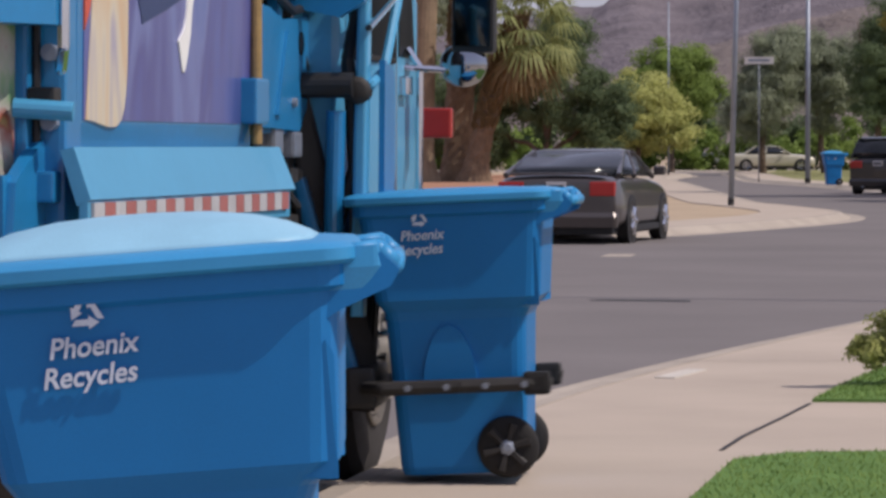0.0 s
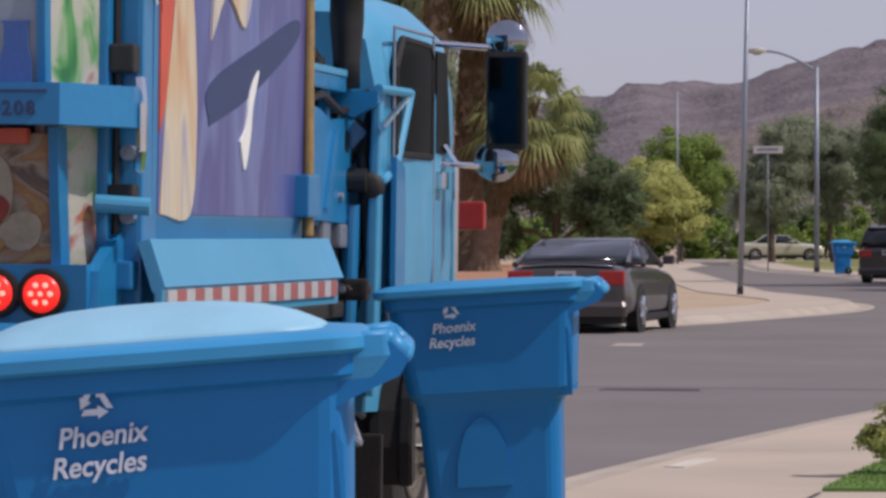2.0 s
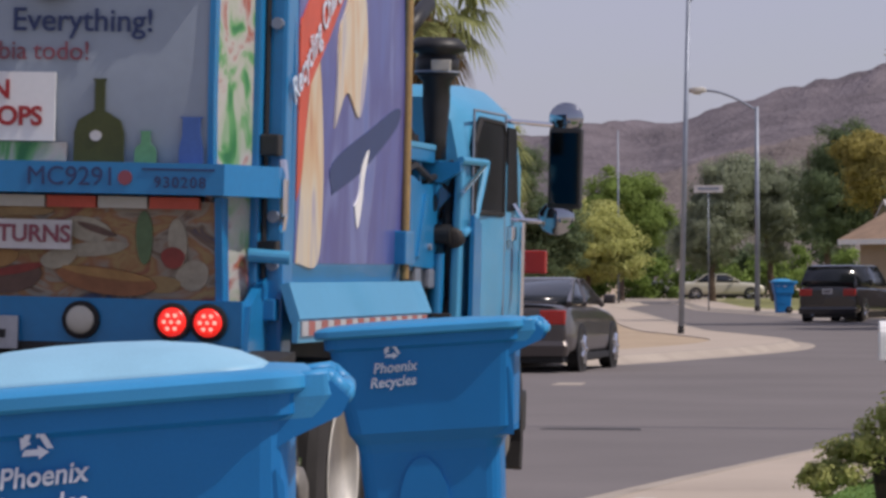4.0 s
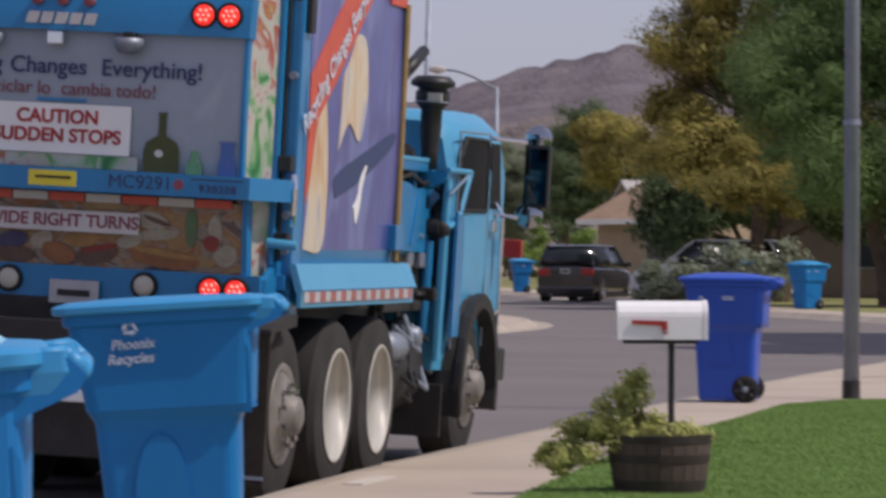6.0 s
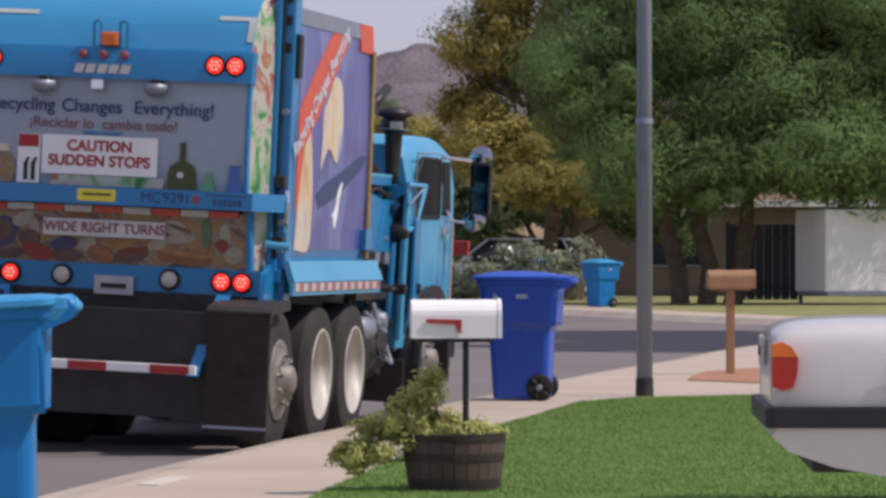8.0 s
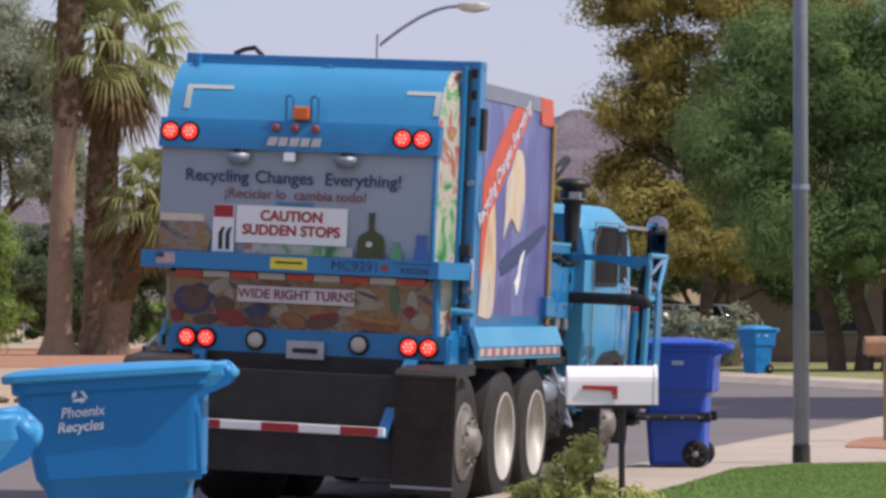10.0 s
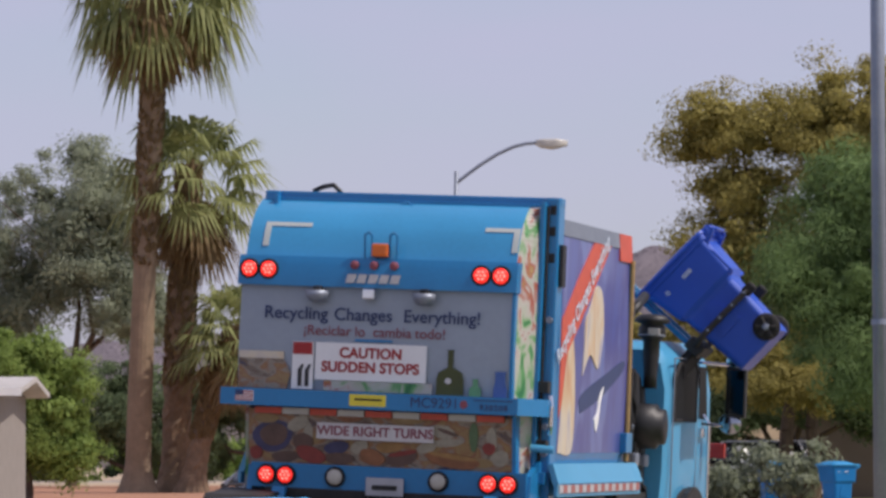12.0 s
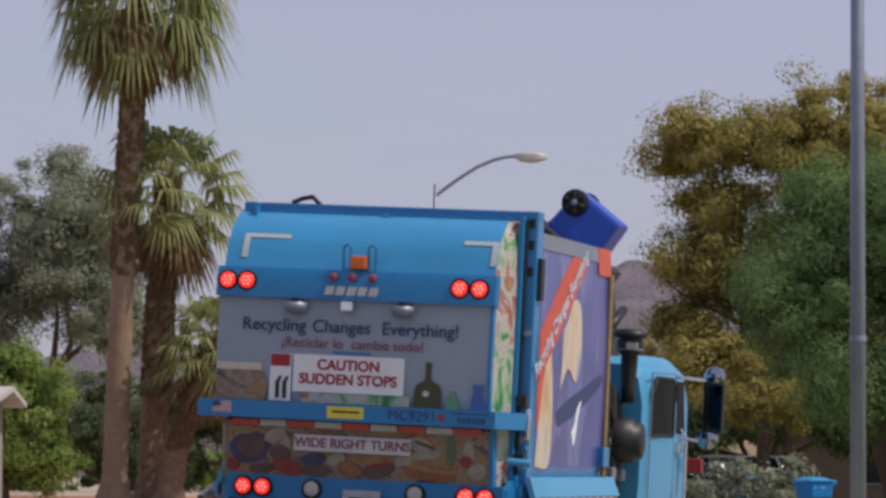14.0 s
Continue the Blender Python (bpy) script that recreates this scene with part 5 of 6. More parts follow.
def lamp_arm(p, top, reach, rise, r=0.045):
    pts = [(0, 0, top - 0.35)] + [(reach * f, 0, top - 0.35 + rise * math.sin(f * math.pi / 2)) for f in (0.15, 0.3, 0.5, 0.7, 0.85, 1.0)]
    part("arm", pipe(pts, r, 8), STEEL, p)
    s = 1 if reach > 0 else -1
    sec = [ring(0, 0, 0.05, 0.06, 0.03, 0), ring(0.02, 0, 0.10, 0.12, 0.05, 0.12), ring(0.02, 0, 0.11, 0.16, 0.05, 0.45), ring(0, 0, 0.06, 0.1, 0.04, 0.72)]
    bm = loft(sec)
    bmesh.ops.transform(bm, matrix=Matrix.Translation((pts[-1][0] - s * 0.05, 0, pts[-1][2])) @ pose(0, 0, 0, 0, 90 * s), verts=bm.verts)
    h = part("lamp_head", bm, ALU, p, "pale metal lamp head", True)
    bm = bmesh.new()
    bmesh.ops.create_uvsphere(bm, u_segments=12, v_segments=6, radius=0.12, matrix=Matrix.Translation((pts[-1][0] + s * 0.3, 0, pts[-1][2] - 0.09)) @ Matrix.Diagonal((1.4, 1, 0.5, 1)))
    part("refractor", bm, REFWHITE, h, "", True)


street_pole("street_pole", 2.323, 36.2, 9.5, 0.075, "grey steel pole at the lawn's edge", 2.52)
lp = street_pole("street_lamp", -3.98, 88.9, 7.75, 0.066, "slim grey street lamp leaning a little on the sandy corner")
lamp_arm(lp, 7.83, 1.82, 0.95, 0.04)
lp.matrix_world = pose(-3.98, 88.9, 0, 0, 1.5)
lp = street_pole("street_lamp", -3.73, 146.5, 7.55, 0.10, "grey street lamp with a long arm")
lamp_arm(lp, 7.75, -1.9, 0.75)
tagged(lp, category="street lamp")
sg = street_pole("street_sign", -5.66, 150, 4.6, 0.022, "white street sign with plain bars on a thin post")
sb = part("sign_plate", boxed((-0.55, -0.02, 4.45), (0.55, 0.02, 4.72), 0.01), STRIPE, sg)
part("sign_bar", boxed((-0.4, -0.026, 4.55), (0.4, -0.02, 4.65)), STEEL, sb)
tagged(sg, category="sign")
sg = street_pole("utility_pole", -11.5, 190, 8.3, 0.05, "thin far pole with a small white plate")
part("plate", boxed((-0.7, -0.03, 2.75), (-0.1, 0.0, 2.95), 0.01), WHITE, sg)


# ---- mailboxes and planter ----
def mailbox(m, L, W, box_m, post_m, post_r, height, label, flag, square=False):
    b = empty("mailbox", m, label, "mailbox", "mailboxes")
    sec = []
    for x in (-L / 2, L / 2):
        pts = [(x, -W / 2, 0.0), (x, -W / 2, W * 0.62)]
        pts += [(x, -W / 2 * math.cos(a), W * 0.62 + W * 0.42 * math.sin(a)) for a in np.linspace(0.3, math.pi - 0.3, 7)]
        pts += [(x, W / 2, W * 0.62), (x, W / 2, 0.0)]
        sec.append([(p[0], p[1], p[2] + height) for p in pts])
    sh = part("box", loft(sec), box_m, b)
    part("door_lip", loft([[(p[0] + (0.012 if p[0] > 0 else 0.012) + L * 0.0, p[1] * 1.04, height + (p[2] - height) * 1.03) for p in s_] for s_ in ([[(L / 2 - 0.02, *q[1:]) for q in sec[1]], [(L / 2, *q[1:]) for q in sec[1]]])]), box_m, sh)
    part("floor_board", boxed((-L * 0.42, -W * 0.4, height - 0.022), (L * 0.42, W * 0.4, height - 0.001)), post_m, b)
    if square:
        part("post", boxed((-post_r, -post_r, 0), (post_r, post_r, height - 0.02), 0.008), post_m, b)
    else:
        part("post", tubed((0.06, 0, 0.0), (0.06, 0, height - 0.02), post_r, seg=12), post_m, b)
    if flag:
        fl = part("flag", slab([(-0.16, height + 0.105), (0.03, height + 0.10), (0.03, height + 0.03), (0.01, height + 0.03), (-0.005, height + 0.075), (-0.16, height + 0.085)], -W / 2 - 0.014, -W / 2 - 0.004, "XZ"), REDPAINT, b, "red signal flag")
        part("flag_rivet", tubed((0.018, -W / 2 - 0.02, height + 0.045), (0.018, -W / 2, height + 0.045), 0.008, seg=8), STEEL, fl)
    return b


WOOD = mat("mailbox_wood", (0.30, 0.17, 0.085), 0.7, spread=0.3, scale=3, fine=40, stretch=(1, 1, 0.2), bump=0.2)
BARRELWOOD = mat("weathered_oak", (0.085, 0.058, 0.048), 0.85, spread=0.28, scale=4, fine=50, stretch=(1, 1, 0.15), bump=0.4, depth=0.006)
HOOP = mat("rusty_hoop", (0.05, 0.038, 0.034), 0.7, 0.4, spread=0.4, scale=8)
mailbox(pose(0.345, 21.4, 0.312, 0, 0, 3), 0.475, 0.20, WHITE, BLACK, 0.017, 0.535, "white metal mailbox with red flag on a black post", True)
mailbox(pose(3.66, 42.6, 0, 0, 0, 5), 0.50, 0.19, WOOD, WOOD, 0.042, 0.93, "brown wooden mailbox on a square timber post", False, True)
barrel = empty("barrel_planter", pose(0.345, 21.55, 0.015), "weathered half-barrel planter with dark hoops on the lawn", "planter")
for k in range(24):
    a0, a1 = 2 * math.pi * k / 24, 2 * math.pi * (k + 0.94) / 24
    sec = []
    for z, r in ((0, 0.245), (0.1, 0.262), (0.2, 0.275), (0.31, 0.283)):
        sec.append([(r * math.cos(a0), r * math.sin(a0), z), (r * math.cos(a1), r * math.sin(a1), z), ((r - 0.03) * math.cos(a1), (r - 0.03) * math.sin(a1), z), ((r - 0.03) * math.cos(a0), (r - 0.03) * math.sin(a0), z)])
    part("stave", loft(sec), BARRELWOOD, barrel)
for z0, z1, r0, r1 in ((0.02, 0.07, 0.250, 0.258), (0.165, 0.21, 0.273, 0.278), (0.27, 0.31, 0.283, 0.287)):
    part("hoop", lathe([(r0 - 0.02, z0), (r0, z0), (r1, z1), (r1 - 0.02, z1)], 40), HOOP, barrel)
part("soil", lathe([(0.01, 0.25), (0.25, 0.26), (0.01, 0.275)], 24), BARK, barrel)


# ---- plants ----
def leaves(name, blobs, count, size, material, parent, seed, clump=0.5, slim=0.45, droop=0.0):
    """Small leaves in clumps through uneven ellipsoid masses. blobs: centre, radii."""
    rng = np.random.default_rng(seed)
    vol = np.array([b[1][0] * b[1][1] * b[1][2] for b in blobs]) ** 0.8
    vs, fs = [], []
    n0 = 0
    for (c, r), share in zip(blobs, vol / vol.sum()):
        n = int(count * share)
        k = max(16, n // 300)
        d = rng.normal(size=(k, 3))
        d /= np.linalg.norm(d, axis=1)[:, None]
        rad = rng.random(k) ** 0.45 * (0.82 + 0.3 * rng.random(k))
        cl = d * rad[:, None] * np.array(r) + np.array(c)
        who = rng.integers(0, k, n)
        ball = rng.normal(size=(n, 3))
        ball *= (1.75 * rng.random(n) ** 0.55 / (np.linalg.norm(ball, axis=1) + 1e-6))[:, None]
        p = cl[who] + ball * clump * np.array([1, 1, 0.7]) * (0.4 + 0.9 * rng.random(k))[who][:, None]
        out = p - cl[who]
        out = out / (np.linalg.norm(out, axis=1)[:, None] + 1e-6) + 0.6 * d[who] + np.array([0, 0, 0.35]) + rng.normal(size=(n, 3)) * 0.55
        u = np.cross(out, rng.normal(size=(n, 3)))
        u[:, 2] -= droop * 0.5
        u /= np.linalg.norm(u, axis=1)[:, None] + 1e-6
        w = np.cross(out, u)
        w /= np.linalg.norm(w, axis=1)[:, None] + 1e-6
        s = size * (0.6 + 0.8 * rng.random(n))[:, None]
        q = np.stack([p - u * s, p + w * s * slim, p + u * s, p - w * s * slim], 1).reshape(-1, 3)
        vs.append(q)
        fs.append(np.arange(n * 4).reshape(-1, 4) + n0)
        n0 += n * 4
    ob = raw(name, np.concatenate(vs).tolist(), np.concatenate(fs).tolist(), material, parent)
    ob["kind"] = "stuff"
    return ob


def limb(bm, a, b, r1, r2, rng, bends=3):
    a, b = Vector(a), Vector(b)
    last = a
    for k in range(1, bends + 1):
        f = k / bends
        q = a.lerp(b, f) + Vector([(rng.random() - 0.5) * 0.12 * (b - a).length * (f < 1) for _ in range(3)])
        ra, rb = r1 + (r2 - r1) * (k - 1) / bends, r1 + (r2 - r1) * f
        tube(bm, last, q, ra, rb, 8)
        last = q


def tree(name, base, trunk_r, blobs, count, size, material, label, seed, clump=0.5, slim=0.45, stems=1, droop=0.0, group=""):
    """blobs are given from the tree's foot."""
    rng = random.Random(seed)
    t = empty(name, pose(*base), label, "tree" if name == "tree" else name.replace("_", " "), group)
    low = min(b[0][2] - b[1][2] for b in blobs)
    for s in range(stems):
        bm = bmesh.new()
        ox = (s - (stems - 1) / 2) * trunk_r * 2.6
        fork = Vector((ox * 1.4 + rng.uniform(-.2, .2), 0, max(0.5, low + 0.5)))
        limb(bm, (ox, 0, -0.05), fork, trunk_r, trunk_r * 0.75, rng)
        for i, (c, r) in enumerate(blobs):
            if i % stems == s:
                limb(bm, fork, c, trunk_r * 0.6, trunk_r * 0.15, rng, 4)
                for _ in range(3):
                    e = [c[j] + r[j] * rng.uniform(-0.8, 0.8) for j in range(3)]
                    limb(bm, Vector(c) * 0.6 + fork * 0.4, e, trunk_r * 0.28, trunk_r * 0.06, rng, 3)
        part("trunk", bm, BARK, t)
    leaves("crown", blobs, count, size, material, t, seed, clump, slim, droop)
    leaves("inner_crown", [(c, tuple(0.74 * q for q in r)) for c, r in blobs], count // 5, size * 2.1, material, t, seed + 500, clump, slim, droop)
    return t


tree("tree", (8.3, 104, -0.02), 0.26, [((-2.9, 0, 6.0), (2.0, 2.6, 2.3)), ((0, 0, 7.4), (3.0, 2.8, 2.9)), ((3.0, 0, 8.3), (3.2, 2.8, 2.8)), ((-1.2, -1.5, 3.7), (3.0, 2.2, 1.3)), ((2.6, -1.5, 4.1), (3.0, 2.2, 1.6)), ((-2.0, 0.5, 8.2), (1.7, 2, 1.6)), ((5.6, 0, 6.0), (2.2, 2, 2.6)), ((4.2, 0.5, 5.6), (2.4, 2, 2.2)), ((5.2, 0, 4.3), (2.3, 2, 1.7)), ((7.0, 0.5, 6.6), (2.4, 2, 2.6)), ((1.2, -1.0, 5.6), (2.6, 2, 1.8)), ((0.2, -1.6, 3.3), (2.2, 1.3, 0.9)), ((3.8, -1.6, 3.4), (2.5, 1.3, 1.0))],
     400000, 0.085, LEAF_GREEN, "large green mesquite tree with a low feathery crown", 21, 0.5, 0.16, 3, 0.5, "street trees")
tree("tree", (5.0, 114, -0.02), 0.24, [((1.8, 0, 10.6), (3.2, 2.6, 2.3)), ((-1.9, 0, 10.7), (2.5, 2, 1.2)), ((-1.7, 0, 9.0), (1.6, 1.6, .9)), ((-0.4, -4.5, 3.2), (2.4, 1.5, 0.7)), ((-0.5, 0.5, 7.2), (2.6, 2.4, 1.9)), ((-2.2, -0.5, 7.3), (1.6, 1.6, 1.0)), ((-1.9, -1, 4.4), (2.3, 2, 1.0)), ((1, 0, 5), (2.6, 2, 1.8)), ((-2.6, 0, 5.5), (1.3, 1.5, .9))],
     170000, 0.055, LEAF_OLIVE, "olive-yellow tree with open crown behind the mesquite", 22, 0.40, 0.45, 2, 0.1, "street trees")
tree("tree", (4.6, 118.5, 0), 0.16, [((-1.0, 0, 3.3), (2.4, 1.2, 1.4)), ((1.6, 0, 3.6), (2.2, 1.2, 1.6)), ((-2.4, 0, 2.4), (1.2, 1.0, 1.2)), ((3.6, 0, 3.0), (1.8, 1.2, 1.5))], 45000, 0.08, LEAF_DARK, "dark shaded yard tree before a bungalow", 34, 0.45, 0.4, 2, 0.3, "street trees")
# tree added out of view, placed and sized for its shadow on the road
tree("tree", (16.2, 62.2, 0), 0.3, [((-1.6, -3.5, 14.0), (2.4, 4.0, 1.6)), ((-1.2, 3.5, 14.0), (2.2, 4.0, 1.6)), ((2.4, 0.5, 12.6), (2.4, 3.5, 1.8)), ((0.5, 0.5, 15), (2.2, 4, 1.4)), ((-1.5, 7.0, 13.5), (2.2, 2.5, 1.5))], 70000, 0.19, LEAF_GREEN, "unseen green tree added for its shade on the road", 23, 0.5, 0.35, 1, 0.4, "street trees")
tree("tree", (-27, 192, 0), 0.3, [((0, 0, 12.5), (4.6, 4, 5.0)), ((3, 0, 9.0), (3.2, 3, 2.6)), ((-4, 0, 9), (4, 3, 4)), ((2.4, 0, 14), (2.2, 2, 1.8))], 110000, 0.09, LEAF_GREY, "tall grey-green eucalyptus with open crown", 24, 0.65, 0.35, 1, 0.8, "far trees")
tree("tree", (-19.4, 128, 0), 0.15, [((0, 0, 3.1), (2.3, 2, 2.5)), ((-1.8, 0, 4.3), (1.8, 1.6, 1.7)), ((1.0, 0, 1.9), (1.4, 1.4, 1.4))], 80000, 0.055, LEAF_BRIGHT, "dense bright green yard tree", 25, 0.35, 0.5, 1, 0, "far trees")
tree("tree", (-15.9, 172, 0), 0.2, [((0, 0, 4.2), (2.8, 2, 2.6)), ((2.4, 0, 2.8), (1.8, 1.8, 2.2)), ((-2.6, 0, 2.6), (2, 1.8, 2.2)), ((0.8, 0, 6.0), (1.5, 1.4, 1.2))], 70000, 0.07, LEAF_DARK, "dark green dense tree behind the palms", 26, 0.4, 0.35, 1, 0.3, "far trees")
tree("tree", (-22.5, 178, 0), 0.2, [((0, 0, 3.4), (3, 2, 2.8)), ((-3.4, 0, 2.8), (2.4, 2, 2.5)), ((3, 0, 2.6), (2, 2, 2.2))], 70000, 0.075, LEAF_DARK, "dark green shrubby tree in a yard", 27, 0.45, 0.4, 1, 0.2, "far trees")
tree("tree", (-12.8, 190, 0), 0.18, [((0, 0, 3.2), (2.3, 2, 1.7)), ((-0.8, 0, 2.0), (1.9, 2, 1.2)), ((1.2, 0, 2.2), (1.4, 2, 1.2))], 55000, 0.075, LEAF_SHRUB, "rounded yellow-green tree by the road", 28, 0.4, 0.5, 1, 0, "far trees")
tree("tree", (-12.9, 216, 0), 0.2, [((0, 0, 5.4), (2.3, 2, 1.7)), ((1.5, 0, 4.0), (1.6, 2, 1.4)), ((-1.4, 0, 4.3), (1.6, 2, 1.5))], 55000, 0.075, LEAF_BRIGHT, "leafy green tree far down the street", 29, 0.45, 0.5, 1, 0, "far trees")
tree("tree", (-7.4, 202, 0), 0.2, [((0, 0, 4.2), (1.7, 2, 2.6)), ((0.8, 0, 6.0), (1.2, 1.4, 1.4)), ((-1.0, 0, 3.2), (1.2, 1.4, 1.4))], 55000, 0.075, LEAF_GREY, "drooping grey-green tree far down the street", 30, 0.42, 0.3, 1, 0.9, "far trees")
tree("tree", (-4.3, 204, 0), 0.2, [((0, 0, 4.6), (1.9, 2, 2.9)), ((-1.3, 0, 6.3), (1.2, 1.4, 1.5)), ((1.2, 0, 5.4), (1.2, 1.4, 1.8))], 55000, 0.075, LEAF_GREY, "tall drooping grey-green tree by a street lamp", 31, 0.42, 0.3, 1, 0.9, "far trees")
tree("tree", (-1.4, 196, 0), 0.2, [((0, 0, 5.2), (1.7, 2, 3.0)), ((0.9, 0, 7.4), (1.4, 1.6, 1.4)), ((1.8, 0, 5.0), (1.2, 1.4, 2.0))], 55000, 0.075, LEAF_DARK, "dark drooping tree over parked vehicles", 32, 0.42, 0.3, 1, 0.9, "far trees")
tree("tree", (1.0, 182, 0), 0.2, [((0, 0, 6.0), (2.0, 2, 1.8)), ((-0.9, 0, 7.0), (1.2, 1.3, 1.0)), ((1.7, 0, 4.6), (1.8, 2, 2.0))], 55000, 0.075, LEAF_OLIVE, "yellow-olive tree behind parked cars", 33, 0.42, 0.45, 1, 0.1, "far trees")
sh = empty("tree_line", pose(0, 236, 0), "far belt of mixed green yard shrubs", "shrubs", kind="stuff")
rr = random.Random(7)
leaves("foliage", [((-46 + 3.3 * i + rr.uniform(-1, 1), rr.uniform(-3, 3), 1.0 + rr.uniform(0, 0.6)), (2.4, 2, rr.uniform(1.1, 2.4))) for i in range(20)], 57200, 0.149, LEAF_BRIGHT, sh, 41, 0.5)
leaves("foliage", [((-40 + 5.5 * i + rr.uniform(-1, 1), rr.uniform(2, 6), 2.0 + rr.uniform(0, 1.0)), (2.6, 2, rr.uniform(1.6, 3.0))) for i in range(12)], 48400, 0.149, LEAF_DARK, sh, 42, 0.5)


def bush(name, base, blobs, count, size, material, label, seed, clump=0.1, slim=0.5, flowers=None):
    b = empty(name, pose(*base), label, "shrub", "shrubs")
    rng = random.Random(seed)
    bm = bmesh.new()
    for c, r in blobs:
        for _ in range(4):
            e = [c[j] + r[j] * rng.uniform(-0.8, 0.8) for j in range(3)]
            limb(bm, (rng.uniform(-.05, .05), rng.uniform(-.05, .05), 0), e, size * 0.22, size * 0.08, rng, 4)
    part("stems", bm, BARK, b)
    leaves("foliage", blobs, count, size, material, b, seed, clump, slim)
    if flowers:
        leaves("blossom", blobs, count // 14, size * 0.8, flowers, b, seed + 1, clump, 0.9)
    return b


bush("planter_shrub", (0.27, 21.55, 0.26), [((0.0, 0, 0.10), (0.27, 0.22, 0.09)), ((-0.22, -0.05, 0.12), (0.22, 0.2, 0.12)), ((-0.42, -0.05, 0.0), (0.16, 0.16, 0.16)), ((-0.1, 0, 0.26), (0.12, 0.12, 0.10)), ((-0.06, 0, 0.36), (0.06, 0.06, 0.09)), ((-0.5, -0.1, -0.06), (0.1, 0.1, 0.1)), ((0.22, 0, 0.07), (0.12, 0.14, 0.06))],
     9500, 0.021, LEAF_SHRUB, "yellow-green spilling shrub growing in the barrel", 51, 0.05, 0.4)
bush("flowering_shrub", (3.6, 112, 0), [((0, 0, 0.7), (0.9, 0.8, 0.6)), ((-1.2, 0, 0.5), (0.7, 0.7, 0.45)), ((0.9, 0, 0.8), (0.6, 0.6, 0.6)), ((-0.3, 0, 1.3), (0.35, 0.4, 0.4))], 3600, 0.085, LEAF_GREY, "loose grey-green shrub with white blossom", 52, 0.3, 0.5, WHITE)
bush("low_shrub", (4.2, 99.5, 0), [((0, 0, 0.7), (0.8, 0.6, 0.7)), ((-0.7, 0, 1.1), (0.5, 0.5, 0.6)), ((0.6, 0, 1.2), (0.4, 0.4, 0.5))], 3200, 0.08, LEAF_GREY, "grey-green shrub beside a bin across the street", 53, 0.2, 0.4)
bush("low_shrub", (1.7, 108, 0), [((0, 0, 0.6), (0.9, 0.6, 0.6)), ((0.9, 0, 0.5), (0.7, 0.6, 0.5))], 3000, 0.08, LEAF_GREY, "grey shrub on the dirt yard", 54, 0.2, 0.4)


def palm(base, lean, height, r0, r1, fronds, reach, seed, label, smooth_to=0.3, bark=PALMBARK, sag=0.5, low=-35):
    """A fan palm: scaled trunk, hanging skirt, crown of folded fans."""
    rng = random.Random(seed)
    t = empty("palm_tree", pose(*base), label, "palm tree", "palms")
    seg, rings = 18, []
    n = int(height / 0.22)
    for i in range(n + 1):
        f = i / n
        z = f * height
        flare = 0.35 * max(0, 1 - z / 1.4) ** 2
        rr_ = r0 + (r1 - r0) * f + flare
        bump = 0.0 if f < smooth_to else 0.07
        x = lean * f ** 1.3
        rings.append([(x + (rr_ + bump * rng.uniform(-0.4, 1)) * math.cos(2 * math.pi * k / seg), (rr_ + bump * rng.uniform(-.4, 1)) * math.sin(2 * math.pi * k / seg), z + bump * rng.uniform(-1, 1)) for k in range(seg)])
    tr = part("trunk", loft(rings), bark, t)
    top = Vector((lean, 0, height))
    # leaf-base stubs on the upper trunk
    bm = bmesh.new()
    for _ in range(900):
        f = rng.uniform(max(0.32, smooth_to), 1)
        a = rng.uniform(0, 6.28)
        rr_ = r0 + (r1 - r0) * f
        o = Vector((lean * f ** 1.3 + rr_ * math.cos(a), rr_ * math.sin(a), f * height))
        tube(bm, o, o + Vector((math.cos(a) * 0.12, math.sin(a) * 0.12, rng.uniform(0.10, 0.3))), 0.075, 0.03, 4)
    part("leaf_stub", bm, PALM_DRY, tr)["kind"] = "stuff"

    def fan(vs, fs, elev, azim, stem, radius, hang):
        out = Vector((math.cos(azim), math.sin(azim), 0))
        way = (out * math.cos(elev) + Vector((0, 0, math.sin(elev)))).normalized()
        side = out.cross(Vector((0, 0, 1))).normalized()
        tip = top + way * stem - Vector((0, 0, hang * 0.4))
        q = len(vs)
        vs += [top + side * 0.03, top - side * 0.03, tip - side * 0.03, tip + side * 0.03]
        fs.append((q, q + 1, q + 2, q + 3))
        k = 23
        for i in range(k):
            a = radians(-105 + 210 * i / (k - 1)) + rng.uniform(-0.05, 0.05)
            d = (way * math.cos(a) + side * math.sin(a)).normalized()
            ln = radius * (0.75 + 0.25 * math.cos(a)) * rng.uniform(0.85, 1.1)
            w = side * math.cos(a) * 0.038 * radius - way * math.sin(a) * 0.038 * radius
            m1 = tip + d * ln * 0.55 - Vector((0, 0, hang * 0.12))
            m2 = tip + d * ln * 0.9 - Vector((0, 0, hang * (0.45 + 0.3 * rng.random())))
            q = len(vs)
            vs += [tip, m1 + w, m2, m1 - w]
            fs.append((q, q + 1, q + 2, q + 3))

    for name, cnt, lo, hi, m_, hang in (("fronds", fronds, low, 80, PALM_LEAF, sag), ("dry_skirt", int(fronds * 0.4), -85, -40, PALM_DRY, 0.35)):
        vs, fs = [], []
        for i in range(cnt):
            e = radians(lo + (hi - lo) * (i + rng.random()) / cnt)
            fan(vs, fs, e, i * 2.399 + rng.uniform(-.3, .3), reach * rng.uniform(0.42, 0.6), reach * rng.uniform(0.42, 0.55), hang * reach * 0.85)
        raw(name, vs, fs, m_, t)["kind"] = "stuff"
    return t


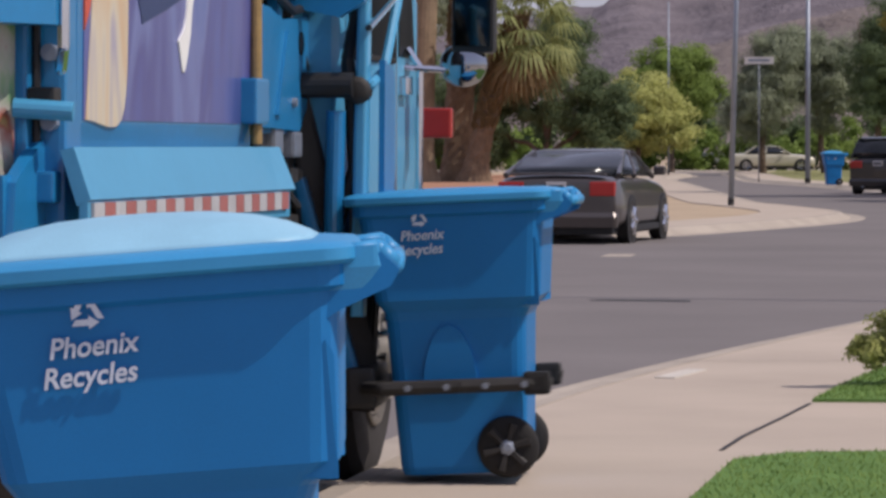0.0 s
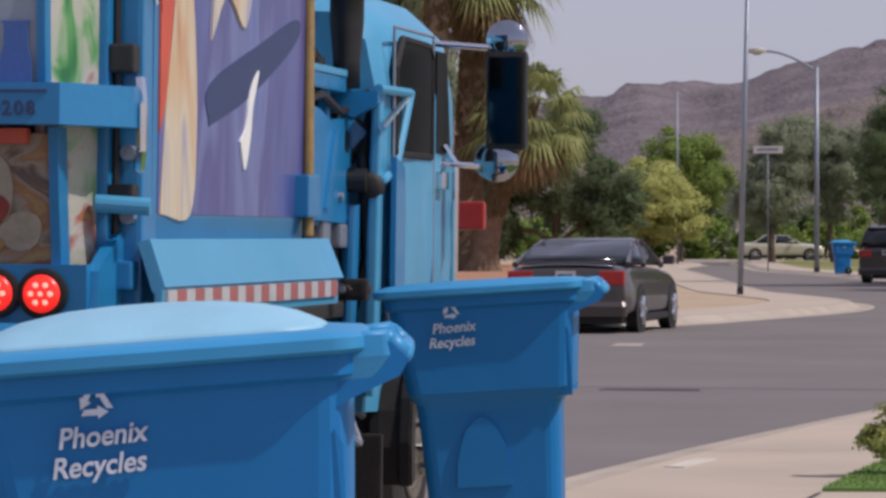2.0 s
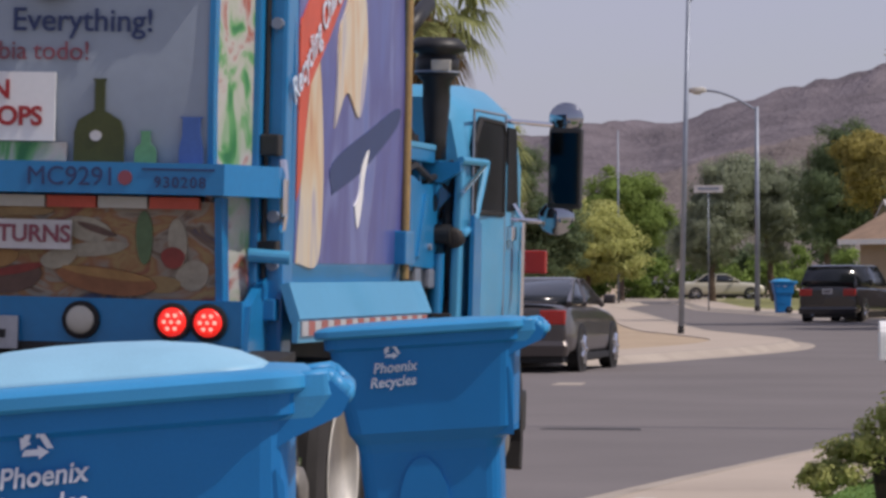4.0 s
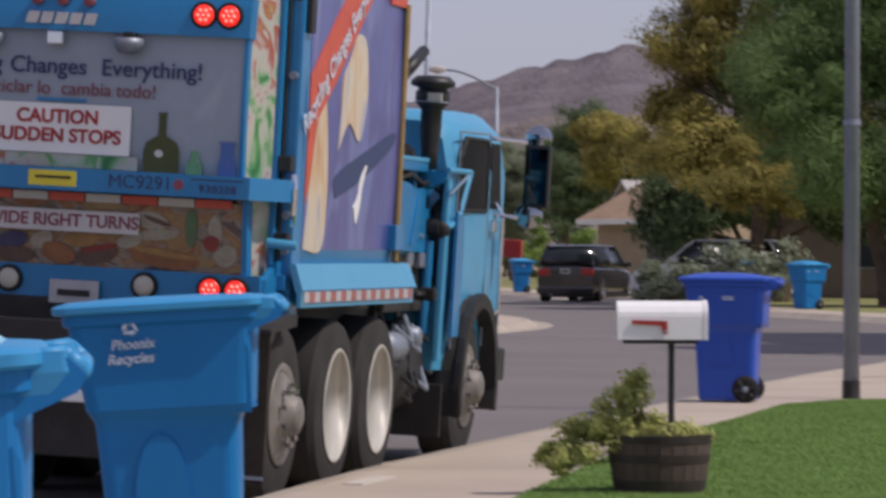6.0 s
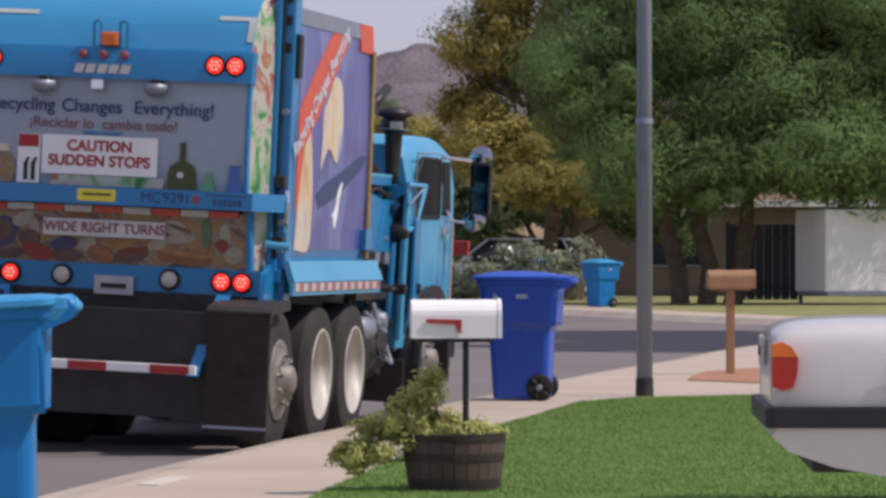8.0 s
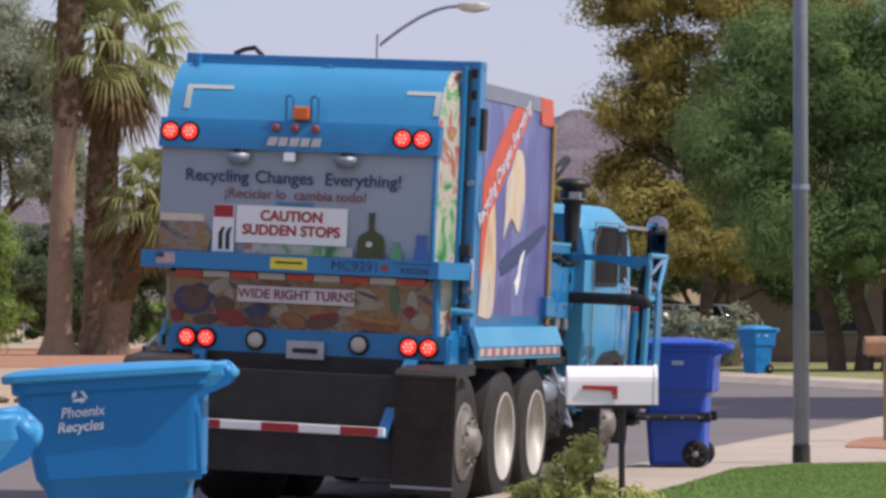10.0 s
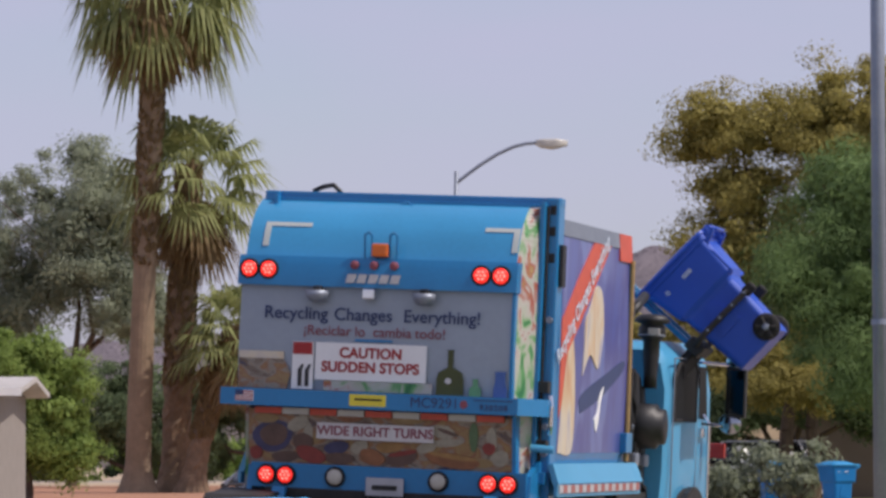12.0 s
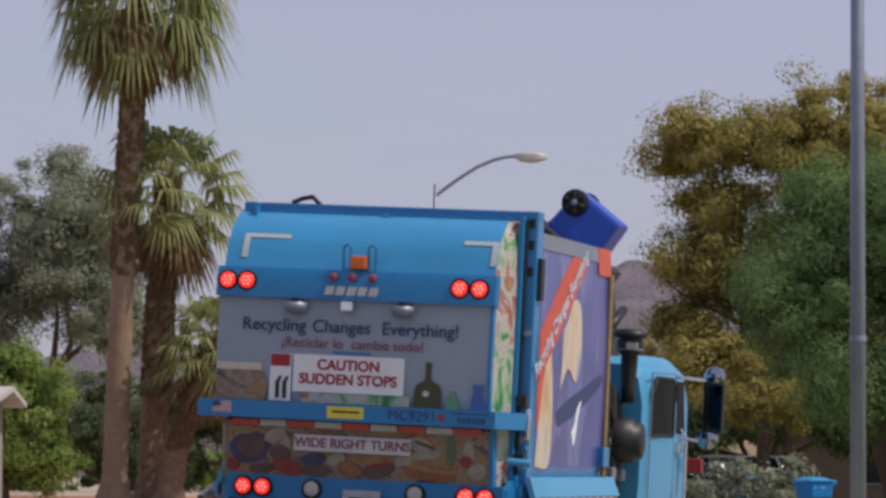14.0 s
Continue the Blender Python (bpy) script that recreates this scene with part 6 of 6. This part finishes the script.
palm((-18.55, 150, 0), 0.85, 20.6, 0.50, 0.36, 40, 4.5, 61, "very tall fan palm with a drooping crown", 0.42, PALMBASE, 0.75, -50)
palm((-17.35, 152, 0), 0.55, 12.6, 0.56, 0.44, 34, 3.9, 62, "tall fan palm with a rough brown trunk", 0.05)
palm((-16.5, 150, 0), 1.75, 6.3, 0.40, 0.34, 34, 3.0, 63, "short leaning fan palm with a shaggy trunk", 0.05)


# ---- cars ----
def car(m, paint, L, W, H, hood, deck, nose, glass0, roof0, roof1, glass1, label, wheel_r=0.32, axles=(0.85, 0.82), ground=0.2, name="car", wheel_m=CHROME, category="car", lamps=True):
    """A car along local +y, its rear at y = 0. glass0..glass1: where the rear glass, roof and windscreen start and end."""
    c = empty(name, m, label, category, "vehicles")
    w = W / 2

    def sec(y, hw, z0, z1):
        return [(-hw * 0.9, y, z0), (-hw, y, z0 + 0.12), (-hw * 1.0, y, (z0 + z1) / 2), (-hw * 0.97, y, z1 - 0.10), (-hw * 0.86, y, z1 - 0.015), (0, y, z1), (hw * 0.86, y, z1 - 0.015), (hw * 0.97, y, z1 - 0.10), (hw, y, (z0 + z1) / 2), (hw, y, z0 + 0.12), (hw * 0.9, y, z0)]

    sts = [(0, w * 0.90, ground + 0.12, deck - 0.12), (0.01, w * 0.93, ground + 0.09, deck - 0.08), (0.05, w * 0.94, ground + 0.06, deck - 0.03), (0.25, w * 0.98, ground + 0.02, deck), (glass0, w, ground, deck), (glass1, w, ground, hood + 0.02), (L - 0.5, w * 0.98, ground, hood - 0.08), (L - 0.12, w * 0.93, ground + 0.03, nose), (L, w * 0.86, ground + 0.12, nose - 0.16)]
    body = part("body", loft([sec(*s) for s in sts]), paint, c, smooth=True)
    body.modifiers.new("round", "SUBSURF").levels = 2
    body.modifiers["round"].render_levels = 2
    zb0, zb1 = deck - 0.02, hood
    cw, rw = w * 0.90, w * 0.72
    g = [[(-cw, glass0, zb0), (cw, glass0, zb0), (cw, glass1, zb1), (-cw, glass1, zb1)], [(-rw, roof0, H - 0.04), (rw, roof0, H - 0.04), (rw, roof1, H - 0.04), (-rw, roof1, H - 0.04)]]
    mid = []
    for f, out in ((0.35, 0.035), (0.7, 0.035)):  # bowed glass
        mid.append([tuple(Vector(p).lerp(Vector(q), f) + Vector((out * (1 if p[0] > 0 else -1) * 0.6, out * (1 if p[1] > (glass0 + glass1) / 2 else -1) * 2, out * 0.4))) for p, q in zip(*g)])
    part("glasshouse", loft([g[0], mid[0], mid[1], g[1]]), GLASS, c, "dark tinted glass", True)
    part("roof", loft([[(-rw - 0.02, roof0 - 0.05, H - 0.06), (rw + 0.02, roof0 - 0.05, H - 0.06), (rw + 0.02, roof1 + 0.05, H - 0.06), (-rw - 0.02, roof1 + 0.05, H - 0.06)], [(-rw * 0.96, roof0 + 0.03, H - 0.03), (rw * 0.96, roof0 + 0.03, H - 0.03), (rw * 0.96, roof1 - 0.03, H - 0.03), (-rw * 0.96, roof1 - 0.03, H - 0.03)], [(-rw * 0.8, roof0 + 0.16, H - 0.005), (rw * 0.8, roof0 + 0.16, H - 0.005), (rw * 0.8, roof1 - 0.16, H - 0.005), (-rw * 0.8, roof1 - 0.16, H - 0.005)]]), paint, c, smooth=True)
    for s in (-1, 1):
        for (y0, z0), (y1, z1) in (((glass0, zb0), (roof0, H - 0.05)), ((glass1, zb1), (roof1, H - 0.05)), (((glass0 * .55 + glass1 * .45), (zb0 + zb1) / 2), ((roof0 * .5 + roof1 * .5), H - 0.05))):
            part("pillar", tubed((s * cw, y0, z0), (s * rw, y1, z1), 0.045, 0.035, 8), paint, c)
        part("wing_mirror", boxed((s * (w + 0.09) - 0.09, glass1 - 0.42, hood + 0.02), (s * (w + 0.09) + 0.09, glass1 - 0.28, hood + 0.16), 0.03), paint, c)
        if lamps:
            part("tail_lamp", boxed((s * w * 0.72 - w * 0.2, -0.012, deck - 0.32), (s * w * 0.72 + w * 0.2, 0.10, deck - 0.11), 0.02), REDLENS, c, "red tail lamp")
        part("headlamp", boxed((s * w * 0.66 - w * 0.17, L - 0.14, nose - 0.24), (s * w * 0.66 + w * 0.17, L - 0.02, nose - 0.10), 0.02), REFWHITE, c)
        part("sill", boxed((s * (w - 0.02) - 0.02, axles[0] + 0.4, ground - 0.02), (s * (w - 0.02) + 0.02, L - axles[1] - 0.4, ground + 0.08), 0.01), BLACK, c)
        for y in (axles[0], L - axles[1]):
            part("wheel_arch", lathe([(wheel_r * 1.18, -0.02), (wheel_r * 1.18, 0.004), (wheel_r * 0.9, 0.006), (0.05, 0.004)] if s > 0 else [(0.05, -0.004), (wheel_r * 0.9, -0.006), (wheel_r * 1.18, -0.004), (wheel_r * 1.18, 0.02)], 24, "X", (s * w, y, wheel_r)), BLACK, c)
            wh = part("wheel", lathe([(0.1, s * 0.0), (wheel_r * 0.94, s * 0.0), (wheel_r, -s * 0.03), (wheel_r, -s * 0.18), (wheel_r * 0.9, -s * 0.21), (0.1, -s * 0.21)], 28, "X", (s * (w + 0.01), y, wheel_r)), TYRE, c, smooth=True)
            wh.data.set_sharp_from_angle(angle=radians(35))
            bm = lathe([(wheel_r * 0.66, -s * 0.01), (wheel_r * 0.66, s * 0.012), (wheel_r * 0.6, s * 0.008), (wheel_r * 0.58, -s * 0.01)], 24, "X", (s * (w + 0.012), y, wheel_r))
            for k in range(5):
                a = 2 * math.pi * k / 5
                o = Vector((s * (w + 0.015), y, wheel_r))
                tube(bm, o, o + Vector((0, math.cos(a), math.sin(a))) * wheel_r * 0.62, 0.03, 0.045, 6)
            part("rim", bm, wheel_m, wh, "bright wheel spokes")
    part("rear_bumper", loft([ring(0, 0.05, w * 0.95, 0.09, 0.07, ground + 0.05), ring(0, 0.04, w * 0.97, 0.10, 0.08, ground + 0.20), ring(0, 0.06, w * 0.94, 0.08, 0.07, ground + 0.27)]), paint, c)
    pl = part("number_plate", boxed((-0.15, -0.025, deck - 0.26), (0.15, -0.008, deck - 0.11), 0.004), STRIPE, c, "pale plate with a dark bar")
    part("plate_bar", boxed((-0.11, -0.03, deck - 0.21), (0.11, -0.024, deck - 0.16)), GRIME, pl)
    part("exhaust", tubed((-w * 0.5, -0.03, ground + 0.03), (-w * 0.5, 0.3, ground + 0.03), 0.035), STEEL, c)
    part("underside", boxed((-w * 0.85, 0.2, ground - 0.06), (w * 0.85, L - 0.2, ground + 0.1), 0.02), BLACK, c)
    return c


BRONZE = mat("grey_bronze_paint", (0.085, 0.072, 0.066), 0.28, 0.45, spread=0.06, bump=0.02, coat=0.7)
SILVER = mat("silver_beige_paint", (0.60, 0.58, 0.55), 0.3, 0.1, spread=0.05, bump=0.02, coat=0.6)
WHITECAR = mat("white_car_paint", (0.72, 0.72, 0.71), 0.3, spread=0.04, bump=0.02, coat=0.5)
GOLDCAR = mat("tan_car_paint", (0.52, 0.49, 0.38), 0.35, 0.2, spread=0.05, bump=0.02, coat=0.5)
BLACKCAR = mat("black_car_paint", (0.016, 0.015, 0.017), 0.22, spread=0.1, bump=0.02, coat=0.7)
coupe = car(pose(-5.15, 57.9, -0.12, 0, 0, -6.5), BRONZE, 4.6, 1.90, 1.41, 0.98, 1.03, 0.78, 0.42, 1.65, 2.35, 3.15, "grey-bronze two-door coupe parked at the kerb", 0.33, (0.98, 0.95), name="coupe")
part("spoiler", boxed((-0.72, 0.02, 1.02), (0.72, 0.20, 1.055), 0.012), BRONZE, coupe)
car(pose(-0.95, 120.0, -0.12, 0, 0, -16), BLACKCAR, 4.7, 1.9, 1.74, 1.05, 1.12, 0.9, 0.12, 0.35, 3.0, 3.75, "black people carrier parked across the street", 0.34, name="minivan")
car(pose(-13.0, 240, -0.02, 0, 0, -88), WHITECAR, 5.4, 1.95, 1.75, 1.1, 1.02, 0.95, 1.9, 2.1, 3.3, 3.9, "white pickup parked in a far yard", 0.37, name="pickup", ground=0.3)
car(pose(-9.9, 220, -0.02, 0, 0, -85), GOLDCAR, 4.7, 1.8, 1.42, 0.98, 1.0, 0.8, 0.8, 1.4, 2.6, 3.3, "tan and white sedan parked far down the street", 0.32, name="sedan")
car(pose(5.9, 115.5, -0.02, 0, 0, 70), WHITECAR, 5.0, 1.9, 1.8, 1.1, 1.1, 0.9, 0.3, 0.7, 3.0, 3.8, "white car parked behind the flowering shrub", 0.35, name="sedan")
# silver sedan on the driveway: rear towards the street
sed = car(pose(1.885, 19.92, 0, 0, 0, -93), SILVER, 4.75, 1.76, 1.42, 0.99, 1.0, 0.85, 1.0, 1.55, 2.7, 3.5, "silver-beige older sedan backed towards the street", 0.31, (1.08, 0.9), 0.30, name="sedan", lamps=False)
for ob in list(sed.children):  # tucked-in tail instead of the round bumper
    if ob.name.split(".")[0] in ("rear_bumper", "exhaust"):
        bpy.data.objects.remove(ob)
part("valance", slab([(0.03, 0.47), (0.0, 0.42), (0.08, 0.345), (0.30, 0.27), (0.62, 0.215), (0.70, 0.215), (0.70, 0.47)], -0.86, 0.872), SILVER, sed, "curved silver lower tail")
part("rub_strip", boxed((-0.90, -0.035, 0.46), (0.90, 0.02, 0.565), 0.02), BLACK, sed, "black bumper strip")
part("rub_strip", boxed((0.855, 0.0, 0.46), (0.905, 0.80, 0.565), 0.015), BLACK, sed, "black bumper strip")
part("wrap_lamp", slab([(0.0, 0.66), (0.0, 0.80), (0.125, 0.80), (0.12, 0.72), (0.10, 0.655), (0.05, 0.64)], 0.70, 0.872), REDLENS, sed, "red wraparound lamp")
part("wrap_lamp", slab([(0.0, 0.803), (0.0, 0.865), (0.05, 0.875), (0.095, 0.85), (0.122, 0.803)], 0.70, 0.872), AMBER, sed, "amber lamp segment")
part("fuel_flap", boxed((0.876, 0.56, 0.62), (0.886, 0.76, 0.78), 0.004), SILVER, sed)

# ---- houses and yard things ----
STUCCO = mat("tan_stucco", (0.40, 0.30, 0.21), 0.9, spread=0.12, scale=1.5, fine=60, bump=0.3)
# tan wall coloured dark brown to imitate the trees' shade
DARKWALL = mat("tan_wall_baked_shade", (0.17, 0.13, 0.105), 0.9, spread=0.15, scale=1.0, fine=40, bump=0.3)
ROOF = mat("pale_shingle", (0.42, 0.40, 0.38), 0.85, spread=0.2, scale=2, fine=12, bump=0.4, depth=0.02)
BROWNROOF = mat("brown_shingle", (0.30, 0.20, 0.13), 0.85, spread=0.25, scale=2, fine=12, bump=0.4, depth=0.02)
BLOCK = mat("grey_block", (0.25, 0.225, 0.205), 0.9, spread=0.15, scale=3, fine=40, bump=0.3)


def house(m, w, d, h, rise, wall_m, roof_m, label, openings):
    """A gabled bungalow, front at local y = 0, ridge along x."""
    b = empty("house", m, label, "house", "houses")
    part("wall", boxed((-w / 2, 0, 0), (w / 2, d, h), 0.01), wall_m, b)
    rf = part("roof", slab([(-0.6, h - 0.05), (d / 2, h + rise), (d + 0.6, h - 0.05), (d + 0.6, h + 0.08), (d / 2, h + rise + 0.14), (-0.6, h + 0.08)], -w / 2 - 0.6, w / 2 + 0.6), roof_m, b)
    part("fascia", boxed((-w / 2 - 0.6, -0.63, h - 0.12), (w / 2 + 0.6, -0.6, h + 0.08)), WHITE, rf)
    for kind_, x, z, ww, hh in openings:
        o = part(kind_, boxed((x - ww / 2, -0.06, z), (x + ww / 2, 0.02, z + hh), 0.01), WHITE if kind_ != "window" else STEEL, b)
        if kind_ == "window":
            part("pane", boxed((x - ww / 2 + 0.06, -0.07, z + 0.06), (x - 0.03, -0.05, z + hh - 0.06)), GLASS, o)
            part("pane", boxed((x + 0.03, -0.07, z + 0.06), (x + ww / 2 - 0.06, -0.05, z + hh - 0.06)), GLASS, o)
    return b


house(pose(-20.72, 97, 0, 0, 0, 4), 10.5, 8, 2.98, 0.3, BLOCK, ROOF, "block-walled bungalow with a pale low roof", [("window", 3.0, 1.0, 1.6, 1.2), ("window", -2.0, 1.0, 1.6, 1.2)])
house(pose(13.5, 124, 0, 0, 0, -6), 17, 9, 2.9, 1.2, DARKWALL, BROWNROOF, "tan bungalow with tree shade painted into its dark wall", [("window", -4.5, 0.9, 1.8, 1.3), ("window", 2.5, 0.9, 1.8, 1.3)])
house(pose(1.5, 151, 0, 0, 0, -58), 5.5, 5, 2.6, 1.5, STUCCO, BROWNROOF, "tan gabled house behind the parked vehicle", [("window", 1.5, 0.9, 1.4, 1.2)])
house(pose(5.3, 162, 0, 0, 0, 8), 6.5, 7, 3.2, 1.1, STUCCO, ROOF, "house with a pale sunlit roof", [("window", -1.5, 0.9, 1.6, 1.2)])
house(pose(6.6, 208, 0, 0, 0, 10), 10, 8, 4.2, 1.2, STUCCO, BROWNROOF, "peach stucco house at the bend", [("window", -3.0, 1.2, 1.8, 1.4), ("window", 2.0, 1.2, 1.8, 1.4)])
DARKGATE = mat("dark_slate_paint", (0.030, 0.034, 0.048), 0.6, spread=0.25, scale=3, fine=30, bump=0.1)
gt = empty("yard_gate", pose(9.18, 107, 0), "dark slate-blue boarded gate behind the trees", "gate")
for k in range(8):
    part("board", boxed((1.86 * k / 8, 0, 0.06), (1.86 * (k + 1) / 8 - 0.02, 0.03, 2.10), 0.006), DARKGATE, gt)
for x in (-0.06, 1.92):
    part("post", boxed((x - 0.05, -0.04, -0.05), (x + 0.05, 0.06, 2.16), 0.01), DARKGATE, gt)
for z in (0.35, 1.7):
    part("rail", boxed((0, 0.032, z), (1.86, 0.07, z + 0.09)), DARKGATE, gt)
tr = empty("trailer", pose(11.2, 101.8, 0, 0, 0, 14), "white box trailer with a red sign under the tree", "trailer")
part("box_body", boxed((0, 0, 0.32), (6.2, 2.3, 2.45), 0.06), WHITE, tr)
tsg = part("sign_board", boxed((1.75, -0.03, 1.45), (3.4, 0.0, 1.85), 0.01), REDPAINT, tr, "dark red sign with pale bars")
for k in range(4):
    part("sign_bar", boxed((1.9 + 0.36 * k, -0.04, 1.54), (2.15 + 0.36 * k, -0.03, 1.76)), WHITE, tsg)
part("skirt_rail", boxed((0.05, -0.02, 0.22), (6.15, 2.2, 0.34), 0.01), STEEL, tr)
for k in (0, 1):
    part("wheel", lathe([(0.1, 0), (0.3, 0), (0.32, 0.03), (0.32, 0.2), (0.1, 0.22)], 20, "Y", (2.8 + 0.75 * k, 0.02, 0.3)), TYRE, tr, smooth=True)
wl = part("yard_wall", boxed((-27, 140.0, -0.1), (-21.2, 140.2, 0.9), 0.02), STUCCO)
tagged(wl, "low tan block yard wall", "wall", kind="structure")
for k in range(9):
    rng = random.Random(80 + k)
    bm = bmesh.new()
    bmesh.ops.create_icosphere(bm, subdivisions=3, radius=1)
    for v in bm.verts:
        v.co *= 0.8 + 0.35 * noise.noise(v.co * 1.3 + Vector((k * 5, 0, 0)))
        v.co.z *= 0.55
    s_ = rng.uniform(0.12, 0.26)
    bmesh.ops.scale(bm, vec=(s_ * 1.4, s_, s_), verts=bm.verts)
    rk = part("rock", bm, BARK, smooth=True)
    rk.location = (-9.6 + 0.38 * k + rng.uniform(-.1, .1), 62.6 + 0.5 * k + rng.uniform(-.3, .3), 0.03)
    tagged(rk, "brown rounded yard rock on the sand", "rock", "yard rocks")
for x, y in ((0.95, 120.5), (1.35, 121.5)):
    cr = part("carton", boxed((-0.22, -0.2, 0), (0.22, 0.2, 0.85), 0.01), WOOD)
    cr.location = (x, y + 4, -0.02)
    tagged(cr, "brown cardboard carton at the kerb", "carton", "cartons")


# ---- what moves ----
def motions():
    # seconds, place, heading to the right, lean towards the gutter
    road_rows = [(0, -3.58, 10.76, 2.15, 0.3), (0.5, -3.595, 10.86, 2.17, 0.5), (1.0, -3.596, 11.02, 2.17, 0.55), (1.5, -3.595, 11.32, 2.18, 0.55), (2.0, -3.61, 11.86, 2.2, 0.67), (2.5, -3.615, 12.55, 2.25, 0.83),
                 (3.0, -3.61, 13.38, 2.45, 1.0), (3.5, -3.62, 14.46, 3.0, 1.15), (4.2, -3.56, 16.50, 4.6, 1.7), (5.0, -3.38, 18.98, 7.1, 2.4), (5.8, -3.10, 21.56, 9.2, 3.0), (6.0, -3.015, 22.32, 9.65, 3.0), (6.5, -2.72, 24.15, 10.4, 2.95),
                 (7.0, -2.448, 25.70, 11.0, 2.9), (7.5, -2.231, 27.27, 11.5, 2.8), (8.0, -2.037, 28.41, 11.95, 2.7), (8.5, -1.909, 29.10, 12.2, 2.66), (9.0, -1.85, 29.46, 12.1, 2.66), (14.0, -1.845, 29.467, 12.1, 2.66)]

    def truck_pose(x, y, turn, lean):
        return pose(x, y, 0.03, 0, lean, -turn)

    walk(truck, [(t, truck_pose(x, y, a, e)) for t, x, y, a, e in road_rows])
    # wheels roll with the distance driven
    ts = [r[0] for r in road_rows]
    gone = np.concatenate([[0], np.cumsum([math.hypot(b[1] - a[1], b[2] - a[2]) for a, b in zip(road_rows, road_rows[1:])])])
    for w in WHEELS:
        base = w.location.copy()
        walk(w, [(t, Matrix.Translation(base) @ pose(0, 0, 0, -math.degrees(float(np.interp(t, ts, gone)) / 0.52))) for t in [0.15 * k for k in range(61)] + [14.0]])

    def bin_pose(centre, tilt, turn):
        return Matrix.Translation(centre) @ pose(0, 0, 0, 0, 0, turn) @ pose(0, 0, 0, 0, tilt) @ pose(0, 0, -0.55)

    # the bin that is set down at the start
    rest = pose(-1.607, 15.42, 0.012, 0, -3.4, 3)
    walk(bin_kerb, [(0, pose(-1.70, 15.42, 0.02, 0, -2.4, 1)), (0.3, pose(-1.655, 15.42, 0.014, 0, -3.0, 2)), (0.5, rest), (14, rest)])
    # the bin that is lifted and tipped into the hopper
    stand = pose(1.19, 35.3, 0, 0, 0, -8)
    lift = [(11.3, (1.09, 34.4, 1.67), -16), (11.6, (1.01, 34.4, 2.0), -24), (12.0, (0.85, 34.4, 2.60), -45), (12.3, (0.54, 34.4, 3.10), -72), (12.5, (0.25, 34.4, 3.42), -94), (12.75, (-0.16, 34.4, 3.40), -118),
            (13.0, (-0.38, 34.4, 3.18), -139), (13.5, (-0.38, 34.4, 3.17), -142), (14.0, (-0.34, 34.4, 3.18), -140)]
    bin_rows = [(0, stand), (10.1, stand), (10.5, pose(1.15, 35.0, 0.12, 0, 0, -10)), (10.9, bin_pose((1.06, 34.6, 1.1), -9, -11))] + [(t, bin_pose(c, a, -11)) for t, c, a in lift]
    walk(bin_lifted, bin_rows)
    # gripper, boom and slider, in the truck's own space
    parked = pose(0.86, 4.5, 0.62, 0, 0, 0)
    stop = truck_pose(*road_rows[-1][1:]).inverted()
    grip0 = truck_pose(*road_rows[0][1:]).inverted() @ pose(-1.70, 15.42, -0.065, 0, -2.4, 1)
    grip_rows = [(0, grip0), (0.2, grip0 @ pose(-0.30, 0, 0)), (0.45, pose(1.0, 4.5, 0.2)), (1.0, parked), (7.6, parked), (8.5, pose(1.12, 4.5, 0.52)), (9.1, pose(1.32, 4.5, 0.35)), (9.7, stop @ stand @ pose(-0.3, 0, 0.0)), (10.1, stop @ stand)]
    grip_rows += [(t, stop @ m) for t, m in bin_rows[2:]]
    walk(gripper, grip_rows)
    pivot = Vector((0.96, 4.62, 1.62))
    arm_rows, slide_rows = [], []
    for t, m in grip_rows:
        tip = m @ Vector((-0.40, 0, 0.45))
        way = tip - pivot
        turn = way.to_track_quat("Z", "Y").to_matrix().to_4x4()
        arm_rows.append((t, Matrix.Translation(pivot) @ turn))
        slide_rows.append((t, Matrix.Translation(tip) @ turn))
    link_rows = []
    for t, m in grip_rows:
        swing = float(np.interp(t, [11.6, 12.0, 12.3, 12.5, 12.75], [16, 50, 95, 135, 165]))
        link_rows.append((t, Matrix.Translation(m @ Vector((-0.42, 0, 0.45))) @ pose(0, 0, 0, 0, -swing)))
    slide = [(0, 0.12), (0.8, 0.1), (1.6, 0), (8.0, 0), (8.5, 0.30), (9.0, 0.39), (10.1, 0.55), (11.3, -0.15), (12.0, -0.3), (14, -0.32)]
    walk(carriage, [(t, pose(dx, 0, 0)) for t, dx in slide])
    walk(cradle, [(0, pose(0, 0, 0)), (10.1, pose(0, 0, 0)), (11.3, pose(-0.5, 0, 0.1)), (14, pose(-0.5, 0, 0.1))])
    walk(motor, [(0, pose(-0.4, 0, -0.36)), (10.1, pose(-0.4, 0, -0.36)), (11.3, pose(0, 0, 0)), (14, pose(0, 0, 0))])
    walk(link, link_rows)
    walk(boom, arm_rows)
    walk(slider, slide_rows)


motions()
